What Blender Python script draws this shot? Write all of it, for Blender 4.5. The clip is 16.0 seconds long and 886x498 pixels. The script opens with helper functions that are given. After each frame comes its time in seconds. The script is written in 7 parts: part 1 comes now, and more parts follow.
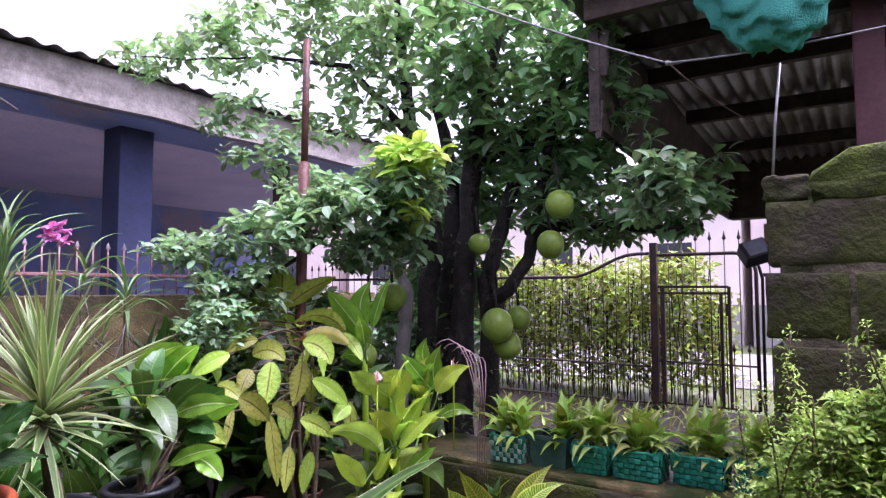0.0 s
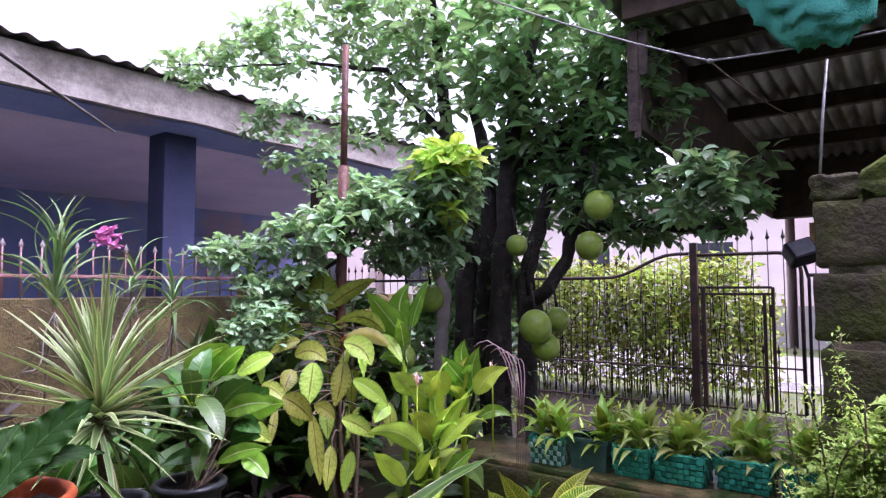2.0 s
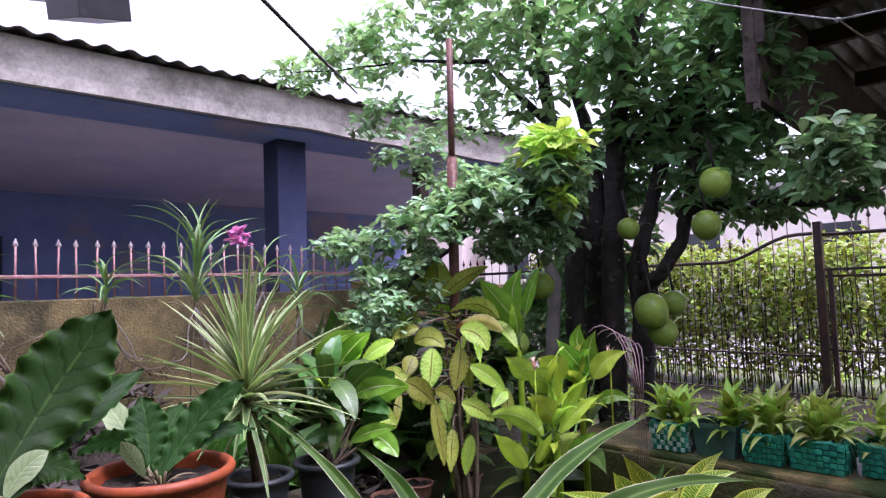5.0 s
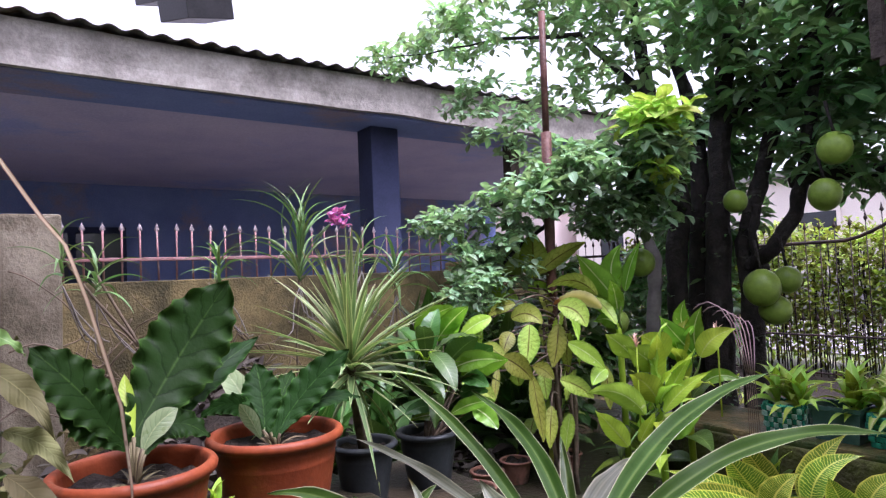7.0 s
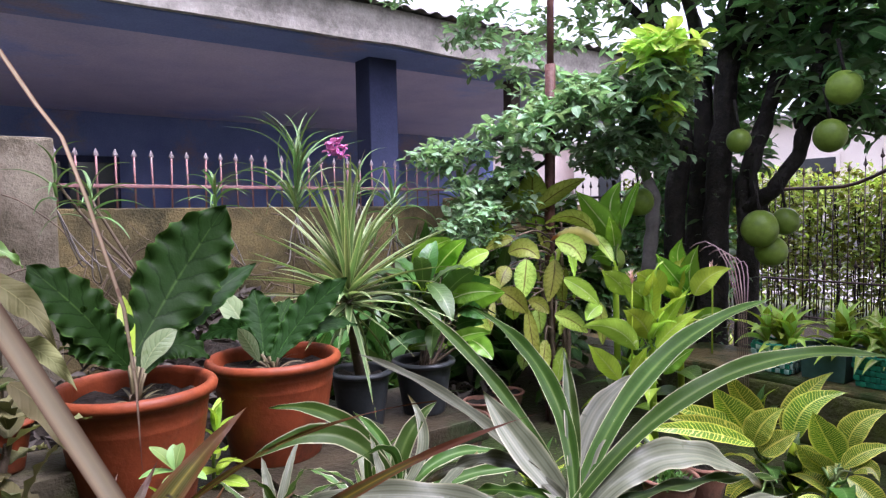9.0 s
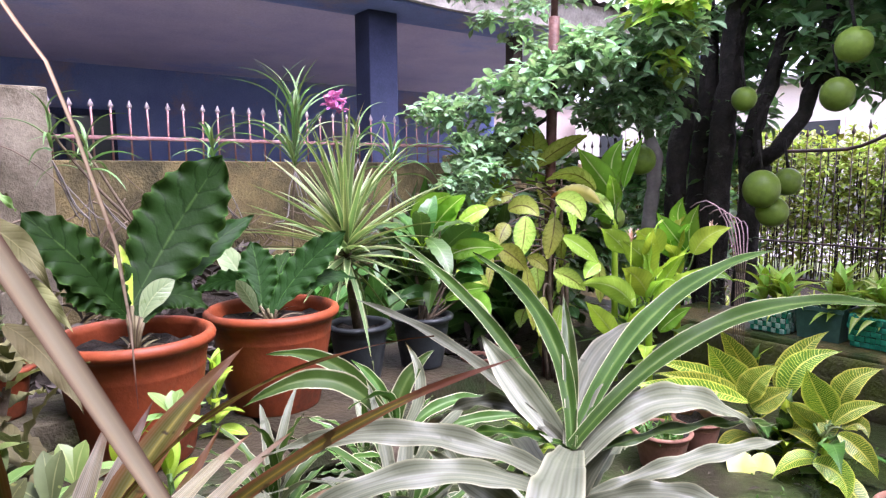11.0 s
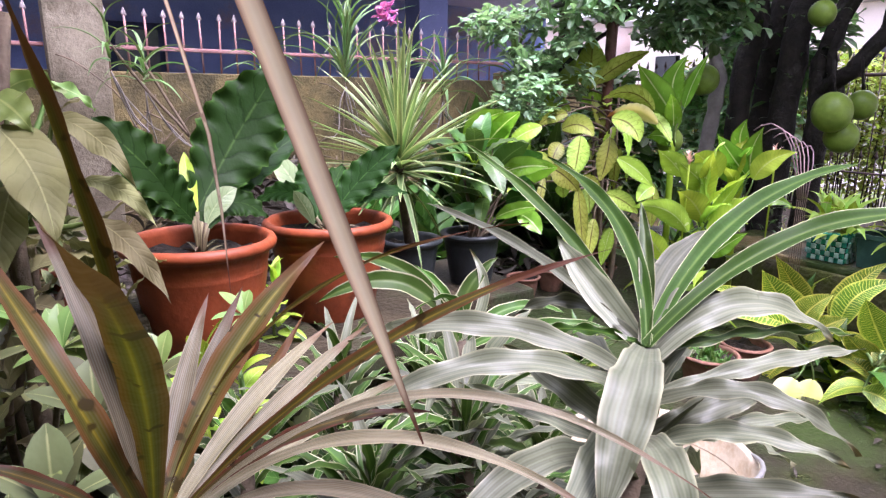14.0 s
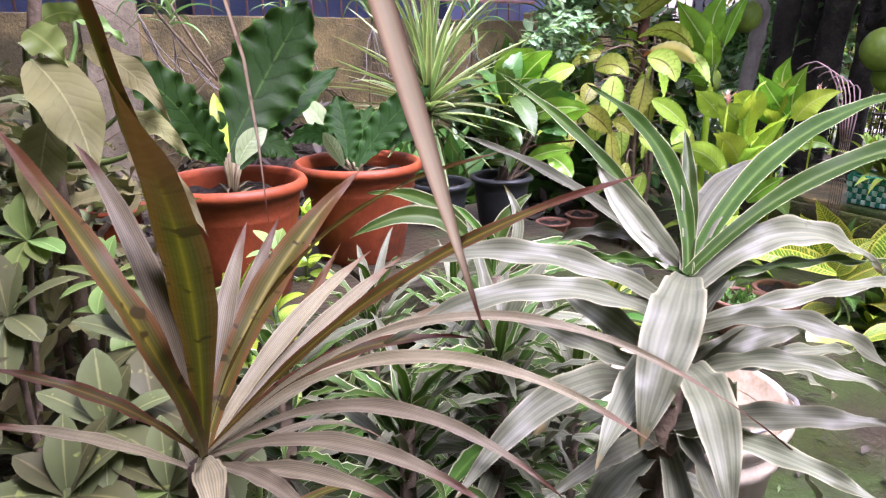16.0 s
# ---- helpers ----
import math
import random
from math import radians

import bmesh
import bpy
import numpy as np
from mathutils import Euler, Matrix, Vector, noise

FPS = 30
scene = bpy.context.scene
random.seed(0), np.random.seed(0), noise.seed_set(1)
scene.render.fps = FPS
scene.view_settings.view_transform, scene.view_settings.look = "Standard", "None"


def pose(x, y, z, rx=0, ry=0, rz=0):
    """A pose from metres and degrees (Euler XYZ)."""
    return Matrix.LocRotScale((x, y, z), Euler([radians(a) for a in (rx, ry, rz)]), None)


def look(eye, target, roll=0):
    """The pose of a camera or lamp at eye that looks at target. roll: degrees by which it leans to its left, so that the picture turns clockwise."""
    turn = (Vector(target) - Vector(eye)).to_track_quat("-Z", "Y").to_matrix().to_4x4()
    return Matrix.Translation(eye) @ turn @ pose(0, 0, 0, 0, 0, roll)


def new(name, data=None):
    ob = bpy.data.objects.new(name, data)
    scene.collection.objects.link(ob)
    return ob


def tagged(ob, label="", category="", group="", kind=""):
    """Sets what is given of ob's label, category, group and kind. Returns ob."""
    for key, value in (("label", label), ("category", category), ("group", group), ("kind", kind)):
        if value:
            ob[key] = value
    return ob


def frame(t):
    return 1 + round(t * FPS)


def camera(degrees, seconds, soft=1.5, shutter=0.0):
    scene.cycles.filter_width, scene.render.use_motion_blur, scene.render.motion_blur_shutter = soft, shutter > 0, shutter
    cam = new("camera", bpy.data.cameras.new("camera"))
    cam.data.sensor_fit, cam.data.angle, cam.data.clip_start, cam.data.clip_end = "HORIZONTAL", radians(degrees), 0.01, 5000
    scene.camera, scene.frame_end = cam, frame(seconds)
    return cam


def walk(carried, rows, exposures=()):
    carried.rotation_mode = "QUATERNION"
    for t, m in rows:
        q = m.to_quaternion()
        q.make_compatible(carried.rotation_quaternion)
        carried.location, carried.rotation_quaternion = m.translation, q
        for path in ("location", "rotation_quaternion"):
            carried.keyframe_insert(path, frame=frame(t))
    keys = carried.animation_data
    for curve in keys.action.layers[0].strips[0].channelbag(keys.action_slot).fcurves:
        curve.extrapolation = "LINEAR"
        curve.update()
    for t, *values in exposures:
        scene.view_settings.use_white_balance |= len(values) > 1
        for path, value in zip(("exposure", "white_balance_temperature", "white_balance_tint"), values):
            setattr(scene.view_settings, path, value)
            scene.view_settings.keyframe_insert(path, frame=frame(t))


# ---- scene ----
# ---- camera ----
cam = camera(70.2, 16.0, 1.3)
PATH = [
    (0, (0.264, 0.111, 1.479), (1.921, 1.225, 1.603), -0.1),
    (0.5, (0.267, 0.111, 1.483), (1.922, 1.227, 1.601), 0.2),
    (1, (0.265, 0.112, 1.486), (1.919, 1.23, 1.607), 0.1),
    (1.5, (0.26, 0.112, 1.481), (1.893, 1.259, 1.609), -0.2),
    (2, (0.247, 0.115, 1.482), (1.84, 1.318, 1.609), -0.2),
    (2.5, (0.244, 0.121, 1.483), (1.796, 1.376, 1.594), -0.6),
    (3, (0.235, 0.122, 1.478), (1.763, 1.408, 1.586), -0.5),
    (3.5, (0.229, 0.129, 1.483), (1.728, 1.451, 1.574), -0.2),
    (4, (0.212, 0.126, 1.477), (1.665, 1.496, 1.578), -0.6),
    (6.5, (0.182, 0.154, 1.424), (1.436, 1.708, 1.523), -2.7),
    (7, (0.178, 0.15, 1.418), (1.349, 1.769, 1.504), -2.4),
    (7.5, (0.179, 0.149, 1.405), (1.328, 1.786, 1.427), -2.0),
    (8, (0.177, 0.151, 1.399), (1.333, 1.782, 1.359), -1.2),
    (8.5, (0.176, 0.159, 1.399), (1.347, 1.778, 1.322), -1.1),
    (11, (0.181, 0.171, 1.384), (1.353, 1.775, 1.15), -0.4),
    (11.5, (0.178, 0.174, 1.381), (1.337, 1.782, 1.108), 0.0),
    (12, (0.174, 0.177, 1.376), (1.297, 1.798, 1.044), -0.3),
    (12.5, (0.168, 0.178, 1.376), (1.254, 1.816, 1.005), -0.5),
    (13, (0.16, 0.177, 1.374), (1.216, 1.825, 0.961), -0.3),
    (13.5, (0.156, 0.179, 1.37), (1.189, 1.829, 0.913), -0.0),
    (14, (0.155, 0.18, 1.367), (1.194, 1.823, 0.895), 0.5),
    (14.5, (0.154, 0.182, 1.358), (1.171, 1.823, 0.834), -0.2),
    (15, (0.154, 0.184, 1.354), (1.151, 1.82, 0.782), -0.4),
    (15.5, (0.152, 0.184, 1.352), (1.126, 1.825, 0.751), -0.4),
    (16, (0.149, 0.184, 1.352), (1.093, 1.832, 0.724), -0.1),
]
walk(cam, [(t, look(e, g, r)) for t, e, g, r in PATH], [(0, 1.92, 5650, 46), (4, 1.79, 5650, 42), (7.5, 1.66, 5750, 33), (8.5, 1.68, 5750, 32), (11, 2.32, 5750, 35), (14, 2.3, 5800, 37), (15, 2.4, 5800, 40), (16, 2.42, 5800, 42)])

# ---- light: rain-bright overcast sky, a broad weak sun behind the cloud ----
world = bpy.data.worlds.new("overcast_sky")
scene.world = world
world.use_nodes = True
wn, wl = world.node_tree.nodes, world.node_tree.links
sky = wn.new("ShaderNodeTexSky")
sky.sky_type = "NISHITA"
sky.sun_disc = False
sky.sun_elevation, sky.sun_rotation = radians(67), radians(160)
sky.air_density, sky.dust_density, sky.ozone_density = 1.0, 6.0, 1.0
hs = wn.new("ShaderNodeHueSaturation")
hs.inputs["Saturation"].default_value = 0.22
wl.new(sky.outputs[0], hs.inputs["Color"])
wl.new(hs.outputs[0], wn["Background"].inputs["Color"])
wn["Background"].inputs["Strength"].default_value = 0.18
sun_data = bpy.data.lights.new("sun", "SUN")
sun_data.energy, sun_data.angle, sun_data.color = 1.2, radians(24), (1.0, 0.99, 0.97)
sun = new("sun", sun_data)
sun.matrix_world = look((2.6, -1.9, 9), (1.5, 1.4, 0.9))

# ---- material helpers ----
def base_mat(name):
    m = bpy.data.materials.new(name)
    m.use_nodes = True
    return m, m.node_tree.nodes, m.node_tree.links, m.node_tree.nodes["Principled BSDF"]


def ramp(nodes, stops):
    r = nodes.new("ShaderNodeValToRGB")
    el = r.color_ramp.elements
    while len(el) < len(stops):
        el.new(0.5)
    for e, (p, c) in zip(el, stops):
        e.position, e.color = p, (*c, 1)
    return r


def noise_tex(nodes, links, scale, detail=4, coord="Object", rough=0.6):
    tc = nodes.new("ShaderNodeTexCoord")
    n = nodes.new("ShaderNodeTexNoise")
    n.inputs["Scale"].default_value, n.inputs["Detail"].default_value = scale, detail
    n.inputs["Roughness"].default_value = rough
    links.new(tc.outputs[coord], n.inputs["Vector"])
    return n


def mix_col(nodes, links, fac, a, b, mode="MIX"):
    m = nodes.new("ShaderNodeMix")
    m.data_type, m.blend_type = "RGBA", mode
    for sock, v in ((m.inputs["Factor"], fac), (m.inputs["A"], a), (m.inputs["B"], b)):
        if isinstance(v, (int, float)):
            sock.default_value = v
        elif isinstance(v, tuple):
            sock.default_value = (*v, 1)
        else:
            links.new(v, sock)
    return m.outputs["Result"]


def surface(name, dark, light, scale=6.0, rough=0.6, bump=0.3, stain=None, stain_scale=1.5, stain_at=(0.5, 0.62), metal=0.0, fine=60.0, vary=0.0):
    """Two-scale mottled surface: light and dark base colour, a stain colour in patches, fine relief."""
    m, n, l, bsdf = base_mat(name)
    big = noise_tex(n, l, scale, 6)
    r = ramp(n, ((0.3, dark), (0.7, light)))
    l.new(big.outputs["Fac"], r.inputs[0])
    col = r.outputs[0]
    small = noise_tex(n, l, fine, 3)
    if stain:
        st = noise_tex(n, l, stain_scale, 7, rough=0.7)
        sr = ramp(n, ((stain_at[0], (0, 0, 0)), (stain_at[1], (1, 1, 1))))
        l.new(st.outputs["Fac"], sr.inputs[0])
        col = mix_col(n, l, sr.outputs[0], col, stain)
    if vary:
        oi = n.new("ShaderNodeObjectInfo")
        vr = ramp(n, ((0.0, (1 - vary,) * 3), (1.0, (1, 1, 1))))
        l.new(oi.outputs["Random"], vr.inputs[0])
        col = mix_col(n, l, 1.0, col, vr.outputs[0], "MULTIPLY")
    sr2 = ramp(n, ((0.25, (0.75,) * 3), (0.75, (1.0,) * 3)))
    l.new(small.outputs["Fac"], sr2.inputs[0])
    col = mix_col(n, l, 1.0, col, sr2.outputs[0], "MULTIPLY")
    l.new(col, bsdf.inputs["Base Color"])
    bsdf.inputs["Metallic"].default_value = metal
    bsdf.inputs["Specular IOR Level"].default_value = 0.5 if rough < 0.3 else 0.22
    rr = n.new("ShaderNodeMapRange")
    rr.inputs["To Min"].default_value, rr.inputs["To Max"].default_value = rough - 0.15, min(1.0, rough + 0.12)
    l.new(big.outputs["Fac"], rr.inputs["Value"])
    l.new(rr.outputs[0], bsdf.inputs["Roughness"])
    if bump:
        bp = n.new("ShaderNodeBump")
        bp.inputs["Strength"].default_value, bp.inputs["Distance"].default_value = bump, 0.01
        l.new(small.outputs["Fac"], bp.inputs["Height"])
        l.new(bp.outputs[0], bsdf.inputs["Normal"])
    return m


def leaf_mat(name, stops, rough=0.35, veins=0.0, vein_col=(0.3, 0.4, 0.05), vein_n=14.0, vein_w=0.16, vein_wob=1.1, speck=None, speck_at=0.62, tip=None, tip_at=0.85,
             vary=0.25, trans=0.3, streak=0.0, hue=0.03, spec=0.3, tint=(0.95, 1.0, 0.6)):
    """Leaf: colours from midrib (0) to margin (1), side veins slanting to the tip, specks, a withered tip; every leaf a little different."""
    m, n, l, bsdf = base_mat(name)
    uv = n.new("ShaderNodeUVMap")
    sep = n.new("ShaderNodeSeparateXYZ")
    l.new(uv.outputs[0], sep.inputs[0])

    def math(op, a, b=None, c=None):
        k = n.new("ShaderNodeMath")
        k.operation = op
        for sock, v in zip(k.inputs, (a, b, c)):
            if v is None:
                continue
            if isinstance(v, (int, float)):
                sock.default_value = v
            else:
                l.new(v, sock)
        return k.outputs[0]

    wob = noise_tex(n, l, 25.0, 3)
    edge = math("MULTIPLY", math("ABSOLUTE", math("SUBTRACT", sep.outputs[0], 0.5)), 2.0)
    edge_w = math("ADD", edge, math("MULTIPLY", math("SUBTRACT", wob.outputs["Fac"], 0.5), 0.12))
    r = ramp(n, stops)
    l.new(edge_w, r.inputs[0])
    col = r.outputs[0]
    height = None
    if veins:
        ph = math("SUBTRACT", math("MULTIPLY", sep.outputs[1], vein_n), math("MULTIPLY", edge, 1.6))
        tri = math("ABSOLUTE", math("SUBTRACT", math("FRACT", math("ADD", ph, math("MULTIPLY", wob.outputs["Fac"], vein_wob))), 0.5))
        line = math("LESS_THAN", tri, vein_w)
        line = math("MULTIPLY", line, veins)
        height = math("MULTIPLY", math("MINIMUM", tri, 0.25), 4.0)
        col = mix_col(n, l, line, col, vein_col)
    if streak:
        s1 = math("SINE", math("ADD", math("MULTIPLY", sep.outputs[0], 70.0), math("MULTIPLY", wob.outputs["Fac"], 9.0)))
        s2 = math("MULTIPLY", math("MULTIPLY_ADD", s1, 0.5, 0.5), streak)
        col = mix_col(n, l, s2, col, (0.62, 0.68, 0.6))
    if speck:
        sp = noise_tex(n, l, 70.0, 2)
        sr = ramp(n, ((speck_at, (0, 0, 0)), (speck_at + 0.05, (1, 1, 1))))
        l.new(sp.outputs["Fac"], sr.inputs[0])
        col = mix_col(n, l, sr.outputs[0], col, speck)
    if tip:
        tr = ramp(n, ((tip_at, (0, 0, 0)), (min(1.0, tip_at + 0.12), (1, 1, 1))))
        l.new(math("ADD", sep.outputs[1], math("MULTIPLY", math("SUBTRACT", wob.outputs["Fac"], 0.5), 0.3)), tr.inputs[0])
        col = mix_col(n, l, tr.outputs[0], col, tip)
    oi = n.new("ShaderNodeObjectInfo")
    geo = n.new("ShaderNodeNewGeometry")
    rnd = math("FRACT", math("ADD", oi.outputs["Random"], geo.outputs["Random Per Island"]))
    h = n.new("ShaderNodeHueSaturation")
    l.new(math("MULTIPLY_ADD", rnd, hue * 2, 0.5 - hue), h.inputs["Hue"])
    l.new(math("MULTIPLY_ADD", rnd, vary * 2, 1.0 - vary), h.inputs["Value"])
    l.new(col, h.inputs["Color"])
    bl = noise_tex(n, l, 9.0, 4)
    br = ramp(n, ((0.3, (0.72,) * 3), (0.7, (1.08,) * 3)))
    l.new(bl.outputs["Fac"], br.inputs[0])
    col = mix_col(n, l, 1.0, h.outputs[0], br.outputs[0], "MULTIPLY")
    l.new(col, bsdf.inputs["Base Color"])
    bsdf.inputs["Specular IOR Level"].default_value = spec
    rr = n.new("ShaderNodeMapRange")
    rr.inputs["To Min"].default_value, rr.inputs["To Max"].default_value = rough - 0.1, rough + 0.15
    l.new(bl.outputs["Fac"], rr.inputs["Value"])
    l.new(rr.outputs[0], bsdf.inputs["Roughness"])
    bp = n.new("ShaderNodeBump")
    bp.inputs["Strength"].default_value, bp.inputs["Distance"].default_value = 0.25, 0.004
    fine = noise_tex(n, l, 45.0, 3)
    l.new(math("MULTIPLY_ADD", height, 0.35, fine.outputs["Fac"]) if height is not None else fine.outputs["Fac"], bp.inputs["Height"])
    l.new(bp.outputs[0], bsdf.inputs["Normal"])
    if trans:
        tl = n.new("ShaderNodeBsdfTranslucent")
        l.new(mix_col(n, l, 1.0, col, tint, "MULTIPLY"), tl.inputs["Color"])
        ms = n.new("ShaderNodeMixShader")
        ms.inputs[0].default_value = trans
        l.new(bsdf.outputs[0], ms.inputs[1])
        l.new(tl.outputs[0], ms.inputs[2])
        l.new(ms.outputs[0], n["Material Output"].inputs["Surface"])
    return m


# ---- mesh helpers ----
def mesh_ob(name, verts, faces, mat, parent=None, label="", uvs=None, smooth=True, origin=(0, 0, 0)):
    """One mesh object; verts in world metres, kept relative to its thing."""
    o = np.array(origin if parent is None else parent_base(parent), float)
    me = bpy.data.meshes.new(name)
    me.from_pydata((np.array(verts, float).reshape(-1, 3) - o).tolist(), [], faces)
    if smooth:
        me.polygons.foreach_set("use_smooth", [True] * len(me.polygons))
    if uvs is not None:
        lay = me.uv_layers.new(name="UVMap")
        idx = np.empty(len(me.loops), int)
        me.loops.foreach_get("vertex_index", idx)
        lay.data.foreach_set("uv", np.array(uvs, float)[idx].ravel())
    me.materials.append(mat)
    me.update()
    ob = new(name, me)
    if parent is None:
        ob.location = o
    else:
        ob.parent = parent
    if label:
        ob["label"] = label
    return ob


def parent_base(ob):
    p = Vector((0, 0, 0))
    while ob is not None:
        p = p + ob.location
        ob = ob.parent
    return p


def thing(name, at, label, category, group="", kind=""):
    e = new(name)
    e.location = at
    e.empty_display_size = 0.05
    return tagged(e, label, category, group, kind)


def boxes(specs, bevel=0.0, seed=0, jitter=0.0):
    """Verts and faces of bevelled boxes, each (x0, y0, z0, x1, y1, z1)."""
    bm = bmesh.new()
    for x0, y0, z0, x1, y1, z1 in specs:
        r = bmesh.ops.create_cube(bm, size=1.0)
        for v in r["verts"]:
            v.co = Vector(((x0 + x1) / 2 + v.co.x * (x1 - x0), (y0 + y1) / 2 + v.co.y * (y1 - y0), (z0 + z1) / 2 + v.co.z * (z1 - z0)))
    if bevel:
        bmesh.ops.bevel(bm, geom=bm.edges[:], offset=bevel, segments=2, affect="EDGES", profile=0.6)
    if jitter:
        for v in bm.verts:
            v.co += noise.noise_vector(v.co * 9 + Vector((seed, 0, 0))) * jitter
    bm.verts.index_update()
    vs, fs = [tuple(v.co) for v in bm.verts], [[v.index for v in f.verts] for f in bm.faces]
    bm.free()
    return vs, fs


def join(*geos):
    vs, fs = [], []
    for v, f in geos:
        k = len(vs)
        vs.extend([tuple(p) for p in v])
        fs.extend([[i + k for i in q] for q in f])
    return vs, fs


def tube(pts, radii, n=8, cap=True):
    pts = [Vector(p) for p in pts]
    radii = [radii] * len(pts) if isinstance(radii, (int, float)) else radii
    vs, fs = [], []
    side = None
    for i, p in enumerate(pts):
        t = (pts[min(i + 1, len(pts) - 1)] - pts[max(i - 1, 0)]).normalized()
        ref = side if side is not None else (Vector((1, 0, 0)) if abs(t.z) > 0.7 else Vector((0, 0, 1)))
        side = (ref - t * ref.dot(t)).normalized()
        other = t.cross(side)
        for k in range(n):
            a = 2 * math.pi * k / n
            vs.append(p + (side * math.cos(a) + other * math.sin(a)) * radii[i])
    for i in range(len(pts) - 1):
        for k in range(n):
            k2 = (k + 1) % n
            fs.append([i * n + k, i * n + k2, (i + 1) * n + k2, (i + 1) * n + k])
    if cap:
        fs += [list(range(n))[::-1], [(len(pts) - 1) * n + k for k in range(n)]]
    return vs, fs


def curve_pts(a, b, sag, n=8, sideways=0.0, seed=0):
    a, b = Vector(a), Vector(b)
    out = []
    for i in range(n + 1):
        s = i / n
        p = a.lerp(b, s) - Vector((0, 0, 4 * s * (1 - s) * sag))
        if sideways:
            p += noise.noise_vector(p * 4 + Vector((seed, seed, 0))) * sideways * 4 * s * (1 - s)
        out.append(p)
    return out


def lathe(c, profile, n=40, sx=1.0, sy=1.0):
    vs, fs = [], []
    for r, z in profile:
        for k in range(n):
            a = 2 * math.pi * k / n
            vs.append((c[0] + r * math.cos(a) * sx, c[1] + r * math.sin(a) * sy, c[2] + z))
    for i in range(len(profile) - 1):
        for k in range(n):
            k2 = (k + 1) % n
            fs.append([i * n + k, i * n + k2, (i + 1) * n + k2, (i + 1) * n + k])
    return vs, fs


def disc(c, r, rough, seed, n=28, rings=6):
    """An uneven round patch of soil or gravel."""
    vs, fs = [c], []
    for j in range(1, rings + 1):
        for k in range(n):
            a = 2 * math.pi * k / n
            q = Vector((c[0] + r * j / rings * math.cos(a), c[1] + r * j / rings * math.sin(a), c[2]))
            q.z += noise.noise(q * 40 + Vector((seed, 0, 0))) * rough
            vs.append(tuple(q))
    for k in range(n):
        fs.append([0, 1 + k, 1 + (k + 1) % n])
    for j in range(rings - 1):
        for k in range(n):
            a, b = 1 + j * n + k, 1 + j * n + (k + 1) % n
            fs.append([a, a + n, b + n, b])
    return vs, fs


def width_at(shape, s):
    if shape == "strap":
        return min(1.0, 0.62 + 0.9 * s) * max(0.0, 1 - max(0.0, (s - 0.35) / 0.65) ** 2.2) + 0.012
    if shape == "ribbon":
        return min(1.0, 0.5 + 1.3 * s) * max(0.0, 1 - max(0.0, (s - 0.5) / 0.5) ** 2.0) + 0.01
    if shape == "oval":
        return math.sin(math.pi * min(1, s * 0.97 + 0.02) ** 0.85) ** 0.8 + 0.01
    if shape == "lance":
        return math.sin(math.pi * min(1, s + 0.02) ** 0.7) ** 1.05 + 0.01
    if shape == "obovate":
        return math.sin(math.pi * min(1, s * 0.98 + 0.015) ** 1.25) ** 0.75 + 0.02
    if shape == "paddle":
        return (0.12 + 0.88 * min(1.0, s / 0.45) ** 0.8) * max(0.0, 1 - max(0.0, (s - 0.5) / 0.5) ** 2.8) + 0.01
    if shape == "blade":
        return min(1.0, 0.26 + 1.5 * s) * max(0.0, 1 - max(0.0, (s - 0.45) / 0.55) ** 1.8) + 0.012
    return max(0.0, (1 - s) ** 0.7) * min(1.0, 0.6 + 1.5 * s) + 0.012


def leaf_geo(base, az, el, length, width, arch=0.1, shape="strap", fold=0.25, wave=0.0, freq=5.0, twist=0.0, seg=10, nu=2, ph=0.0, scallop=0.0, roll=0.0, sway=0.0, rim=1.5):
    """A leaf blade from its base: chord azimuth and elevation in degrees, arch upward as a share of its length, V-fold, wavy margins."""
    az, el = radians(az), radians(el)
    hd = Vector((math.cos(az), math.sin(az), 0))
    ch = hd * math.cos(el) + Vector((0, 0, math.sin(el)))
    up = Vector((0, 0, math.cos(el))) - hd * math.sin(el)
    side0 = ch.cross(up)
    base = Vector(base)
    cen = [base + ch * (length * s) + (up * arch + side0 * sway) * (length * 4 * s * (1 - s)) for s in (i / seg for i in range(seg + 1))]
    vs, uv, fs = [], [], []
    for i, c in enumerate(cen):
        s = i / seg
        t = (cen[min(i + 1, seg)] - cen[max(i - 1, 0)]).normalized()
        sd = side0 - t * side0.dot(t)
        sd.normalize()
        nm = sd.cross(t)
        tw = radians(roll + twist * s)
        sd, nm = sd * math.cos(tw) + nm * math.sin(tw), nm * math.cos(tw) - sd * math.sin(tw)
        w = width * 0.5 * width_at(shape, s)
        for k in range(-nu, nu + 1):
            u = k / nu
            ww = w * (1 + scallop * math.sin(freq * 6.28 * s * 1.5 + ph + (1.3 if u > 0 else 0)) * abs(u))
            lift = abs(u) * w * fold + wave * abs(u) ** rim * math.sin(freq * 6.28 * s + ph + (2.1 if u > 0 else 0)) * min(1, 4 * s)
            vs.append(c + sd * (u * ww) + nm * lift)
            uv.append((u * 0.5 + 0.5, s))
    m = 2 * nu + 1
    for i in range(seg):
        for k in range(m - 1):
            a = i * m + k
            fs.append([a, a + 1, a + m + 1, a + m])
    return vs, fs, uv


def leaf(parent, mat, base, az, el, length, width, name="leaf", label="", **kw):
    v, f, uv = leaf_geo(base, az, el, length, width, **kw)
    return mesh_ob(name, v, f, mat, parent, label, uv)


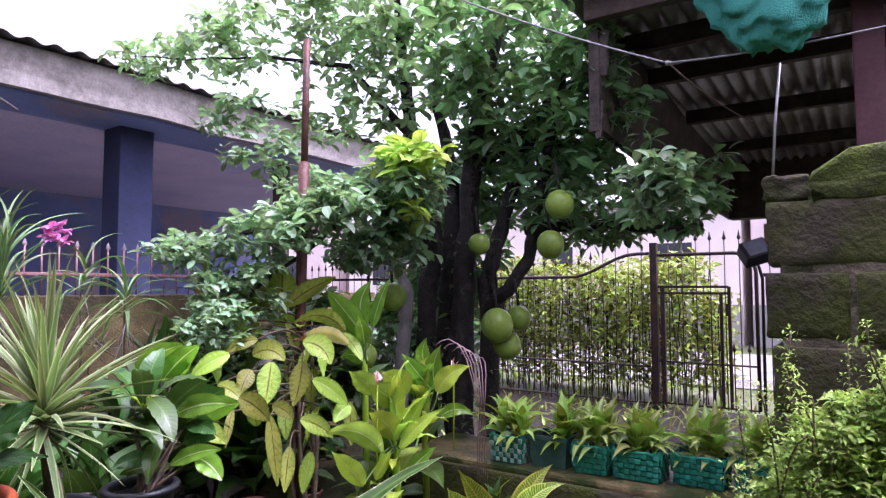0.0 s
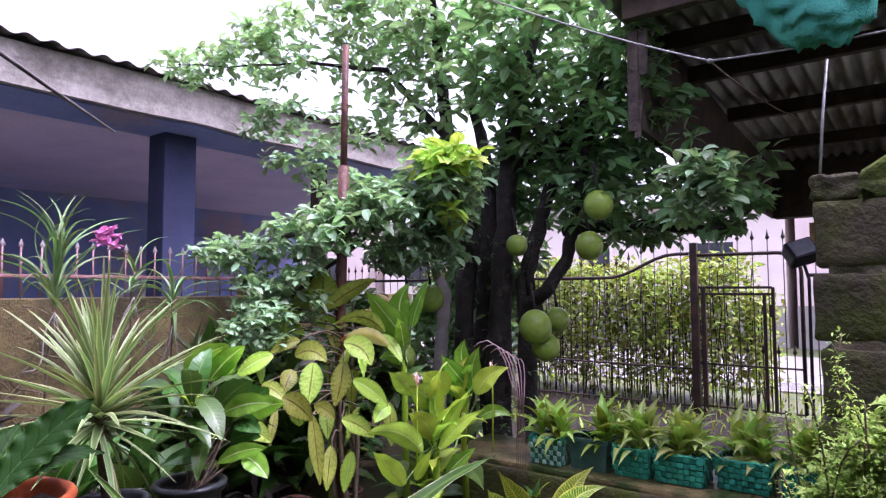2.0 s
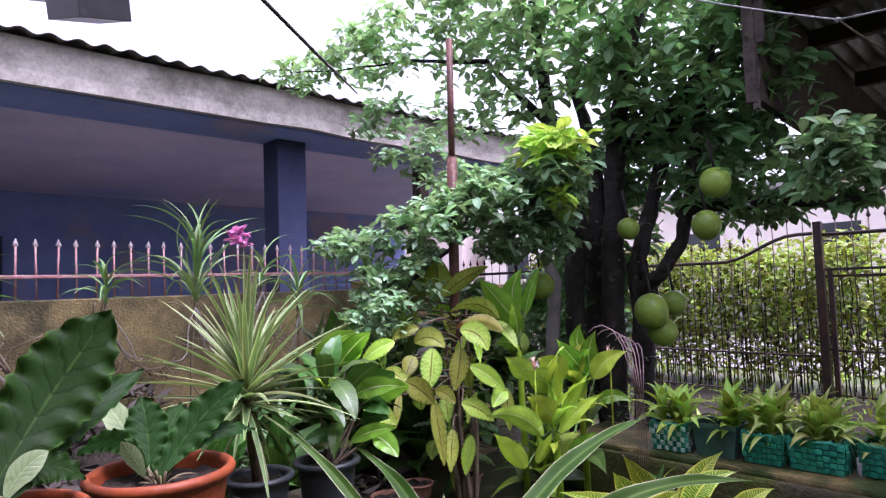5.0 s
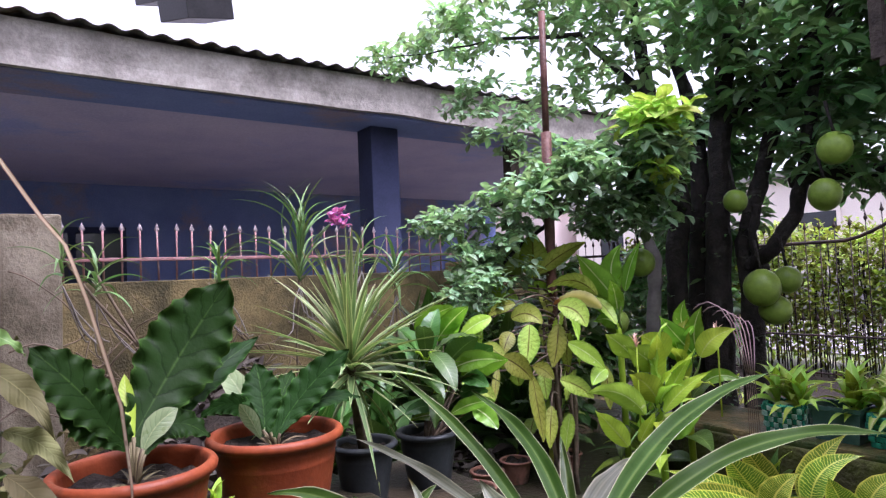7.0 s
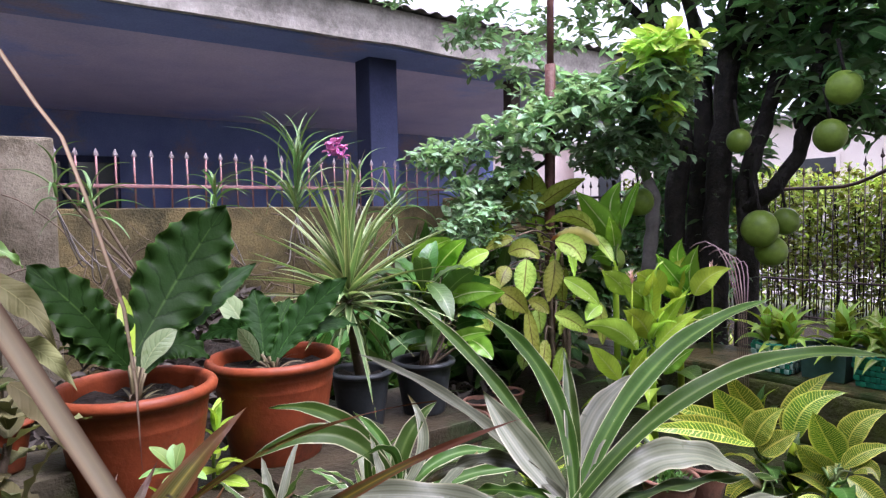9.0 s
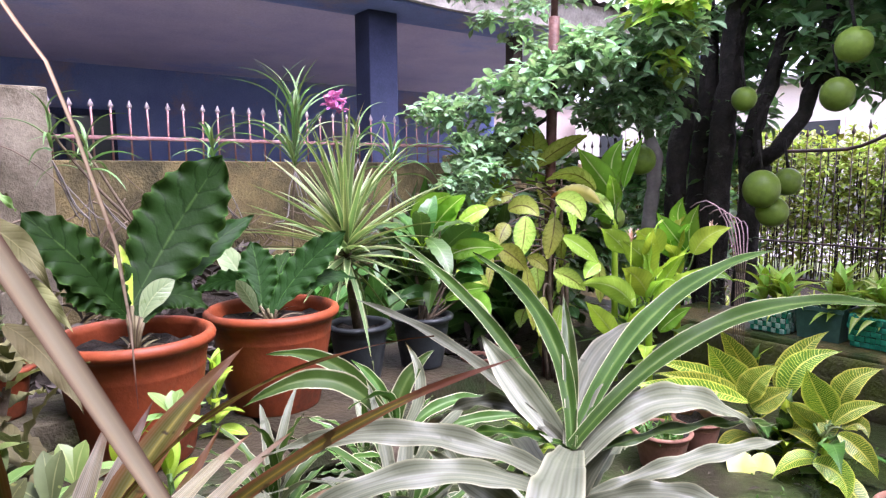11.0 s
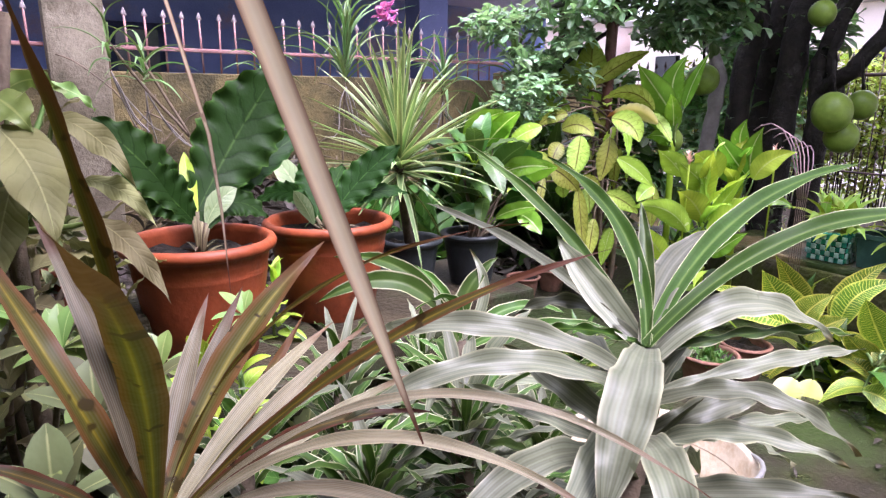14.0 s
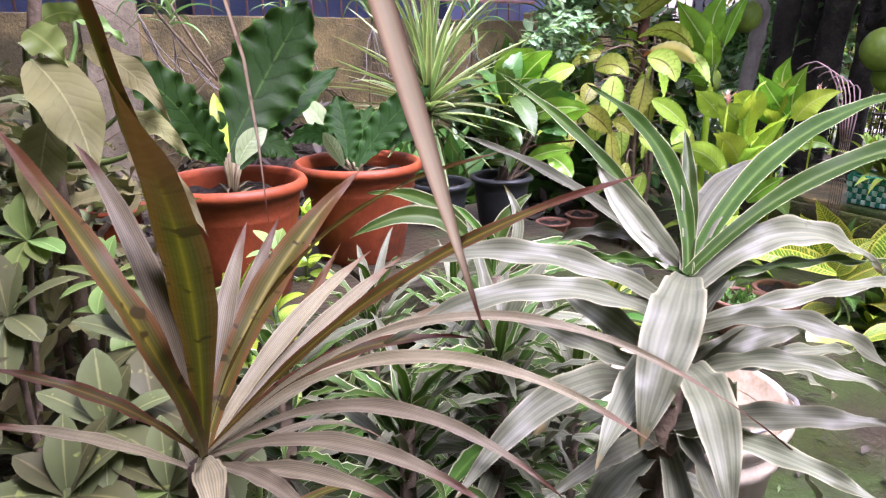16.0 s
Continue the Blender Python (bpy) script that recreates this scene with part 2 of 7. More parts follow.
def leaf_rows(parent, rows, mats, shape, petiole=None, stalk=None, **kw):
    """Leaves given one by one: kind, base, azimuth, elevation, length, width, arch, sway, roll. petiole: the stem's foot, from which a thin stalk runs to each base."""
    for i, (k, x, y, z, az, el, ln, w, ar, sw, ro) in enumerate(rows):
        leaf(parent, mats[k], (x, y, z), az, el, ln, w, arch=ar, sway=sw, roll=ro, shape=shape, ph=i * 1.7, **kw)
        if petiole is not None:
            a = Vector(petiole) + Vector((0.012 * math.cos(i * 2.4), 0.012 * math.sin(i * 2.4), 0))
            mesh_ob("petiole", *tube(curve_pts(a, (x, y, z), 0.0, 6, 0.03, i), [0.004] * 4 + [0.003, 0.0025, 0.002], 6), stalk or L_STALK, parent)


def join_uv(geos):
    vs, fs, uvs = [], [], []
    for v, f, u in geos:
        k = len(vs)
        vs.extend([tuple(p) for p in v])
        fs.extend([[i + k for i in q] for q in f])
        uvs.extend(u)
    return vs, fs, uvs


rnd = random.Random(7)


def between(a, b):
    return a + (b - a) * rnd.random()

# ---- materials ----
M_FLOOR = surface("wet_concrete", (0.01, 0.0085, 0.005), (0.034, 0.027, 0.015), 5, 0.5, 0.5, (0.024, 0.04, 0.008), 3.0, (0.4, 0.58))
M_GROUND = surface("wet_grass_ground", (0.05, 0.075, 0.022), (0.17, 0.16, 0.11), 1.6, 0.5, 0.5, (0.06, 0.1, 0.02), 0.9, (0.42, 0.6))
M_ROAD = surface("wet_road", (0.2, 0.19, 0.175), (0.32, 0.3, 0.28), 0.8, 0.3, 0.2)
M_WALL = surface("stained_cement_render", (0.0723, 0.0554, 0.0202), (0.2125, 0.1663, 0.0706), 4, 0.78, 0.7, (0.0357, 0.0311, 0.0122), 2.2, (0.44, 0.62), fine=90)
M_COLUMN = surface("pale_cement_column", (0.12, 0.102, 0.068), (0.23, 0.2, 0.145), 5, 0.75, 0.5, (0.07, 0.058, 0.034), 3.0, (0.48, 0.66), fine=90)
M_MOSS = surface("mossy_concrete_block", (0.03, 0.026, 0.015), (0.1, 0.085, 0.052), 9, 0.85, 1.0, (0.07, 0.088, 0.014), 4.0, (0.42, 0.62), fine=55, vary=0.35)
M_MOSSTOP = surface("thick_green_moss", (0.05, 0.075, 0.012), (0.13, 0.17, 0.03), 16, 0.95, 1.0, (0.03, 0.033, 0.014), 9.0, (0.48, 0.66), fine=90)
M_MORTAR = surface("crumbling_mortar", (0.09, 0.075, 0.05), (0.24, 0.2, 0.14), 14, 0.85, 1.0, (0.04, 0.045, 0.018), 6.0, (0.48, 0.62), fine=60)
M_LEDGE = surface("mossy_wet_ledge", (0.1, 0.075, 0.03), (0.26, 0.2, 0.09), 7, 0.5, 0.6, (0.03, 0.05, 0.012), 4.0, (0.42, 0.56))
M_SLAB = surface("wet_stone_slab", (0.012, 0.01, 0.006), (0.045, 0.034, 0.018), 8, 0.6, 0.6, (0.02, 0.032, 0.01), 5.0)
M_FENCE = surface("faded_red_painted_iron", (0.17, 0.078, 0.075), (0.3, 0.155, 0.15), 14, 0.55, 0.2, (0.24, 0.19, 0.18), 9.0, (0.5, 0.7))
M_SPEAR = surface("weathered_grey_iron", (0.16, 0.13, 0.135), (0.3, 0.26, 0.265), 20, 0.6, 0.2)
M_IRON = surface("dark_brown_iron", (0.012, 0.008, 0.007), (0.035, 0.022, 0.018), 14, 0.5, 0.2, (0.05, 0.024, 0.015), 8)
M_RUST = surface("rusty_pipe", (0.05, 0.022, 0.016), (0.14, 0.06, 0.045), 20, 0.55, 0.4, (0.2, 0.14, 0.12), 6, (0.55, 0.72))
M_FASCIA = surface("weathered_grey_fascia", (0.2, 0.185, 0.16), (0.4, 0.375, 0.33), 5, 0.7, 0.6, (0.13, 0.12, 0.1), 2.2, (0.5, 0.68), fine=40)
# rain haze and glare are put into these lighter, bluer porch colours
M_PORCHCEIL = surface("hazed_purple_brown_boards", (0.34, 0.32, 0.46), (0.5, 0.43, 0.53), 1.2, 0.8, 0.2, (0.3, 0.33, 0.54), 0.6)
M_PORCHWALL = surface("blue_paint_with_haze", (0.11, 0.15, 0.32), (0.18, 0.23, 0.44), 2, 0.7, 0.2, (0.24, 0.2, 0.26), 1.1)
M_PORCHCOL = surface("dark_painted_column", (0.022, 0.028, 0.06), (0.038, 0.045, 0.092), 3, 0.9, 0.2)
M_METAL = surface("old_corrugated_iron", (0.07, 0.065, 0.06), (0.2, 0.185, 0.17), 5, 0.6, 0.3, (0.12, 0.075, 0.045), 3, metal=0.2)
# lighter copy of the corrugated iron: bounce light put into the colour
M_SHEET = surface("bounce_lit_corrugated_iron", (0.2, 0.195, 0.185), (0.38, 0.37, 0.35), 5, 0.5, 0.2, (0.11, 0.08, 0.055), 3, (0.5, 0.68), metal=0.2)
M_TIMBER = surface("dark_weathered_timber", (0.03, 0.022, 0.017), (0.09, 0.065, 0.05), 10, 0.8, 0.6)
M_PLANK = surface("grey_split_timber", (0.03, 0.024, 0.02), (0.1, 0.08, 0.066), 12, 0.8, 0.7)
M_POST = surface("dull_red_post", (0.12, 0.05, 0.055), (0.2, 0.1, 0.1), 6, 0.6, 0.2)
M_STEEL = surface("grey_steel_rod", (0.25, 0.25, 0.24), (0.4, 0.4, 0.39), 20, 0.4, 0.2, metal=0.5)
M_WIRE = surface("pale_rope", (0.13, 0.13, 0.13), (0.26, 0.26, 0.25), 60, 0.7, 0.3)
M_NET = surface("green_shade_net", (0.03, 0.28, 0.21), (0.07, 0.42, 0.32), 5, 0.8, 0.8, fine=220)
M_LAMP = surface("black_lamp_plastic", (0.015, 0.015, 0.016), (0.03, 0.03, 0.032), 12, 0.4, 0.1)
M_LAMPGLASS = surface("grey_lamp_panel", (0.16, 0.17, 0.19), (0.26, 0.27, 0.3), 4, 0.2, 0.0)
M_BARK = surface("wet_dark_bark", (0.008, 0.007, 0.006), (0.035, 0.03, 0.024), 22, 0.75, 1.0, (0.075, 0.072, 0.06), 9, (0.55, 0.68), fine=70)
M_GREYSTEM = surface("smooth_grey_bark", (0.12, 0.11, 0.1), (0.24, 0.22, 0.2), 10, 0.7, 0.4)
M_TWIG = surface("dry_brown_twig", (0.06, 0.045, 0.03), (0.16, 0.12, 0.08), 20, 0.8, 0.5)
M_TERRA = surface("terracotta_plastic", (0.165, 0.036, 0.012), (0.28, 0.062, 0.02), 4, 0.5, 0.15, (0.12, 0.036, 0.016), 6)
M_OLDTERRA = surface("faded_dirty_terracotta", (0.16, 0.075, 0.05), (0.3, 0.15, 0.1), 8, 0.7, 0.3, (0.08, 0.06, 0.04), 6)
M_BLACKPOT = surface("black_pot_plastic", (0.015, 0.018, 0.019), (0.036, 0.042, 0.0437), 6, 0.4, 0.1)
M_GREENPOT = surface("dark_green_pot_plastic", (0.03, 0.08, 0.065), (0.06, 0.13, 0.105), 6, 0.45, 0.15)
M_SOIL = surface("dark_wet_soil", (0.008, 0.006, 0.004), (0.032, 0.024, 0.016), 30, 0.85, 1.0)
M_GRAVEL = surface("black_wet_gravel", (0.01, 0.011, 0.012), (0.07, 0.075, 0.085), 90, 0.3, 1.0, fine=160)
M_BUCKET = surface("stained_white_bucket", (0.45, 0.38, 0.26), (0.68, 0.62, 0.5), 6, 0.4, 0.1, (0.34, 0.22, 0.1), 7, (0.5, 0.66))
M_TEAL = surface("teal_woven_straps", (0.012, 0.2, 0.125), (0.035, 0.42, 0.28), 22, 0.4, 0.2, (0.02, 0.1, 0.06), 30, (0.55, 0.7), vary=0.35)
M_MINT = surface("mint_white_woven_straps", (0.1, 0.38, 0.3), (0.55, 0.68, 0.6), 30, 0.45, 0.15, vary=0.2)
M_FARWALL = surface("pale_pink_building", (0.62, 0.5, 0.47), (0.75, 0.64, 0.61), 0.8, 0.8, 0.1)
M_FARWALL2 = surface("warm_white_building", (0.72, 0.64, 0.58), (0.84, 0.76, 0.7), 0.8, 0.8, 0.1)
M_FARBASE = surface("grey_building_base", (0.24, 0.23, 0.21), (0.36, 0.34, 0.32), 0.8, 0.8, 0.2)
M_GLASS = surface("dark_window_glass", (0.03, 0.035, 0.04), (0.05, 0.055, 0.06), 1, 0.15, 0.0)
M_YELLOW = surface("ochre_painted_panel", (0.42, 0.28, 0.12), (0.55, 0.4, 0.2), 2, 0.7, 0.1)

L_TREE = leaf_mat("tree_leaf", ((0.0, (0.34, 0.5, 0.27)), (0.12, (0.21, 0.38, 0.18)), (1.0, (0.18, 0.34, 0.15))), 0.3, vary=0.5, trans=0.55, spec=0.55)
# side-branch green, paled a little for the haze on it
L_TREEFINE = leaf_mat("light_tree_leaf", ((0.0, (0.4256, 0.5304, 0.375)), (0.12, (0.2688, 0.4182, 0.2375)), (1.0, (0.224, 0.3672, 0.2))), 0.32, vary=0.45, trans=0.45, spec=0.45)
# paler copy of the tree leaf: sky haze and backlight put into its colour
L_TREEPALE = leaf_mat("hazed_backlit_tree_leaf", ((0.0, (0.42, 0.56, 0.36)), (0.12, (0.3, 0.46, 0.26)), (1.0, (0.27, 0.42, 0.24))), 0.3, vary=0.4, trans=0.62, spec=0.5)
L_SPRIG = leaf_mat("yellow_green_sprig_leaf", ((0.0, (0.62, 0.75, 0.25)), (0.2, (0.5, 0.7, 0.13)), (1.0, (0.42, 0.64, 0.1))), 0.35, vary=0.25, trans=0.5)
L_DRAC = leaf_mat("striped_green_leaf", ((0.0, (0.0675, 0.1144, 0.0188)), (0.16, (0.027, 0.066, 0.0075)), (0.55, (0.0198, 0.051, 0.006)), (0.84, (0.0315, 0.0704, 0.0105)), (0.92, (0.063, 0.1056, 0.0263)), (0.97, (0.36, 0.3784, 0.225))), 0.45, vary=0.2, trans=0.15, hue=0.01, spec=0.08)
# sky sheen on the wet striped leaves is put into this grey
L_DRACPALE = leaf_mat("sheen_greyed_striped_leaf", ((0.0, (0.131, 0.1431, 0.0874)), (0.18, (0.0854, 0.096, 0.0554)), (0.42, (0.1377, 0.149, 0.0924)), (0.64, (0.0757, 0.0882, 0.0487)), (0.88, (0.1339, 0.1431, 0.0882)), (0.965, (0.2619, 0.2626, 0.1638))), 0.42, vary=0.4, trans=0.18, streak=0.05, hue=0.01, tip=(0.194, 0.1568, 0.0756), tip_at=0.95, spec=0.25, speck=(0.0776, 0.0882, 0.0462), speck_at=0.68)
L_DRACEDGE = leaf_mat("white_edged_green_leaf", ((0.0, (0.092, 0.153, 0.0338)), (0.2, (0.0414, 0.0945, 0.012)), (0.8, (0.0322, 0.0765, 0.009)), (0.87, (0.092, 0.135, 0.0413)), (0.93, (0.4232, 0.432, 0.27))), 0.42, vary=0.35, trans=0.2, hue=0.015, spec=0.2)
L_CORD = leaf_mat("olive_bronze_strap_leaf", ((0.0, (0.16, 0.125, 0.006)), (0.16, (0.07, 0.062, 0.004)), (0.45, (0.05, 0.047, 0.004)), (0.7, (0.085, 0.04, 0.006)), (1.0, (0.11, 0.045, 0.012))), 0.42, vary=0.4, trans=0.25, tip=(0.09, 0.038, 0.015), tip_at=0.74, spec=0.14, streak=0.02, speck=(0.03, 0.02, 0.004), speck_at=0.62)
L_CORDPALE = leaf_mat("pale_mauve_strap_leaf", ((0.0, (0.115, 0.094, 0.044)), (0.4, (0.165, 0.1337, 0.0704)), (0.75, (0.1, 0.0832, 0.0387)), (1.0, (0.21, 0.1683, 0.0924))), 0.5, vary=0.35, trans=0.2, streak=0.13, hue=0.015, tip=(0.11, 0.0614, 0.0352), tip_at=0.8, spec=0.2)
L_BLADE = leaf_mat("dry_beige_blade", ((0.0, (0.88, 0.74, 0.57)), (0.5, (0.78, 0.61, 0.44)), (0.82, (0.46, 0.29, 0.22)), (1.0, (0.22, 0.11, 0.08))), 0.5, vary=0.05, trans=0.5, tint=(1.0, 0.92, 0.86), tip=(0.16, 0.06, 0.05), tip_at=0.84, streak=0.04, speck=(0.5, 0.34, 0.27), speck_at=0.64)
L_ANTH = leaf_mat("dark_green_wavy_leaf", ((0.0, (0.04, 0.0888, 0.0175)), (0.045, (0.0128, 0.0385, 0.007)), (0.9, (0.016, 0.0459, 0.0084)), (1.0, (0.048, 0.1184, 0.021))), 0.42, veins=0.7, vein_col=(0.0056, 0.0222, 0.0021), vein_n=8, vein_w=0.07, spec=0.06, vary=0.2, trans=0.28, hue=0.01)
L_ANTHPALE = leaf_mat("glossy_pale_leaf_underside", ((0.0, (0.255, 0.2952, 0.15)), (0.1, (0.136, 0.1968, 0.0825)), (1.0, (0.204, 0.2624, 0.1275))), 0.25, veins=0.4, vein_col=(0.085, 0.1394, 0.0525), vein_n=8, vein_w=0.07, spec=0.5, vary=0.2, trans=0.2)
L_ROOT = leaf_mat("pale_aerial_root", ((0.0, (0.165, 0.135, 0.0714)), (1.0, (0.121, 0.095, 0.0504))), 0.6, vary=0.35, trans=0.0)
L_YUCCA = leaf_mat("pale_edged_sword_leaf", ((0.0, (0.16, 0.2268, 0.0748)), (0.45, (0.128, 0.2058, 0.0578)), (0.66, (0.224, 0.2856, 0.102)), (0.87, (0.4, 0.4368, 0.2108))), 0.45, vary=0.35, trans=0.35, streak=0.05, tip=(0.264, 0.21, 0.0884), tip_at=0.92)
L_VEINY = leaf_mat("yellow_veined_leaf", ((0.0, (0.0962, 0.0624, 0.009)), (0.05, (0.148, 0.156, 0.024)), (0.1, (0.3182, 0.39, 0.066)), (0.7, (0.2812, 0.3666, 0.051)), (1.0, (0.1924, 0.2808, 0.03))), 0.36, veins=0.45, vein_col=(0.148, 0.1872, 0.024), vein_n=9, vein_w=0.08, speck=(0.2072, 0.2574, 0.03), speck_at=0.58, vary=0.45, trans=0.42, hue=0.03, spec=0.22)
L_DIEFF = leaf_mat("bright_green_mottled_leaf", ((0.0, (0.5, 0.6, 0.25)), (0.07, (0.27, 0.43, 0.04)), (0.7, (0.32, 0.49, 0.05)), (1.0, (0.2, 0.34, 0.028))), 0.3, veins=0.25, vein_col=(0.36, 0.55, 0.12), vein_n=10, vein_w=0.08, speck=(0.5, 0.6, 0.25), speck_at=0.66, vary=0.35, trans=0.42, hue=0.015, spec=0.25)
L_DIEFFDARK = leaf_mat("green_leaf_with_white_rib", ((0.0, (0.66, 0.72, 0.44)), (0.05, (0.3696, 0.54, 0.16)), (0.09, (0.1496, 0.342, 0.024)), (0.8, (0.1936, 0.405, 0.036)), (1.0, (0.1232, 0.252, 0.0224))), 0.26, veins=0.2, vein_col=(0.2112, 0.45, 0.056), vein_n=12, vein_w=0.06, speck=(0.44, 0.54, 0.2), speck_at=0.7, vary=0.25, trans=0.5, hue=0.01, spec=0.55)
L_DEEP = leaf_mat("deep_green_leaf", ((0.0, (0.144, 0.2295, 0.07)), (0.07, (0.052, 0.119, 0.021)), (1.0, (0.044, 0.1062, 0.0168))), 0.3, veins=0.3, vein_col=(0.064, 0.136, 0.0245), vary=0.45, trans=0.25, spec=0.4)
L_ZEBRA = leaf_mat("yellow_net_veined_leaf", ((0.0, (0.6324, 0.62, 0.108)), (0.09, (0.102, 0.2, 0.012)), (0.82, (0.1326, 0.24, 0.015)), (1.0, (0.6324, 0.62, 0.096))), 0.34, veins=0.9, vein_col=(0.612, 0.62, 0.096), vein_n=30, vein_w=0.11, vein_wob=3.2, vary=0.25, trans=0.38, hue=0.02, spec=0.4)
L_YELLOW = leaf_mat("withered_yellow_leaf", ((0.0, (0.6, 0.55, 0.12)), (0.5, (0.68, 0.62, 0.2)), (1.0, (0.6, 0.58, 0.25))), 0.45, vary=0.1, trans=0.3, tip=(0.25, 0.1, 0.02), tip_at=0.8)
L_AGLA = leaf_mat("pale_centred_green_leaf", ((0.0, (0.8, 0.82, 0.5)), (0.3, (0.62, 0.7, 0.26)), (0.6, (0.42, 0.56, 0.12)), (1.0, (0.34, 0.5, 0.09))), 0.32, veins=0.3, vein_col=(0.26, 0.42, 0.07), vary=0.25, trans=0.45)
L_STALK = leaf_mat("dull_green_stalk", ((0.0, (0.12, 0.2, 0.05)), (1.0, (0.09, 0.15, 0.035))), 0.4, vary=0.4, trans=0.0)
L_LIME = leaf_mat("lime_green_leaf", ((0.0, (0.55, 0.64, 0.2)), (0.1, (0.42, 0.55, 0.05)), (1.0, (0.35, 0.49, 0.04))), 0.3, veins=0.25, vein_col=(0.2, 0.38, 0.035), vary=0.35, trans=0.48, hue=0.015, spec=0.25, speck=(0.55, 0.66, 0.25), speck_at=0.72)
L_SCHEF = leaf_mat("grey_green_umbrella_leaf", ((0.0, (0.21, 0.21, 0.088)), (0.1, (0.0924, 0.105, 0.0405)), (1.0, (0.1103, 0.126, 0.0528))), 0.5, vary=0.4, trans=0.25, speck=(0.273, 0.294, 0.088), speck_at=0.67, spec=0.2)
L_SCHEFGREEN = leaf_mat("green_umbrella_leaf", ((0.0, (0.34, 0.42, 0.15)), (0.1, (0.17, 0.27, 0.07)), (1.0, (0.21, 0.31, 0.085))), 0.38, vary=0.3, trans=0.3)
L_GREY = leaf_mat("dusty_grey_leaf", ((0.0, (0.24, 0.225, 0.1045)), (0.05, (0.138, 0.13, 0.057)), (1.0, (0.168, 0.155, 0.0684))), 0.55, vary=0.35, trans=0.28, spec=0.12, veins=0.25, vein_col=(0.096, 0.0938, 0.038), vein_n=9, vein_w=0.05)
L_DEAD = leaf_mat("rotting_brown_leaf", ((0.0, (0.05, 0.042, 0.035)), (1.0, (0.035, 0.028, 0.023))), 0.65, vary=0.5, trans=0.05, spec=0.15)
L_ORCHID = leaf_mat("orchid_strap_leaf", ((0.0, (0.1, 0.19, 0.06)), (1.0, (0.17, 0.28, 0.1))), 0.4, vary=0.3, trans=0.25)
L_PETAL = leaf_mat("magenta_petal", ((0.0, (0.62, 0.13, 0.5)), (1.0, (0.75, 0.3, 0.68))), 0.4, vary=0.15, trans=0.35, speck=(0.75, 0.5, 0.7), speck_at=0.6)
L_BUSH = leaf_mat("feathery_bush_leaf", ((0.0, (0.4, 0.552, 0.13)), (1.0, (0.3125, 0.46, 0.1))), 0.5, vary=0.35, trans=0.45, hue=0.02)
L_HEDGE = leaf_mat("hedge_leaf", ((0.0, (0.3, 0.36, 0.055)), (1.0, (0.22, 0.28, 0.04))), 0.4, vary=0.7, trans=0.4, hue=0.04)
L_FERN = leaf_mat("small_fern_leaf", ((0.0, (0.1, 0.2, 0.04)), (1.0, (0.07, 0.15, 0.03))), 0.5, vary=0.4, trans=0.3)
L_PINK = leaf_mat("pink_bract", ((0.0, (0.6, 0.35, 0.28)), (1.0, (0.68, 0.48, 0.4))), 0.4, vary=0.2, trans=0.25)
L_ARCH = leaf_mat("dead_arching_frond", ((0.0, (0.28, 0.17, 0.18)), (1.0, (0.4, 0.27, 0.27))), 0.5, vary=0.2, trans=0.1)
M_FRUIT = surface("calabash_green_rind", (0.16, 0.26, 0.035), (0.25, 0.37, 0.06), 8, 0.34, 0.15, (0.2, 0.3, 0.08), 14, (0.6, 0.72), vary=0.35)

# standing water lies in patches on the floor
fl_n, fl_l = M_FLOOR.node_tree.nodes, M_FLOOR.node_tree.links
pud = noise_tex(fl_n, fl_l, 2.2, 3)
pr = ramp(fl_n, ((0.38, (0.04,) * 3), (0.46, (0.5,) * 3)))
fl_l.new(pud.outputs["Fac"], pr.inputs[0])
fl_l.new(pr.outputs[0], fl_n["Principled BSDF"].inputs["Roughness"])

# ---- setting ----
FLOOR = 0.60
STREET = 0.20


def sheet(name, x0, y0, x1, y1, z, mat, label, rough=0.0, n=40):
    vs, fs = [], []
    for i in range(n + 1):
        for j in range(n + 1):
            x, y = x0 + (x1 - x0) * i / n, y0 + (y1 - y0) * j / n
            vs.append((x, y, z + (noise.noise(Vector((x * 2.5, y * 2.5, 3))) * rough if rough else 0)))
    for i in range(n):
        for j in range(n):
            a = i * (n + 1) + j
            fs.append([a, a + n + 1, a + n + 2, a + 1])
    return tagged(mesh_ob(name, vs, fs, mat), label, "ground", kind="structure")


sheet("ground", -400, -400, 400, 400, STREET, M_GROUND, "wet grass and earth reaching into the distance", 0.0, 20)
sheet("road", 9.0, -60, 13.5, 60, STREET + 0.02, M_ROAD, "pale wet road beyond the iron fence", 0.0, 10)
sheet("planting_bed", 3.3, -6, 7.3, 9, STREET + 0.012, M_SOIL, "dark wet earth between yard and street fence", 0.01, 40)
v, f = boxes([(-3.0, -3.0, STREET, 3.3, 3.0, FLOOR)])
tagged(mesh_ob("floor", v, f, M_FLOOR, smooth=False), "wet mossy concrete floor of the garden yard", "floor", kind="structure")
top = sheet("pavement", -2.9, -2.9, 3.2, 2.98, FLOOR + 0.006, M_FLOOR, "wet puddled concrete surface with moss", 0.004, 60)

# low boundary wall with its spear fence
v, f = boxes([(-3.0, 3.0, STREET, 3.7, 3.13, 1.45)], 0.006)
tagged(mesh_ob("wall_north", v, f, M_WALL, smooth=False), "stained beige cement garden wall below an iron fence", "wall", kind="structure")
v, f = boxes([(0.21, 2.93, FLOOR, 0.405, 3.16, 1.715)], 0.012, 3, 0.006)
tagged(mesh_ob("column_north", v, f, M_COLUMN, smooth=False), "pale cement pillar standing in the garden wall", "pillar", kind="structure")
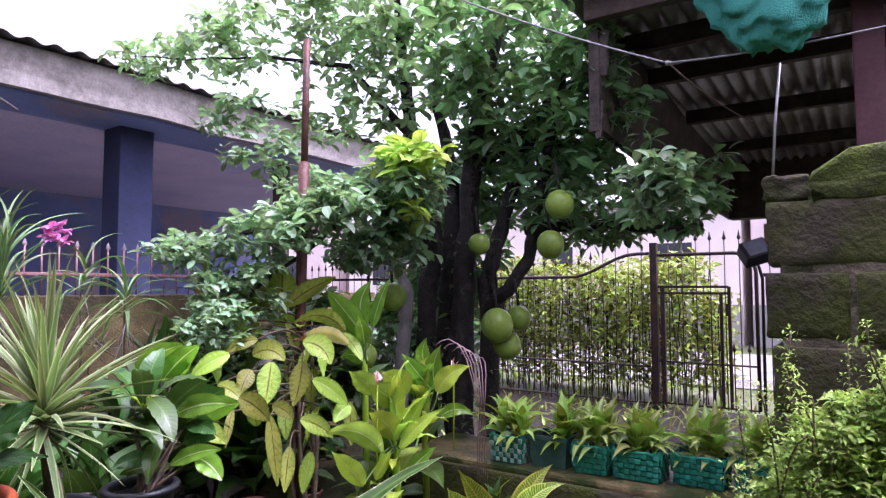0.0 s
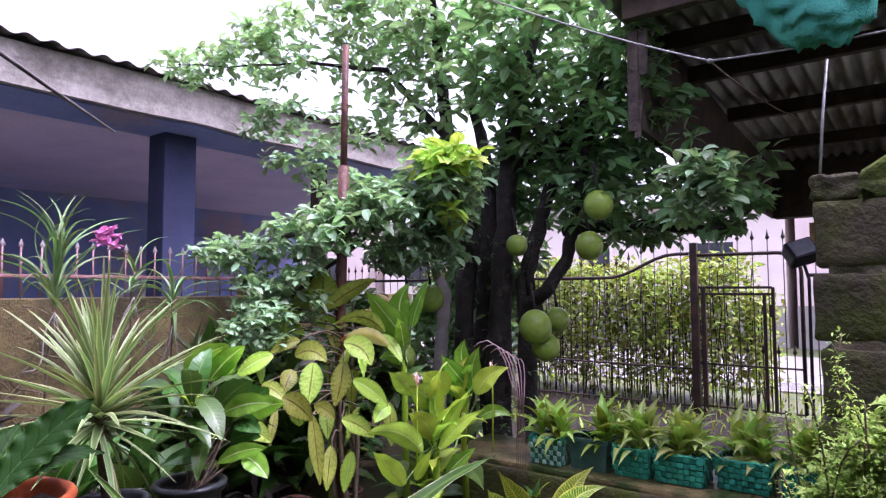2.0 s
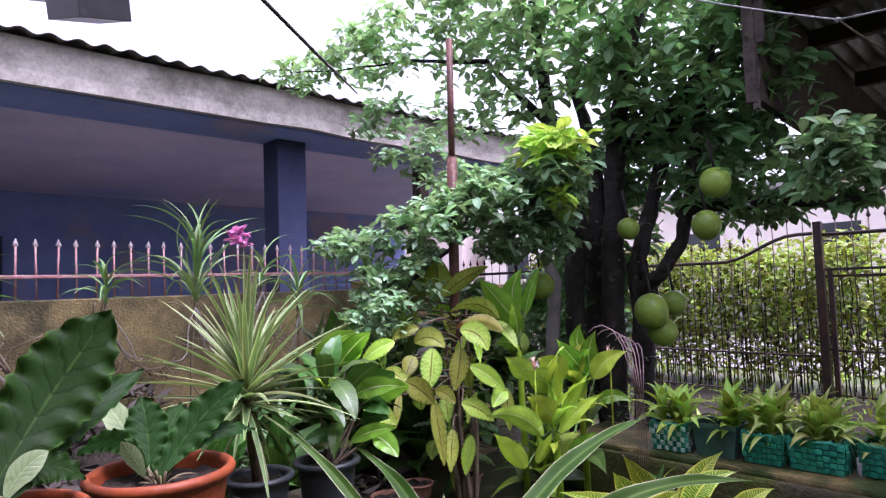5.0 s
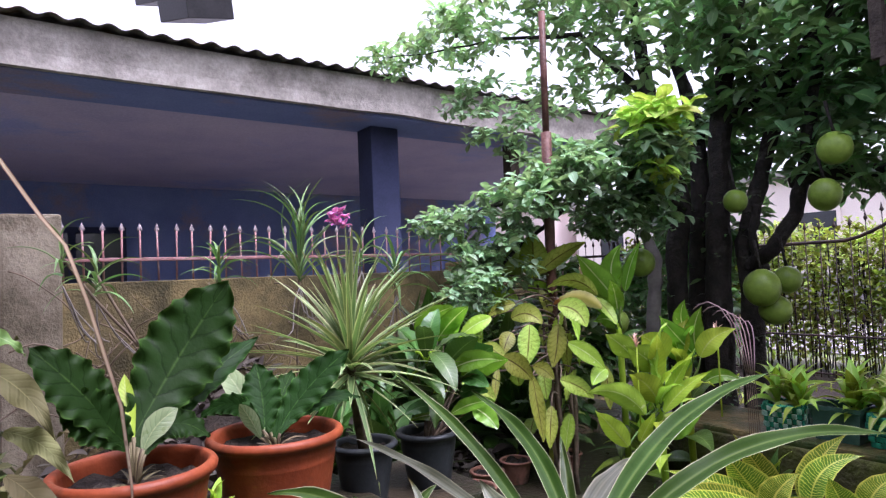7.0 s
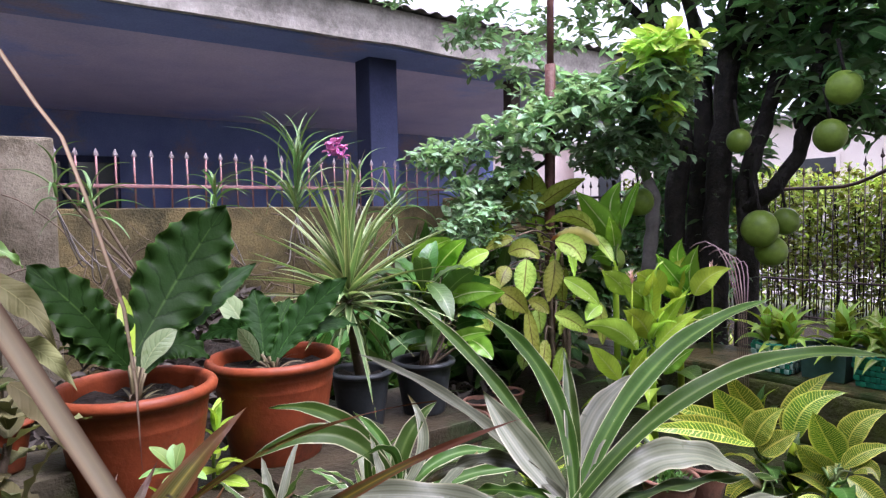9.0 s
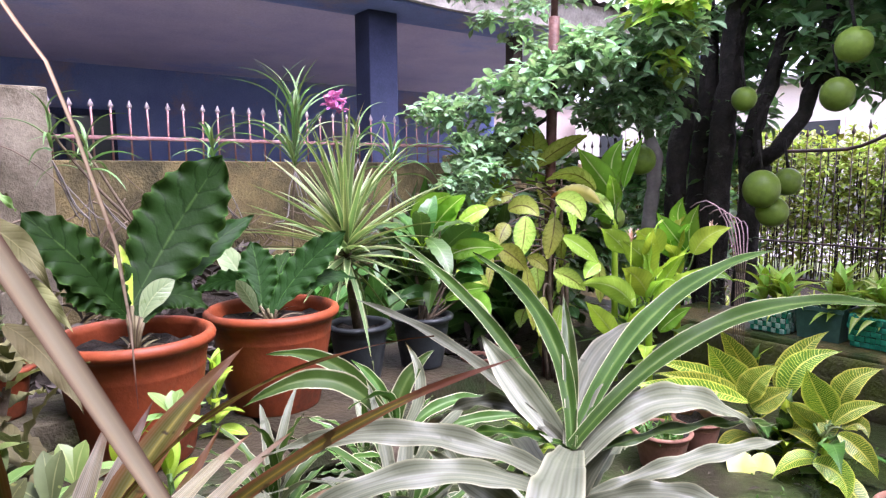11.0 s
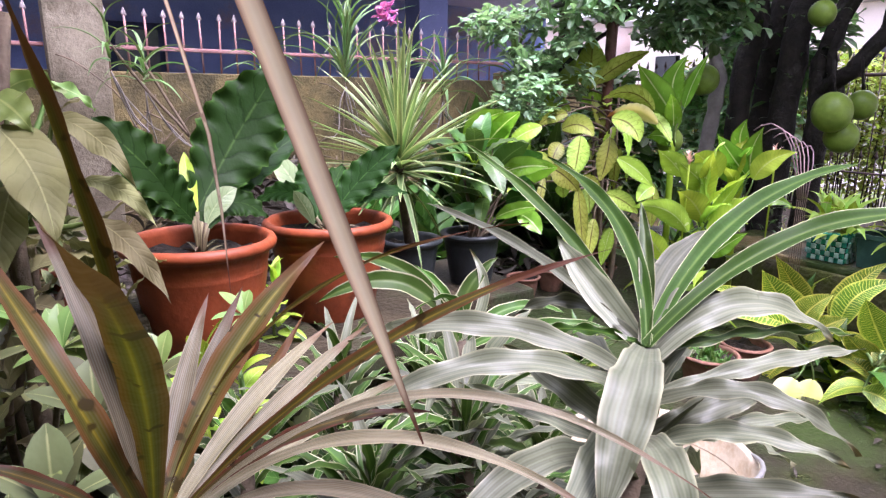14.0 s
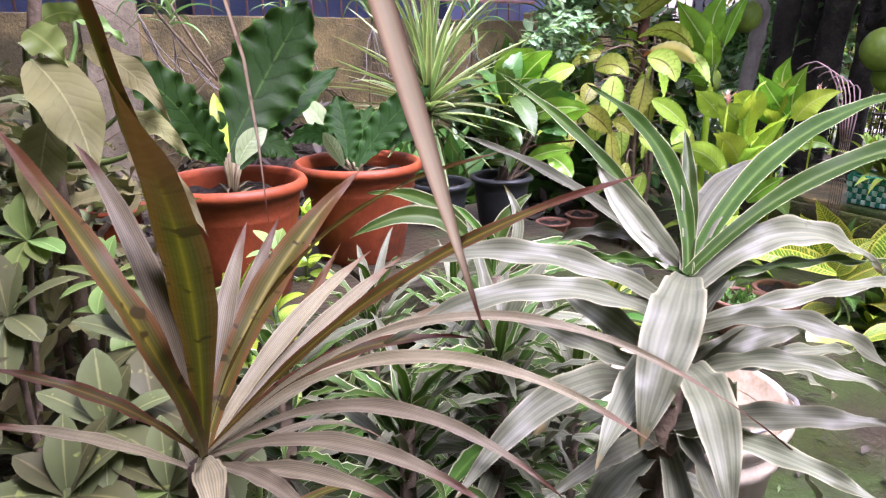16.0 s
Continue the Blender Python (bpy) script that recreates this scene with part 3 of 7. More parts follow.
v, f = boxes([(2.36, 2.96, FLOOR, 2.5, 3.16, 1.5)], 0.01, 5, 0.006)
tagged(mesh_ob("column_east", v, f, M_WALL, smooth=False), "stained cement end post of the garden wall", "pillar", kind="structure")


def spear_fence(x0, x1, group):
    fence = thing("spear_fence", (x0, 3.06, 1.45), "faded red iron spear fence on the garden wall", "fence")
    v, f = boxes([(x0, 3.055, 1.535, x1, 3.075, 1.55)], 0.002)
    mesh_ob("rail", v, f, M_FENCE, fence)
    n = round(abs(x1 - x0) / 0.071)
    for i in range(n):
        x = x0 + 0.008 + i * 0.071 + between(-0.002, 0.002)
        lean = between(-0.006, 0.006)
        mesh_ob("bar", *tube([(x, 3.065, 1.45), (x + lean, 3.065, 1.665)], 0.0042, 6), M_FENCE, fence)
        c = (x + lean, 3.065, 1.66)
        mesh_ob("spear_tip", *lathe(c, ((0.004, 0.0), (0.012, 0.008), (0.008, 0.018), (0.0008, 0.036)), 6, 1.0, 0.4), M_SPEAR, fence, "pale grey iron spear tip")
    return fence


spear_fence(0.413, 2.36, "north fence")
spear_fence(-2.9, 0.205, "north fence")

# neighbour's house: deep porch under a corrugated roof
EY, EZ = 4.4, 2.725
house = thing("house", (1.5, 6.5, STREET), "open-porched house with corrugated roof and grey weathered fascia", "house")
XA, XB = -7.0, 6.1
bm = bmesh.new()
bmesh.ops.create_grid(bm, x_segments=80, y_segments=3, size=1)
for p in bm.verts:
    x, y = XA + (p.co.x + 1) / 2 * (XB - XA), p.co.y
    p.co = Vector((x, EY + (0.015 if y < 0 else -0.0), EZ + (y + 1) / 2 * 0.27))
    p.co += Vector((0, noise.noise(p.co * 2.3) * 0.012, noise.noise(p.co * 1.7 + Vector((9, 0, 0))) * 0.015))
for p in bmesh.ops.extrude_face_region(bm, geom=bm.faces[:])["geom"]:
    if isinstance(p, bmesh.types.BMVert):
        p.co.y += 0.05
bm.verts.index_update()
mesh_ob("fascia", [tuple(p.co) for p in bm.verts], [[q.index for q in fc.verts] for fc in bm.faces], M_FASCIA, house, "flaking grey fascia board", smooth=False)
bm.free()
vs, fs = [], []
NX, PITCH = 620, 0.075
for i in range(NX):
    x = XA - 0.1 + (XB + 0.2 - XA) * i / (NX - 1)
    zz = 0.014 * math.sin(x / PITCH * math.pi) + 0.012 * noise.noise(Vector((x * 1.4, 0, 0)))
    for j, (y, z) in enumerate(((EY - 0.09, EZ + 0.285), (EY + 2.4, EZ + 0.75), (EY + 6.0, EZ + 1.45))):
        vs += [(x, y, z + zz), (x, y, z + zz - 0.006)]
for i in range(NX - 1):
    for j in range(2):
        a, b = i * 6 + j * 2, (i + 1) * 6 + j * 2
        fs += [[a, b, b + 2, a + 2], [a + 1, a + 3, b + 3, b + 1]]
    fs.append([i * 6, i * 6 + 1, (i + 1) * 6 + 1, (i + 1) * 6])
mesh_ob("roof", vs, fs, M_METAL, house, "grey corrugated iron roof")
# ceiling, soffit and back wall wear the haze-tinted colours
v, f = boxes([(XA, EY + 0.06, EZ + 0.02, 7.9, EY + 5.4, EZ + 0.05)])
mesh_ob("porch_ceiling", v, f, M_PORCHCEIL, house, "purple-brown porch ceiling with haze in its colour", smooth=False)
v, f = boxes([(XA, EY + 0.07, EZ - 0.012, 7.9, EY + 0.62, EZ + 0.016)], 0.003)
mesh_ob("soffit", v, f, M_PORCHWALL, house, "eave soffit in the haze-blue wall colour", smooth=False)
v, f = boxes([(XA, EY + 4.6, STREET, 7.8, EY + 4.75, EZ + 0.1), (XA - 0.15, EY + 0.1, STREET, XA, EY + 4.75, EZ)])
mesh_ob("wall", v, f, M_PORCHWALL, house, "porch wall deep in shade, blue haze in its colour", smooth=False)
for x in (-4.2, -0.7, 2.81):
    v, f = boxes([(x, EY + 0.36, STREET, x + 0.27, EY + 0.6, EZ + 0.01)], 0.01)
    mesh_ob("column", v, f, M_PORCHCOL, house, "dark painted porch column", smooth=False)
v, f = boxes([(4.42, EY + 0.4, STREET, 4.54, EY + 0.52, EZ - 0.013)], 0.01)
mesh_ob("column", v, f, M_TIMBER, house, "slim dark timber porch post", smooth=False)
v, f = boxes([(XA, EY + 0.2, STREET, 7.8, EY + 4.7, STREET + 0.25)])
mesh_ob("porch_floor", v, f, M_FARBASE, house, smooth=False)
v, f = boxes([(5.6, EY + 4.52, 0.5, 6.5, EY + 4.595, 2.3)], 0.01)
mesh_ob("door", v, f, M_PORCHWALL, house, "blue painted door", smooth=False)
for x in (-2.6, 0.4):
    v, f = boxes([(x, EY + 4.52, 1.2, x + 1.2, EY + 4.58, 2.2)], 0.01)
    w = mesh_ob("window", v, f, M_PORCHCOL, house, "dark timber window", smooth=False)
    for k in (0.08, 0.64):
        v, f = boxes([(x + k, EY + 4.49, 1.28, x + k + 0.48, EY + 4.515, 2.12)], 0.004)
        mesh_ob("pane", v, f, M_GLASS, w, smooth=False)

# far side of the road: pale buildings
def far_building(x, y0, y1, h, mat, label, n, storey=2.9):
    b = thing("far_building", (x, (y0 + y1) / 2, STREET), label, "building")
    v, f = boxes([(x, y0, STREET, x + 6, y1, STREET + h)])
    mesh_ob("wall", v, f, mat, b, smooth=False)
    v, f = boxes([(x - 0.06, y0, STREET, x - 0.004, y1, STREET + 0.9)])
    mesh_ob("plinth", v, f, M_FARBASE, b, smooth=False)
    v, f = boxes([(x - 0.3, y0 - 0.2, STREET + h, x + 6.2, y1 + 0.2, STREET + h + 0.15)])
    mesh_ob("roof", v, f, M_FARBASE, b, smooth=False)
    for s in range(max(1, int(h / storey))):
        for i in range(n):
            y = y0 + (i + 0.5) * (y1 - y0) / n
            z = STREET + 1.3 + s * storey
            v, f = boxes([(x - 0.05, y - 0.5, z, x - 0.005, y + 0.5, z + 1.1)], 0.01)
            w = mesh_ob("window", v, f, M_FARWALL2, b, smooth=False)
            v, f = boxes([(x - 0.06, y - 0.42, z + 0.08, x - 0.052, y + 0.42, z + 1.02)])
            mesh_ob("pane", v, f, M_GLASS, w, smooth=False)


far_building(15.5, -8.0, 2.2, 6.0, M_FARWALL, "pale pink rendered building across the road", 3)
far_building(15.5, 2.4, 14.0, 3.2, M_FARWALL2, "low whitewashed building across the road", 4)
far_building(15.0, 14.5, 26.0, 3.4, M_FARWALL, "low pale pink building across the road", 4)
# closing walls behind and beside the camera; west wall and eave added for shade
# unseen wall, added to block light from the left
v, f = boxes([(-0.65, -2.94, STREET, -0.5, 2.9, 2.41)])
tagged(mesh_ob("wall_west", v, f, M_WALL, smooth=False), "unseen cement wall added to block light on the left", "wall", kind="structure")
# eave out of view overhead, added to darken the near left side
v, f = boxes([(-3.2, -3.2, 2.42, 1.6, -0.5, 2.5), (-3.2, -0.6, 2.36, 1.6, -0.49, 2.425), (-3.2, -0.48, 2.42, 0.3, 0.9, 2.5), (-3.2, 0.905, 2.42, 0.0, 2.9, 2.5), (-0.1, 0.92, 2.36, 0.0, 2.9, 2.418)], 0.004)
tagged(mesh_ob("ceiling", v, f, M_TIMBER, smooth=False), "unseen eave added overhead to shade the near plants", "roof", kind="structure")
v, f = boxes([(-3.15, -3.1, STREET, 2.2, -2.95, 2.8)])
tagged(mesh_ob("wall_south", v, f, M_COLUMN, smooth=False), "pale cement house wall", "wall", kind="structure")

# iron street fence with its gate
FX = 7.0
fence = thing("street_fence", (FX, 2.4, STREET), "dark brown iron street fence with spear tips", "fence")


def spear_bar(parent, y, z0, z1, r=0.0055):
    g = join(tube([(FX, y, z0), (FX, y, z1)], r, 5), lathe((FX, y, z1), ((r, 0), (0.022, 0.02), (0.012, 0.045), (0.001, 0.1)), 5))
    return mesh_ob("bar", *g, M_IRON, parent)


def rail_top(y):
    if y > 2.9:
        return 1.6
    return 1.6 + (1.84 - 1.6) * (0.5 - 0.5 * math.cos(math.pi * min(1, (2.9 - y) / 0.75)))


mesh_ob("top_rail", *tube([(FX, y, rail_top(y)) for y in np.linspace(9.0, 2.02, 60)], 0.018, 6), M_IRON, fence)
for z in (0.66, 0.28):
    mesh_ob("rail", *tube([(FX, 9.0, z), (FX, 2.02, z)], 0.011, 6), M_IRON, fence)
y = 2.1
while y < 9:
    spear_bar(fence, y, 0.24, rail_top(y) + 0.13)
    spear_bar(fence, y + 0.07, 0.24, 0.8, 0.006)
    y += 0.14
gate = thing("street_gate", (FX, 1.5, STREET), "dark brown iron gate with a small framed door", "gate")
for y, w in ((1.97, 0.035), (1.885, 0.022)):
    v, f = boxes([(FX - w, y - w, STREET, FX + w, y + w, 1.95 if w > 0.03 else 1.5)], 0.004)
    mesh_ob("post", v, f, M_IRON, gate, smooth=False)
arc = [(FX, 1.95, 1.82)] + [(FX, 1.2 - 0.2 * math.sin(a), 1.62 + 0.2 * math.cos(a)) for a in np.linspace(0, math.pi / 2, 8)] + [(FX, 1.0, 0.3)]
mesh_ob("top_rail", *tube(arc, 0.018, 6), M_IRON, gate)
for z0 in (1.475, 1.41):
    v, f = boxes([(FX - 0.015, 1.25, z0, FX + 0.015, 1.93, z0 + 0.025)], 0.003)
    mesh_ob("door_rail", v, f, M_IRON, gate, smooth=False)
for y in (1.245, 1.32):
    v, f = boxes([(FX - 0.016, y - 0.015, 0.3, FX + 0.016, y + 0.015, 1.49 if y < 1.3 else 1.43)], 0.003)
    mesh_ob("door_stile", v, f, M_IRON, gate, smooth=False)
v, f = boxes([(FX - 0.03, 1.235, 1.2, FX + 0.02, 1.275, 1.32)], 0.004)
mesh_ob("lock", v, f, M_IRON, gate, smooth=False)
for z in (0.72, 0.3):
    mesh_ob("rail", *tube([(FX, 1.95, z), (FX, 1.0, z)], 0.01, 6), M_IRON, gate)
for i in range(7):
    y = 1.82 - i * 0.135
    spear_bar(gate, y, 0.28, 1.95 if i < 6 else 1.7)
    spear_bar(gate, y - 0.067, 0.28, 0.85, 0.006)
fence2 = thing("street_fence", (FX, -2, STREET), "dark brown iron street fence with spear tips", "fence")
mesh_ob("top_rail", *tube([(FX, 0.95, 1.6), (FX, -6, 1.6)], 0.018, 6), M_IRON, fence2)
for i in range(48):
    spear_bar(fence2, 0.88 - i * 0.14, 0.24, 1.73)

def rough_block(x0, y0, z0, x1, y1, z1, seed, amp=0.004, cell=0.03):
    """A block with worn edges and a pitted face."""
    bm = bmesh.new()
    bmesh.ops.create_cube(bm, size=1.0)
    for v in bm.verts:
        v.co = Vector(((x0 + x1) / 2 + v.co.x * (x1 - x0), (y0 + y1) / 2 + v.co.y * (y1 - y0), (z0 + z1) / 2 + v.co.z * (z1 - z0)))
    bmesh.ops.bevel(bm, geom=bm.edges[:], offset=0.006, segments=1, affect="EDGES")
    bmesh.ops.subdivide_edges(bm, edges=[e for e in bm.edges if e.calc_length() > cell], cuts=6, use_grid_fill=True)
    for v in bm.verts:
        v.co += noise.noise_vector(v.co * 16 + Vector((seed, 0, 0))) * amp + noise.noise_vector(v.co * 45 + Vector((0, seed, 0))) * amp * 0.6
    bm.verts.index_update()
    out = [tuple(v.co) for v in bm.verts], [[v.index for v in f.verts] for f in bm.faces]
    bm.free()
    return out


# planting ledge along the yard's edge
vs, fs = boxes([(2.40, -1.6, 0.74, 2.78, 1.75, 0.81)], 0.012)
# the long rear box is added to keep the space underneath dark
tagged(mesh_ob("ledge", *join((vs, fs), boxes([(2.5, y, FLOOR, 2.75, y + 0.2, 0.74) for y in (-1.4, -0.2, 0.75, 1.5)] + [(2.755, -1.6, FLOOR, 2.79, 1.75, 0.738)])), M_LEDGE, smooth=False), "mossy wet concrete ledge carrying woven baskets", "ledge", kind="structure")
v, f = rough_block(2.378, -1.6, FLOOR + 0.002, 2.398, 1.74, 0.792, 5, 0.006, 0.05)
mesh_ob("face", v, f, M_MOSS, bpy.data.objects["ledge"], "dark mossy ledge face")
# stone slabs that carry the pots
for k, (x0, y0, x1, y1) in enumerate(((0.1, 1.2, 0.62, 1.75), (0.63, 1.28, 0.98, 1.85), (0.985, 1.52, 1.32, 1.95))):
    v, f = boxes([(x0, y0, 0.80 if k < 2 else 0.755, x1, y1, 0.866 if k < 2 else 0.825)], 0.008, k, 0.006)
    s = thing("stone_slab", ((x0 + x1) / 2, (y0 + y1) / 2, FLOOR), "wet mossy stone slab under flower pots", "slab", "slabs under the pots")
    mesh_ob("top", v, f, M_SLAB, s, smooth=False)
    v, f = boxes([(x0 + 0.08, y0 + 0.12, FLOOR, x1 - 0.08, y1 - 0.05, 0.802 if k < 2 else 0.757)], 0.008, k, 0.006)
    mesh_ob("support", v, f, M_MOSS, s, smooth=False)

# shed roof beyond the block wall
shed = thing("shed", (4.3, 0.0, STREET), "dark timber shed with a rusty corrugated roof", "shed")


def roof_z(x):
    return 2.53 - (x - 2.6) * 0.025


vs, fs = [], []
NY = 420
for i in range(NY):
    y = 1.06 - i * 4.2 / (NY - 1)
    zz = 0.016 * math.sin(y / 0.038 * math.pi)
    for x in (2.45, 3.5, 4.6, 6.3):
        vs += [(x, y, roof_z(x) + 0.07 + zz), (x, y, roof_z(x) + 0.066 + zz)]
for i in range(NY - 1):
    for j in range(3):
        a, b = i * 8 + j * 2, (i + 1) * 8 + j * 2
        fs += [[a, b, b + 2, a + 2], [a + 1, a + 3, b + 3, b + 1]]
mesh_ob("roof", vs, fs, M_SHEET, shed, "rusty corrugated iron sheets")
for x in (2.55, 2.95, 3.4, 4.2, 5.1, 6.0):
    v, f = boxes([(x - 0.025, -3.1, roof_z(x) - 0.03, x + 0.025, 0.98, roof_z(x) + 0.05)], 0.005)
    mesh_ob("purlin", v, f, M_TIMBER, shed, smooth=False)
vs, fs = [], []
for x, z0, z1, y in ((2.62, 2.10, 2.62, 0.95), (3.4, 2.09, 2.61, 1.0), (4.5, 2.08, 2.58, 1.03), (6.1, 2.06, 2.54, 1.05)):
    vs += [(x, y, z0), (x, y + 0.03, z0), (x, y + 0.03, z1), (x, y, z1)]
for i in range(3):
    for k in range(4):
        k2 = (k + 1) % 4
        fs.append([i * 4 + k, i * 4 + k2, i * 4 + 4 + k2, i * 4 + 4 + k])
fs += [[0, 1, 2, 3], [15, 14, 13, 12]]
mesh_ob("barge_board", vs, fs, M_TIMBER, shed, "deep dark timber barge board", smooth=False)
v, f = boxes([(2.585, 0.945, 2.08, 2.61, 0.985, 2.475), (2.588, 0.915, 2.3, 2.606, 0.943, 2.475), (2.588, 0.94, 2.05, 2.606, 0.962, 2.2)], 0.003, 2, 0.012)
mesh_ob("plank", v, f, M_PLANK, shed, "split grey hanging plank", smooth=False)
v, f = boxes([(5.95, -3.0, 2.05, 6.1, 1.05, 2.56), (5.98, -3.1, STREET, 6.08, -3.0, 2.3)], 0.005)
mesh_ob("end_beam", v, f, M_TIMBER, shed, smooth=False)
v, f = boxes([(2.88, 0.03, STREET, 2.98, 0.125, 2.5)], 0.008)
mesh_ob("post", v, f, M_POST, shed, "dull red painted post", smooth=False)
v, f = boxes([(6.0, -1.0, STREET, 6.1, -0.9, 2.1)], 0.008)
mesh_ob("post", v, f, M_TIMBER, shed, smooth=False)
v, f = boxes([(5.99, -0.2, 1.75, 6.03, 0.8, 2.0)], 0.005)
mesh_ob("hanging_panel", v, f, M_YELLOW, shed, "ochre hanging panel", smooth=False)

# ---- block wall: rough mossy courses of concrete block ----
bw = tagged(mesh_ob("wall_block", *boxes([(2.207, -1.9, FLOOR, 2.37, 0.31, 1.71)], 0.01, 1, 0.014), M_MORTAR, smooth=False), "broken-ended wall of dark mossy concrete blocks", "wall", kind="structure")
COURSE = 0.197
for row in range(7):
    z1 = 1.715 - row * COURSE
    y = 0.33 + (0.02 * (row % 2)) + between(-0.012, 0.012)
    first = (0.30 if row == 0 else 0.42) if row % 2 == 0 else 0.21
    k = 0
    while y > -1.8:
        w = first if k == 0 else 0.4
        v, f = rough_block(2.2 + between(-0.006, 0.006), y - w + 0.014, z1 - COURSE + 0.02, 2.36, y, z1, row * 7 + k)
        mesh_ob("block", v, f, M_MOSS, bw)
        y -= w
        k += 1
# broken top course, thick with moss
for k, (y0, y1, z0, z1) in enumerate(((-0.42, 0.235, 1.715, 1.862), (-1.0, -0.44, 1.715, 1.93), (0.235, 0.345, 1.715, 1.785))):
    v, f = rough_block(2.205, y0, z0, 2.37, y1, z1, 31 + k, 0.013)
    v = [(p[0], p[1], p[2] - (max(0.0, p[1] - 0.13) * 0.6 + max(0.0, p[1] + 0.3) * 0.03 if p[2] > 1.77 and k == 0 else 0.0)) for p in v]
    mesh_ob("block", v, f, M_MOSSTOP if k < 2 else M_MOSS, bw, "concrete block under thick green moss")

# steel rod, floodlight, ropes and shade net
rod = thing("steel_rod", (2.32, 0.334, 1.74), "thin grey steel rod standing in the block wall", "rod")
mesh_ob("shaft", *tube([(2.314, 0.333, 1.749), (2.3, 0.317, 1.953), (2.285, 0.298, 2.125)], 0.004, 6), M_STEEL, rod)
LP = Vector((3.234, 0.509, 1.617))
lamp = thing("floodlight", (LP.x, LP.y, FLOOR), "black floodlight tilted on a thin pole", "floodlight")
v, f = boxes([(-0.02, -0.055, -0.045, 0.055, 0.055, 0.045)], 0.01)
rot = Euler((radians(20), radians(-35), radians(200))).to_matrix()
mesh_ob("housing", [LP + rot @ Vector(p) for p in v], f, M_LAMP, lamp, smooth=False)
v, f = boxes([(0.0555, -0.045, -0.036, 0.06, 0.045, 0.036)], 0.003)
mesh_ob("panel", [LP + rot @ Vector(p) for p in v], f, M_LAMPGLASS, lamp, "grey glass front", smooth=False)
mesh_ob("pole", *tube([LP + Vector((0.0, -0.01, -0.02)), LP + Vector((0.0, -0.03, -0.1)), (LP.x, LP.y - 0.025, FLOOR)], 0.007, 6), M_LAMP, lamp)
rope = thing("clothes_line", (2.285, 0.61, 2.189), "pale sagging rope tied below the shed roof", "rope")
KN = Vector((2.285, 0.61, 2.189))
mesh_ob("strand", *tube(curve_pts((2.129, 1.373, 2.565), KN, 0.015, 10), 0.0032, 6), M_WIRE, rope)
mesh_ob("strand", *tube(curve_pts(KN, (2.2, 0.011, 2.146), 0.01, 10), 0.003, 5), M_WIRE, rope)
mesh_ob("strand", *tube(curve_pts(KN, (3.062, 0.468, 2.15), 0.02, 8), 0.003, 5), M_TWIG, rope)
mesh_ob("knot", *lathe(KN - Vector((0, 0, 0.008)), ((0.001, 0), (0.009, 0.004), (0.009, 0.012), (0.001, 0.016)), 8), M_WIRE, rope)
net = thing("shade_net", (2.171, 0.31, 2.336), "bundled green shade net hanging under the roof", "net")
NC = Vector((2.204, 0.313, 2.383))
vs, fs = [], []
for i in range(25):
    th = math.pi * (0.005 + 0.515 * i / 24)
    for k in range(48):
        a = 2 * math.pi * k / 48
        d = Vector((0.1 * math.sin(th) * math.cos(a), 0.175 * math.sin(th) * math.sin(a), -0.24 * math.cos(th)))
        d *= 1 + 0.12 * noise.noise(d * 9) + 0.11 * noise.noise(d * 34) + 0.06 * noise.noise(d * 80) + 0.06 * math.sin(a * 7 + th * 3) * math.sin(th)
        vs.append(NC + d)
for i in range(24):
    for k in range(48):
        fs.append([i * 48 + k, i * 48 + (k + 1) % 48, (i + 1) * 48 + (k + 1) % 48, (i + 1) * 48 + k])
mesh_ob("folded_net", vs, fs, M_NET, net)
mesh_ob("tie", *tube([NC + Vector((0, 0.05, -0.05)), NC + Vector((0.02, 0.0, 0.3))], 0.004, 5), M_NET, net)

# dry twig hanging down from the added eave over the path
twig = thing("hanging_twig", (0.12, 0.26, 2.42), "thin dry twig hanging from the added eave", "twig")
mesh_ob("stem", *tube([(0.12, 0.26, 2.424), (0.11, 0.27, 2.0), (0.13, 0.285, 1.72), (0.165, 0.3, 1.63), (0.225, 0.321, 1.594), (0.299, 0.348, 1.569), (0.34, 0.363, 1.555), (0.368, 0.373, 1.546)],
                      [0.0016, 0.0014, 0.0012, 0.001, 0.001, 0.0009, 0.0008, 0.0004], 7), M_GREYSTEM, twig)

# dark box on the neighbour's roof
EV = Vector((1.417, 4.824, 3.349))
eave = thing("roof_box", EV, "dark tilted metal water box on the roof", "roof box")
v, f = boxes([(-0.16, -0.2, 0, 0.2, 0.2, 0.16), (-0.13, -0.16, 0.155, 0.16, 0.6, 0.5)], 0.006)
tilt = Euler((radians(12), radians(-14), radians(12))).to_matrix()
mesh_ob("casing", [EV + tilt @ Vector(p) for p in v], f, M_LAMP, eave, smooth=False)

# rusty pipe standing among the plants
pipe = thing("rusty_pipe", (1.91, 1.85, FLOOR), "thin rusty iron pipe standing upright among plants", "pipe")
mesh_ob("shaft", *tube([(1.905, 1.853, FLOOR), (1.908, 1.85, 1.4), (1.913, 1.845, 1.95)], 0.02, 10), M_RUST, pipe)
mesh_ob("upper_shaft", *tube([(1.913, 1.845, 1.95), (1.917, 1.842, 2.42)], 0.013, 8), M_RUST, pipe)

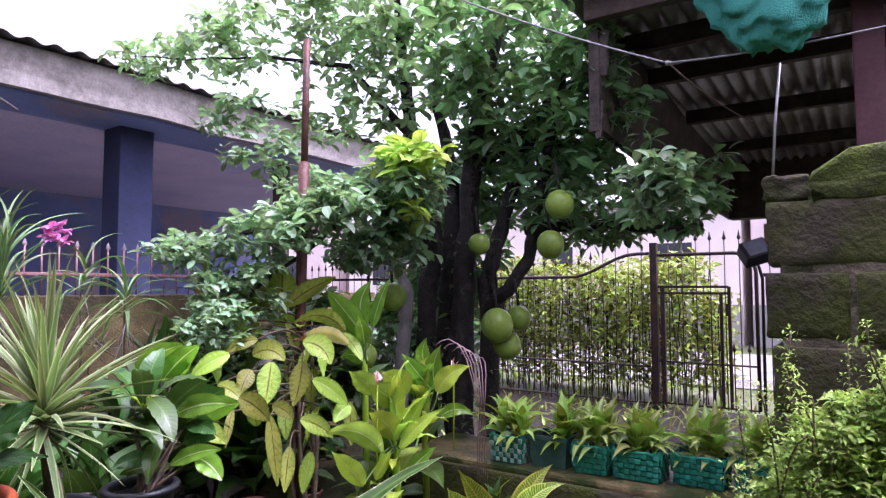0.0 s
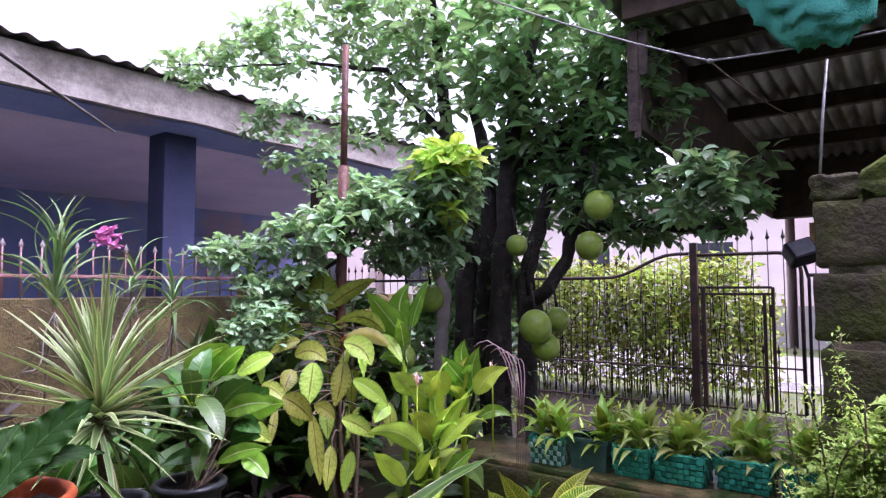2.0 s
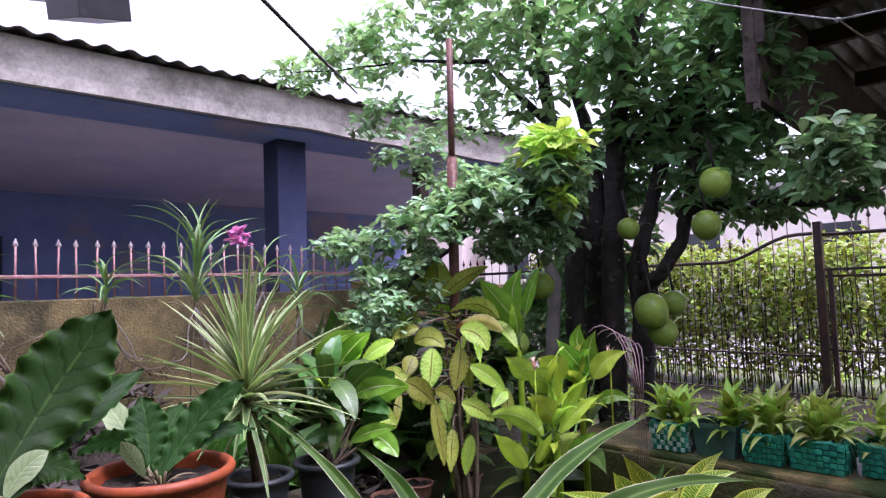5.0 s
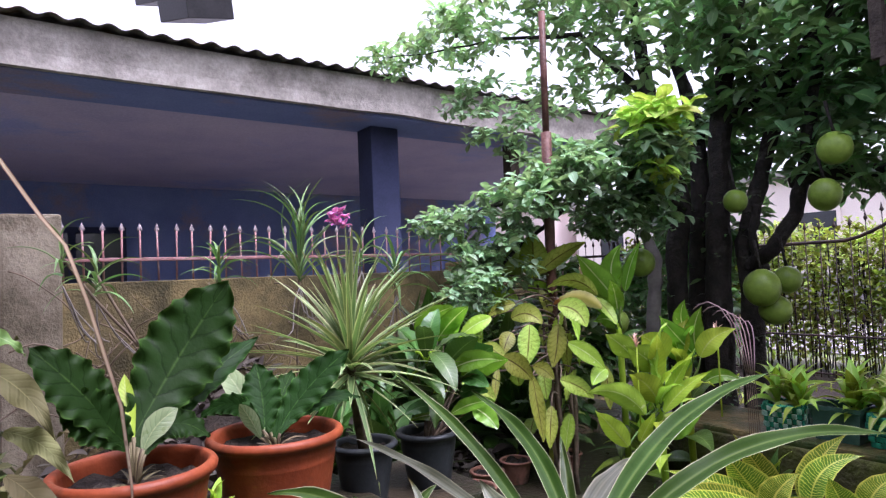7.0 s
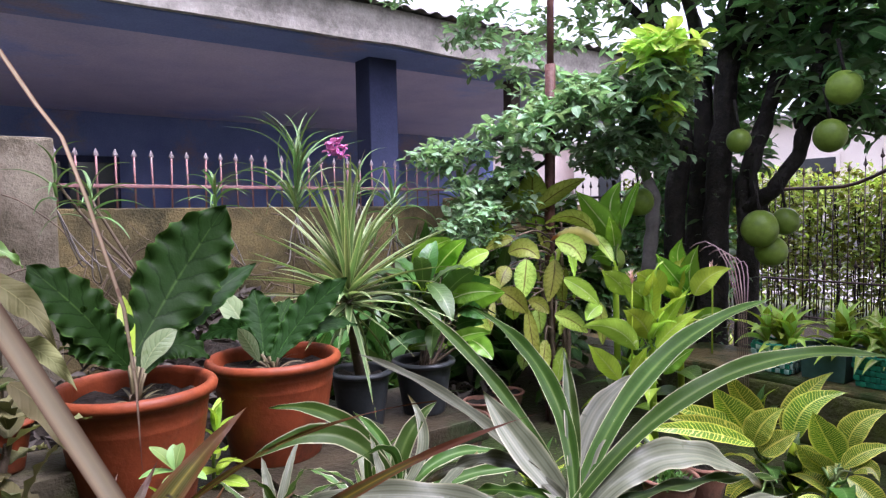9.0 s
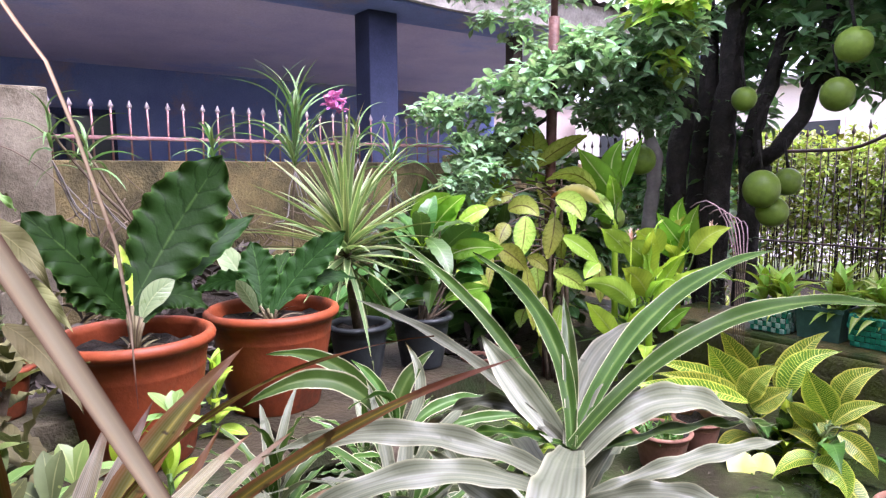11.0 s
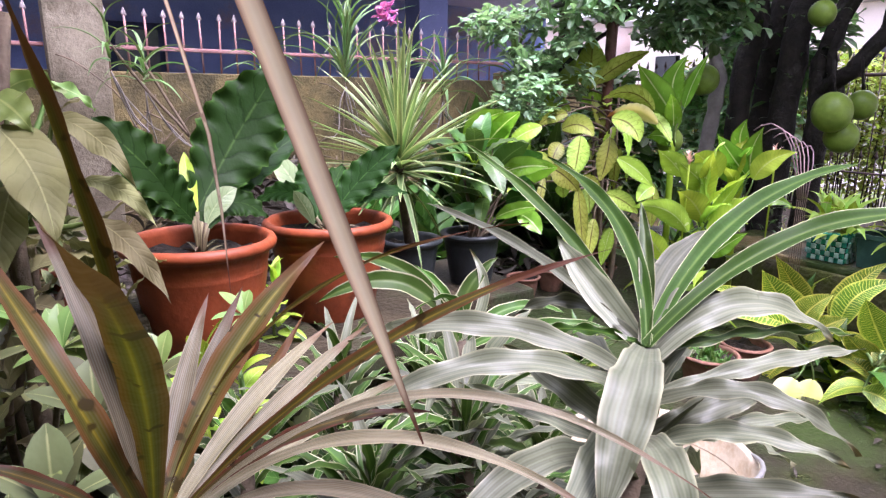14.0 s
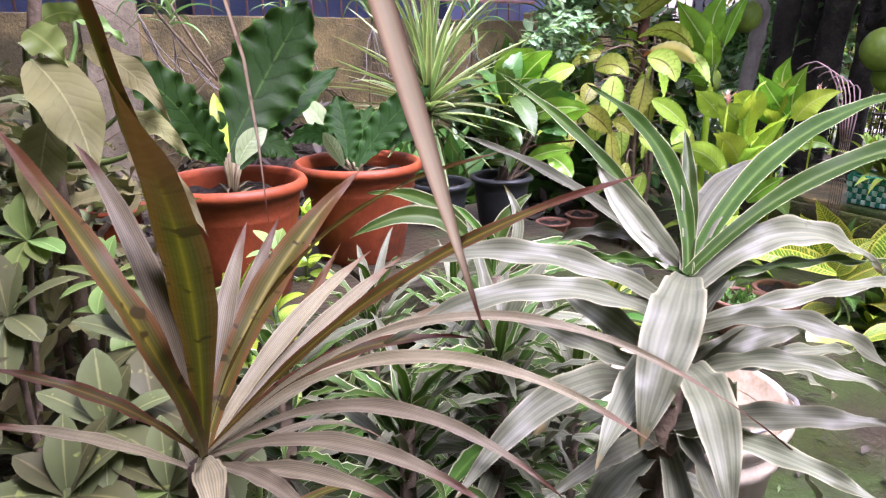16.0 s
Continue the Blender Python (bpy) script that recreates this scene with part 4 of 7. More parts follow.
# ---- pots ----
def ribbed_pot(name, c, r, h, mat, label, soil=M_SOIL, group="", cat="flower pot", taper=0.72, rim=0.02):
    p = thing(name, c, label, cat, group)
    rb = r * taper
    prof = [(0.0, 0.002), (rb * 0.96, 0.0), (rb, 0.006), (rb + (r - rb) * 0.55, h * 0.55), (rb + (r - rb) * 0.72, h * 0.72), (rb + (r - rb) * 0.75, h * 0.735),
            (rb + (r - rb) * 0.72, h * 0.75), (rb + (r - rb) * 0.8, h * 0.82), (rb + (r - rb) * 0.83, h * 0.835), (rb + (r - rb) * 0.8, h * 0.85),
            (r * 0.985, h * 0.9), (r + rim * 0.4, h * 0.915), (r + rim * 0.5, h * 0.955), (r + rim * 0.3, h * 0.985), (r, h), (r - rim * 0.4, h * 0.985), (r - rim * 0.5, h * 0.93), (r * 0.86, h * 0.6)]
    mesh_ob("body", *lathe(c, prof, 48), mat, p)
    mesh_ob("soil", *disc((c[0], c[1], c[2] + h * 0.84), r * 0.93, 0.02, c[0] * 9), soil, p, "dark wet soil")
    return p


POT1, POT2 = (0.388, 1.415, 0.868), (0.697, 1.535, 0.864)
ribbed_pot("terracotta_pot", POT1, 0.133, 0.236, M_TERRA, "large orange ribbed pot on a wet stone slab")
ribbed_pot("terracotta_pot", POT2, 0.14, 0.228, M_TERRA, "large orange ribbed pot beside its twin")
BP1, BP2 = (0.995, 1.68, 0.826), (1.2, 1.675, 0.826)
ribbed_pot("black_pot", BP1, 0.082, 0.158, M_BLACKPOT, "round black plastic pot with a sword-leaved plant")
ribbed_pot("black_pot", BP2, 0.085, 0.155, M_BLACKPOT, "round black plastic pot with broad-leaved plant")
for c, r, h in (((1.50, 1.86, FLOOR + 0.006), 0.075, 0.1), ((1.66, 1.98, FLOOR + 0.006), 0.06, 0.095), ((1.84, 2.02, FLOOR + 0.006), 0.06, 0.09), ((2.05, 1.95, FLOOR + 0.006), 0.055, 0.09)):
    ribbed_pot("small_pot", c, r, h, M_OLDTERRA, "small terracotta pot standing on the wet floor", group="small pots", rim=0.012)
FP1, FP2 = (1.60, 1.13, FLOOR + 0.008), (1.75, 1.12, FLOOR + 0.008)
ribbed_pot("small_pot", FP1, 0.074, 0.1, M_OLDTERRA, "small terracotta pot of low green fern", group="small pots", rim=0.012)
ribbed_pot("small_pot", FP2, 0.064, 0.1, M_OLDTERRA, "small terracotta pot of bare dark soil", group="small pots", rim=0.012)
ribbed_pot("small_pot", (1.62, 0.55, FLOOR + 0.008), 0.085, 0.12, M_OLDTERRA, "small terracotta pot beside the puddle", group="small pots", rim=0.012)
RP = (0.183, 1.478, 1.011)
ribbed_pot("terracotta_pot", (RP[0], RP[1], RP[2] - 0.04), 0.05, 0.09, M_TERRA, "half-hidden reddish pot on a block")
v, f = boxes([(RP[0] - 0.12, RP[1] - 0.1, FLOOR, RP[0] + 0.12, RP[1] + 0.1, RP[2] - 0.04)], 0.01, 8, 0.01)
tagged(mesh_ob("concrete_block", v, f, M_MOSS, smooth=False, origin=(RP[0], RP[1], FLOOR)), "dark mossy concrete block carrying a pot", "block")

BC = Vector((0.76, 0.637, 0.936))
bucket = thing("bucket", (BC.x, BC.y, FLOOR + 0.006), "stained white plastic bucket behind the striped plant", "bucket")
HB = BC.z - FLOOR - 0.006
prof = [(0, 0.003), (0.085, 0.0), (0.09, 0.01), (0.108, HB * 0.8), (0.116, HB * 0.82), (0.117, HB * 0.87), (0.112, HB * 0.89), (0.118, HB * 0.94), (0.124, HB * 0.96), (0.124, HB * 0.995), (0.119, HB), (0.115, HB * 0.985), (0.1, HB * 0.45), (0, HB * 0.44)]
mesh_ob("body", *lathe((BC.x, BC.y, FLOOR + 0.006), prof, 48), M_BUCKET, bucket)
mesh_ob("handle", *tube([(BC.x + 0.122 * math.cos(a), BC.y + 0.122 * math.sin(a), BC.z - 0.03 - 0.05 * math.sin(a * 1.0)) for a in np.linspace(-2.8, 0.1, 16)], 0.003, 6), M_STEEL, bucket)

# ---- plants ----
def fan(parent, mats, base, n, el, length, width, az=(0, 360), h=(0, 0), arch=(0.05, 0.2), jitter=20, stalk=None, **kw):
    """n leaves in a spiral round a base, each its own mesh; mats are taken in turn."""
    for i in range(n):
        a = az[0] + (az[1] - az[0]) * ((i * 0.618) % 1) + between(-jitter, jitter)
        s = i / max(1, n - 1)
        b = Vector(base) + Vector((0, 0, h[0] + (h[1] - h[0]) * s))
        e = el[0] + (el[1] - el[0]) * s + between(-9, 9)
        ln, w = between(*length), between(*width)
        m = mats[i % len(mats)]
        if stalk:
            q = b + Vector((math.cos(radians(a)), math.sin(radians(a)), 1.1)).normalized() * between(*stalk)
            mesh_ob("stalk", *tube(curve_pts(b, q, -0.01, 4), 0.0035, 5), L_LIME, parent)
            b = q
        leaf(parent, m, b, a, e, ln, w, arch=between(*arch), ph=between(0, 6), roll=between(-18, 18), **kw)


# striped dracaena close to the lens
C1 = Vector((0.479, 0.439, 1.207))
S1 = Vector((C1.x - 0.02, C1.y - 0.005, FLOOR + 0.12))
striped = thing("striped_dracaena", (S1.x, S1.y, FLOOR), "white-striped dracaena with arching wet leaves", "plant")
mesh_ob("stem", *tube([S1, C1 + Vector((-0.012, -0.003, -0.17)), C1 + Vector((0, 0, -0.01))], [0.014, 0.012, 0.009], 10), M_TWIG, striped)
STRIPED_CROWN = (
    (0, 0.479, 0.439, 1.207, 75, 35, 0.192, 0.014, 0.06, 0.11, 15),
    (2, 0.479, 0.439, 1.205, 83, 23, 0.305, 0.011, 0.01, 0.06, 26),
    (1, 0.479, 0.439, 1.202, 95, 14, 0.276, 0.01, 0.03, 0.06, 25),
    (0, 0.479, 0.439, 1.207, 6, 17, 0.35, 0.017, 0.05, -0.07, -23),
    (0, 0.479, 0.439, 1.207, -17, 12, 0.318, 0.015, 0.12, -0.05, -32),
    (2, 0.479, 0.439, 1.207, 47, 42, 0.124, 0.011, 0.0, 0.02, 8),
    (1, 0.479, 0.439, 1.207, 21, 21, 0.154, 0.023, 0.03, -0.07, -18),
    (1, 0.479, 0.439, 1.204, 94, 36, 0.105, 0.022, -0.05, 0.03, 37),
)
STRIPED_RIGHT = (
    (1, 0.478, 0.439, 1.192, -19, 2, 0.152, 0.022, 0.23, -0.03, -42),
    (2, 0.479, 0.439, 1.198, -17, 0, 0.176, 0.009, 0.06, 0.01, -20),
    (1, 0.477, 0.438, 1.168, -21, 8, 0.175, 0.013, 0.06, 0.04, -30),
    (1, 0.477, 0.438, 1.163, -52, -4, 0.13, 0.014, 0.24, 0.07, -34),
    (1, 0.475, 0.438, 1.129, -58, 11, 0.127, 0.014, 0.19, 0.08, -33),
    (1, 0.476, 0.438, 1.138, -19, 14, 0.101, 0.019, 0.15, 0.15, -38),
    (1, 0.475, 0.438, 1.133, -21, 3, 0.144, 0.011, 0.1, 0.09, -29),
    (1, 0.473, 0.438, 1.095, -63, 20, 0.138, 0.017, 0.12, 0.15, -38),
)
STRIPED_LEFT = (
    (1, 0.478, 0.439, 1.18, 147, 8, 0.2, 0.017, 0.13, -0.01, 43),
    (1, 0.477, 0.438, 1.168, 162, 3, 0.198, 0.017, 0.16, 0.01, 41),
    (1, 0.475, 0.438, 1.136, 126, 31, 0.112, 0.019, 0.09, -0.13, 46),
    (1, 0.475, 0.438, 1.129, 140, 20, 0.13, 0.014, 0.07, -0.12, 40),
    (1, 0.475, 0.438, 1.118, -170, 5, 0.199, 0.019, 0.16, 0.04, 35),
    (1, 0.479, 0.439, 1.204, 104, -6, 0.123, 0.011, 0.19, 0.06, 45),
    (0, 0.479, 0.439, 1.207, 117, -6, 0.089, 0.008, 0.07, 0.03, 36),
)
STRIPED_FRONT = (
    (1, 0.479, 0.439, 1.205, -148, -23, 0.135, 0.031, 0.17, -0.02, 5),
    (1, 0.476, 0.438, 1.139, -128, -3, 0.141, 0.025, 0.18, -0.02, -16),
    (1, 0.473, 0.437, 1.092, -84, 11, 0.139, 0.015, 0.12, 0.07, -36),
    (1, 0.472, 0.437, 1.074, -164, 17, 0.159, 0.013, 0.16, -0.07, 29),
)
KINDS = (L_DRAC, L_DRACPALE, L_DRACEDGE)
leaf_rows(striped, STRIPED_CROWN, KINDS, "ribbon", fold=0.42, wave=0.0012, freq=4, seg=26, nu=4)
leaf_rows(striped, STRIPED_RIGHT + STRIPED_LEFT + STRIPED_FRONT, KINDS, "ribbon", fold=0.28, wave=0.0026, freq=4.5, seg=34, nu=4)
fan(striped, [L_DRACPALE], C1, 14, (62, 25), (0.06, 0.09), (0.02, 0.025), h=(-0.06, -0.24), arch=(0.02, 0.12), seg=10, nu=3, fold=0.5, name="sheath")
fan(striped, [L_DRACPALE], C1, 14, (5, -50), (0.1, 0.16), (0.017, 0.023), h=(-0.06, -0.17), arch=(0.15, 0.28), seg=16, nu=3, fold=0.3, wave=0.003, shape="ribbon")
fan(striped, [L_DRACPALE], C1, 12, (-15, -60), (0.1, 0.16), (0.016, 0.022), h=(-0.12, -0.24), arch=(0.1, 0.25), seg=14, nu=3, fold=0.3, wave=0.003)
v, f = lathe((S1.x, S1.y, FLOOR + 0.006), [(0, 0.002), (0.085, 0), (0.11, 0.16), (0.118, 0.162), (0.118, 0.175), (0.11, 0.176), (0.105, 0.15)], 40)
pot = thing("black_pot", (S1.x, S1.y, FLOOR + 0.006), "black plastic pot topped with wet black gravel", "flower pot")
mesh_ob("body", v, f, M_BLACKPOT, pot)
mesh_ob("gravel", *disc((S1.x, S1.y, FLOOR + 0.15), 0.104, 0.02, 2, 40, 12), M_GRAVEL, pot, "wet black gravel")

C2 = Vector((0.511, 0.709, 1.111))
small = thing("striped_dracaena", (C2.x, C2.y, FLOOR), "smaller green-and-white striped dracaena behind", "plant")
mesh_ob("stem", *tube([(C2.x + 0.01, C2.y, FLOOR + 0.02), C2], [0.012, 0.008], 8), M_TWIG, small)
SMALL_STRIPED = (
    (2, 0.511, 0.709, 1.111, 119, 23, 0.181, 0.019, 0.17, 0.05, 41),
    (2, 0.511, 0.709, 1.111, 157, 18, 0.157, 0.022, 0.27, 0.05, 52),
    (2, 0.511, 0.709, 1.098, 16, 55, 0.114, 0.02, 0.12, -0.09, -32),
    (2, 0.511, 0.709, 1.111, 87, 29, 0.121, 0.013, 0.06, 0.08, 26),
    (1, 0.511, 0.709, 1.111, 45, 59, 0.104, 0.012, -0.01, 0.21, -8),
    (2, 0.511, 0.709, 1.111, -178, 40, 0.071, 0.01, 0.44, 0.01, -51),
    (2, 0.511, 0.709, 1.103, -8, 9, 0.137, 0.014, 0.16, -0.06, -38),
    (2, 0.511, 0.709, 1.097, -22, 6, 0.174, 0.013, 0.09, -0.02, -40),
)
leaf_rows(small, SMALL_STRIPED, KINDS, "ribbon", fold=0.4, wave=0.0015, freq=4, seg=18, nu=4)
fan(small, [L_DRACEDGE, L_DRACPALE], C2, 30, (10, -40), (0.1, 0.17), (0.013, 0.02), h=(-0.05, -0.3), arch=(0.1, 0.25), seg=12, nu=3, fold=0.35, wave=0.002)
C3 = Vector((0.466, 0.629, 1.056))
narrow = thing("striped_dracaena", (C3.x, C3.y, FLOOR), "low striped dracaena with narrow sheen-greyed leaves", "plant")
mesh_ob("stem", *tube([(C3.x, C3.y, FLOOR + 0.01), C3 + Vector((0, 0, -0.01))], [0.012, 0.009], 8), M_TWIG, narrow)
fan(narrow, [L_DRACPALE, L_DRACEDGE], C3, 84, (45, -30), (0.09, 0.17), (0.012, 0.02), h=(0.0, -0.22), arch=(0.08, 0.22), seg=12, nu=3, fold=0.4, wave=0.002)

for q, n, lb in (((0.369, 0.636, 1.023), 44, "low striped dracaena crowded behind the cordyline"), ((0.577, 0.64, 0.991), 40, "low striped dracaena shaded by its neighbour"), ((0.448, 0.896, 0.995), 40, "low green striped dracaena beside the pots"), ((0.62, 0.86, 0.98), 34, "low green striped dracaena behind its neighbours"), ((0.3, 0.8, 1.0), 34, "low striped dracaena beside the umbrella plant"), ((0.66, 1.04, 0.93), 26, "small striped dracaena before the orange pots")):
    q = Vector(q)
    d = thing("striped_dracaena", (q.x, q.y, FLOOR), lb, "plant", "low dracaenas")
    mesh_ob("stem", *tube([(q.x, q.y, FLOOR + 0.004), q + Vector((0, 0, -0.01))], [0.011, 0.008], 8), M_TWIG, d)
    fan(d, [L_DRACEDGE, L_DRACEDGE, L_DRACPALE], q, n + 16, (55, -35), (0.09, 0.16), (0.011, 0.018), h=(0.0, -0.2), arch=(0.08, 0.22), seg=11, nu=3, fold=0.4, wave=0.002)

# bronze strap-leaved cordyline beside the lens
CB = Vector((0.181, 0.512, 1.125))
cord = thing("cordyline", (CB.x, CB.y, FLOOR), "bronze and mauve strap-leaved cordyline, wet with rain", "plant")
mesh_ob("stem", *tube([(CB.x, CB.y + 0.02, FLOOR + 0.01), CB + Vector((0, 0, -0.02)), CB], [0.014, 0.011, 0.009], 10), M_TWIG, cord)
CORD_DARK = (
    (0, 0.181, 0.512, 1.129, -97, 44, 0.315, 0.0165, 0.08, -0.02, 10),
    (0, 0.181, 0.512, 1.129, -143, 81, 0.3, 0.026, 0.03, -0.01, 20),
    (0, 0.181, 0.512, 1.129, 149, 67, 0.205, 0.013, 0.33, -0.41, 15),
    (0, 0.181, 0.512, 1.129, 34, 38, 0.218, 0.021, 0.02, -0.08, -34),
    (0, 0.181, 0.512, 1.129, -24, 32, 0.302, 0.008, 0.08, -0.03, -43),
    (0, 0.181, 0.512, 1.129, -30, 42, 0.266, 0.003, 0.17, -0.06, -51),
    (0, 0.181, 0.512, 1.129, -8, 15, 0.171, 0.01, 0.11, -0.07, -30),
    (0, 0.181, 0.512, 1.129, 170, 38, 0.124, 0.008, 0.07, 0.02, 31),
    (0, 0.181, 0.512, 1.129, 43, 21, 0.197, 0.013, -0.1, -0.05, -28),
)
CORD_PALE = (
    (1, 0.181, 0.512, 1.129, 110, 58, 0.198, 0.013, 0.25, -0.05, 13),
    (1, 0.181, 0.512, 1.129, 61, 40, 0.161, 0.014, -0.0, -0.02, -16),
    (1, 0.181, 0.512, 1.129, 55, 33, 0.183, 0.014, -0.03, -0.04, -21),
    (1, 0.181, 0.512, 1.129, 31, 24, 0.182, 0.013, 0.03, -0.04, -31),
    (1, 0.181, 0.512, 1.129, 29, 17, 0.212, 0.012, 0.02, -0.02, -32),
    (1, 0.181, 0.512, 1.129, 11, 13, 0.194, 0.011, 0.02, -0.03, -32),
    (1, 0.181, 0.512, 1.129, -41, 8, 0.252, 0.008, 0.2, -0.06, -38),
    (1, 0.181, 0.512, 1.129, -37, 6, 0.31, 0.006, 0.22, -0.08, -40),
    (1, 0.181, 0.512, 1.129, -45, 4, 0.202, 0.009, 0.16, -0.08, -34),
)
CORD_LOW = (
    (1, 0.181, 0.512, 1.128, -49, 4, 0.17, 0.01, 0.11, -0.05, -32),
    (1, 0.181, 0.513, 1.117, -54, 9, 0.135, 0.01, 0.07, -0.03, -30),
    (1, 0.181, 0.513, 1.117, -172, 37, 0.122, 0.007, 0.03, 0.04, 40),
    (1, 0.181, 0.512, 1.129, -94, 8, 0.073, 0.017, 0.08, -0.01, -2),
    (1, 0.181, 0.512, 1.124, -67, 6, 0.095, 0.01, 0.05, -0.06, -24),
)
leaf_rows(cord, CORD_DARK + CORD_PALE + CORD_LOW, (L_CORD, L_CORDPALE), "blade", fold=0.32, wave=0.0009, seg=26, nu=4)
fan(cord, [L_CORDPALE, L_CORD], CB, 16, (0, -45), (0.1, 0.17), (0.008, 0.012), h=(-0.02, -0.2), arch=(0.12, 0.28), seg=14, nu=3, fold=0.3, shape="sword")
cane = thing("cordyline", (-0.12, 0.2, FLOOR), "tall cane with one long drooping dry beige leaf", "plant")
mesh_ob("stem", *tube([(-0.12, 0.2, FLOOR), (-0.1, 0.21, 1.3), (-0.06, 0.225, 1.66)], [0.013, 0.011, 0.009], 8), M_TWIG, cane)
def dry_ribbon(pts, half, label):
    """A narrow hanging leaf along a smooth line, slightly channelled."""
    P, back = [Vector(p) for p in pts], Vector((0.5, 0.86, 0))
    vs, uvs, fs = [], [], []
    n = len(P)
    for i, p in enumerate(P):
        t = (P[min(i + 1, n - 1)] - P[max(i - 1, 0)]).normalized()
        sd = t.cross(back).normalized()
        for u in (-1, -0.5, 0, 0.5, 1):
            vs.append(p + sd * (half[i] * u) + back * abs(u) * half[i] * 0.25)
            uvs.append((u * 0.5 + 0.5, 0.05 + 0.93 * i / (n - 1)))
    for i in range(n - 1):
        for k in range(4):
            a = i * 5 + k
            fs.append([a, a + 1, a + 6, a + 5])
    mesh_ob("leaf", vs, fs, L_BLADE, cane, label, uvs)


TOP, FOOT = Vector((0.183, 0.269, 1.372)), Vector((0.21, 0.283, 1.311))
dry_ribbon([(-0.06, 0.225, 1.66), (0.03, 0.232, 1.66), (0.1, 0.238, 1.56)] + [TOP.lerp(FOOT, s) for s in (-1.3, -0.7, 0.0, 0.25, 0.5, 0.7, 0.85, 0.98, 1.15, 1.3)],
           (0.0008, 0.0011, 0.0012, 0.0014, 0.0016, 0.0018, 0.0019, 0.0019, 0.0016, 0.0012, 0.0008, 0.0005, 0.0002), "dry beige drooping leaf")
dry_ribbon([(-0.06, 0.225, 1.66), (0.05, 0.36, 1.62), (0.15, 0.48, 1.53), (0.201, 0.544, 1.458), (0.214, 0.57, 1.445), (0.227, 0.592, 1.412), (0.248, 0.614, 1.341), (0.255, 0.625, 1.287), (0.255, 0.616, 1.231)],
           (0.0008, 0.001, 0.0012, 0.0013, 0.0013, 0.0013, 0.0013, 0.001, 0.0002), "thin dry hanging leaf tip")

# schefflera and grey-leaved shrub on the near side of the pots
def whorl(parent, mats, c, n, r, w, tilt_az=230, tilt=35, name="leaflet"):
    for i in range(n):
        a = 360 * i / n + between(-12, 12)
        e = 12 + tilt * math.cos(radians(a - tilt_az)) * -1 + between(-8, 8)
        leaf(parent, rnd.choice(mats), c, a, e, r * between(0.8, 1.15), w * between(0.85, 1.1), name=name, arch=0.08, shape="obovate", fold=0.2, seg=8, nu=2, ph=i)


SB = Vector((0.02, 0.85, FLOOR))
schef = thing("schefflera", SB, "variegated umbrella plant with dusty grey leaflets", "plant")
WHORLS = (((0.167, 0.745, 1.1), 0.058, 0.03, 0), ((0.149, 0.851, 1.128), 0.042, 0.019, 2), ((0.203, 0.645, 1.049), 0.058, 0.028, 0), ((0.089, 0.9, 1.166), 0.048, 0.024, 2),
          ((0.132, 0.669, 1.071), 0.055, 0.028, 0), ((0.07, 0.81, 1.124), 0.06, 0.03, 0), ((0.101, 0.64, 1.043), 0.055, 0.028, 0), ((0.164, 0.83, 1.095), 0.05, 0.025, 1),
          ((0.211, 0.801, 1.09), 0.05, 0.024, 0), ((0.165, 0.624, 1.033), 0.05, 0.025, 1), ((0.03, 0.72, 1.09), 0.06, 0.03, 0), ((0.238, 0.904, 1.065), 0.05, 0.024, 2), ((0.371, 1.051, 1.06), 0.045, 0.022, 2))
for c, r, w, k in WHORLS:
    c = Vector(c)
    mesh_ob("stem", *tube(curve_pts((SB.x + between(-0.05, 0.05), SB.y + between(-0.05, 0.05), FLOOR), c, 0.03, 6), [0.004] * 5 + [0.003, 0.003], 6), M_TWIG, schef)
    whorl(schef, ([L_SCHEF], [L_SCHEF, L_SCHEFGREEN], [L_SCHEFGREEN])[k], c, rnd.choice((7, 8, 9)), r, w, 250, 52)

GB = Vector((0.12, 0.975, 1.324))
grey = thing("shrub", (GB.x, GB.y, FLOOR), "shrub with long drooping dusty grey wavy leaves", "shrub")
mesh_ob("stem", *tube([(GB.x, GB.y, FLOOR), GB, GB + Vector((0.02, 0.0, 0.12))], [0.012, 0.008, 0.005], 8), M_TWIG, grey)
GREY_LEAVES = (
    (0, 0.169, 0.968, 1.343, -60, -29, 0.138, 0.03, 0.09, -0.02, -35),
    (0, 0.189, 0.937, 1.279, -61, -20, 0.114, 0.024, 0.09, -0.03, -38),
    (0, 0.19, 0.901, 1.243, -63, -32, 0.134, 0.026, 0.09, -0.01, -28),
    (0, 0.121, 0.923, 1.335, -66, -52, 0.138, 0.058, 0.09, -0.04, -18),
    (1, 0.121, 0.955, 1.363, -61, -29, 0.067, 0.039, 0.06, -0.0, -37),
    (1, 0.131, 0.975, 1.369, -10, -3, 0.052, 0.023, 0.24, -0.07, 63),
    (0, 0.125, 0.928, 1.277, -124, -65, 0.106, 0.044, 0.0, 0.03, 26),
    (1, 0.139, 1.005, 1.322, -160, -43, 0.049, 0.036, -0.14, -0.03, 52),
    (1, 0.164, 1.029, 1.376, -16, -29, 0.057, 0.017, 0.11, -0.04, -50),
)
leaf_rows(grey, GREY_LEAVES, (L_GREY, L_SCHEFGREEN), "lance", petiole=(GB.x, GB.y, GB.z - 0.1), fold=0.14, wave=0.005, freq=2.6, scallop=0.03, seg=18, nu=3)
fan(grey, [L_SCHEFGREEN, L_GREY], GB + Vector((-0.1, 0.05, 0)), 12, (50, -20), (0.08, 0.14), (0.03, 0.05), h=(0.1, -0.3), az=(0, 150), shape="oval", seg=8)

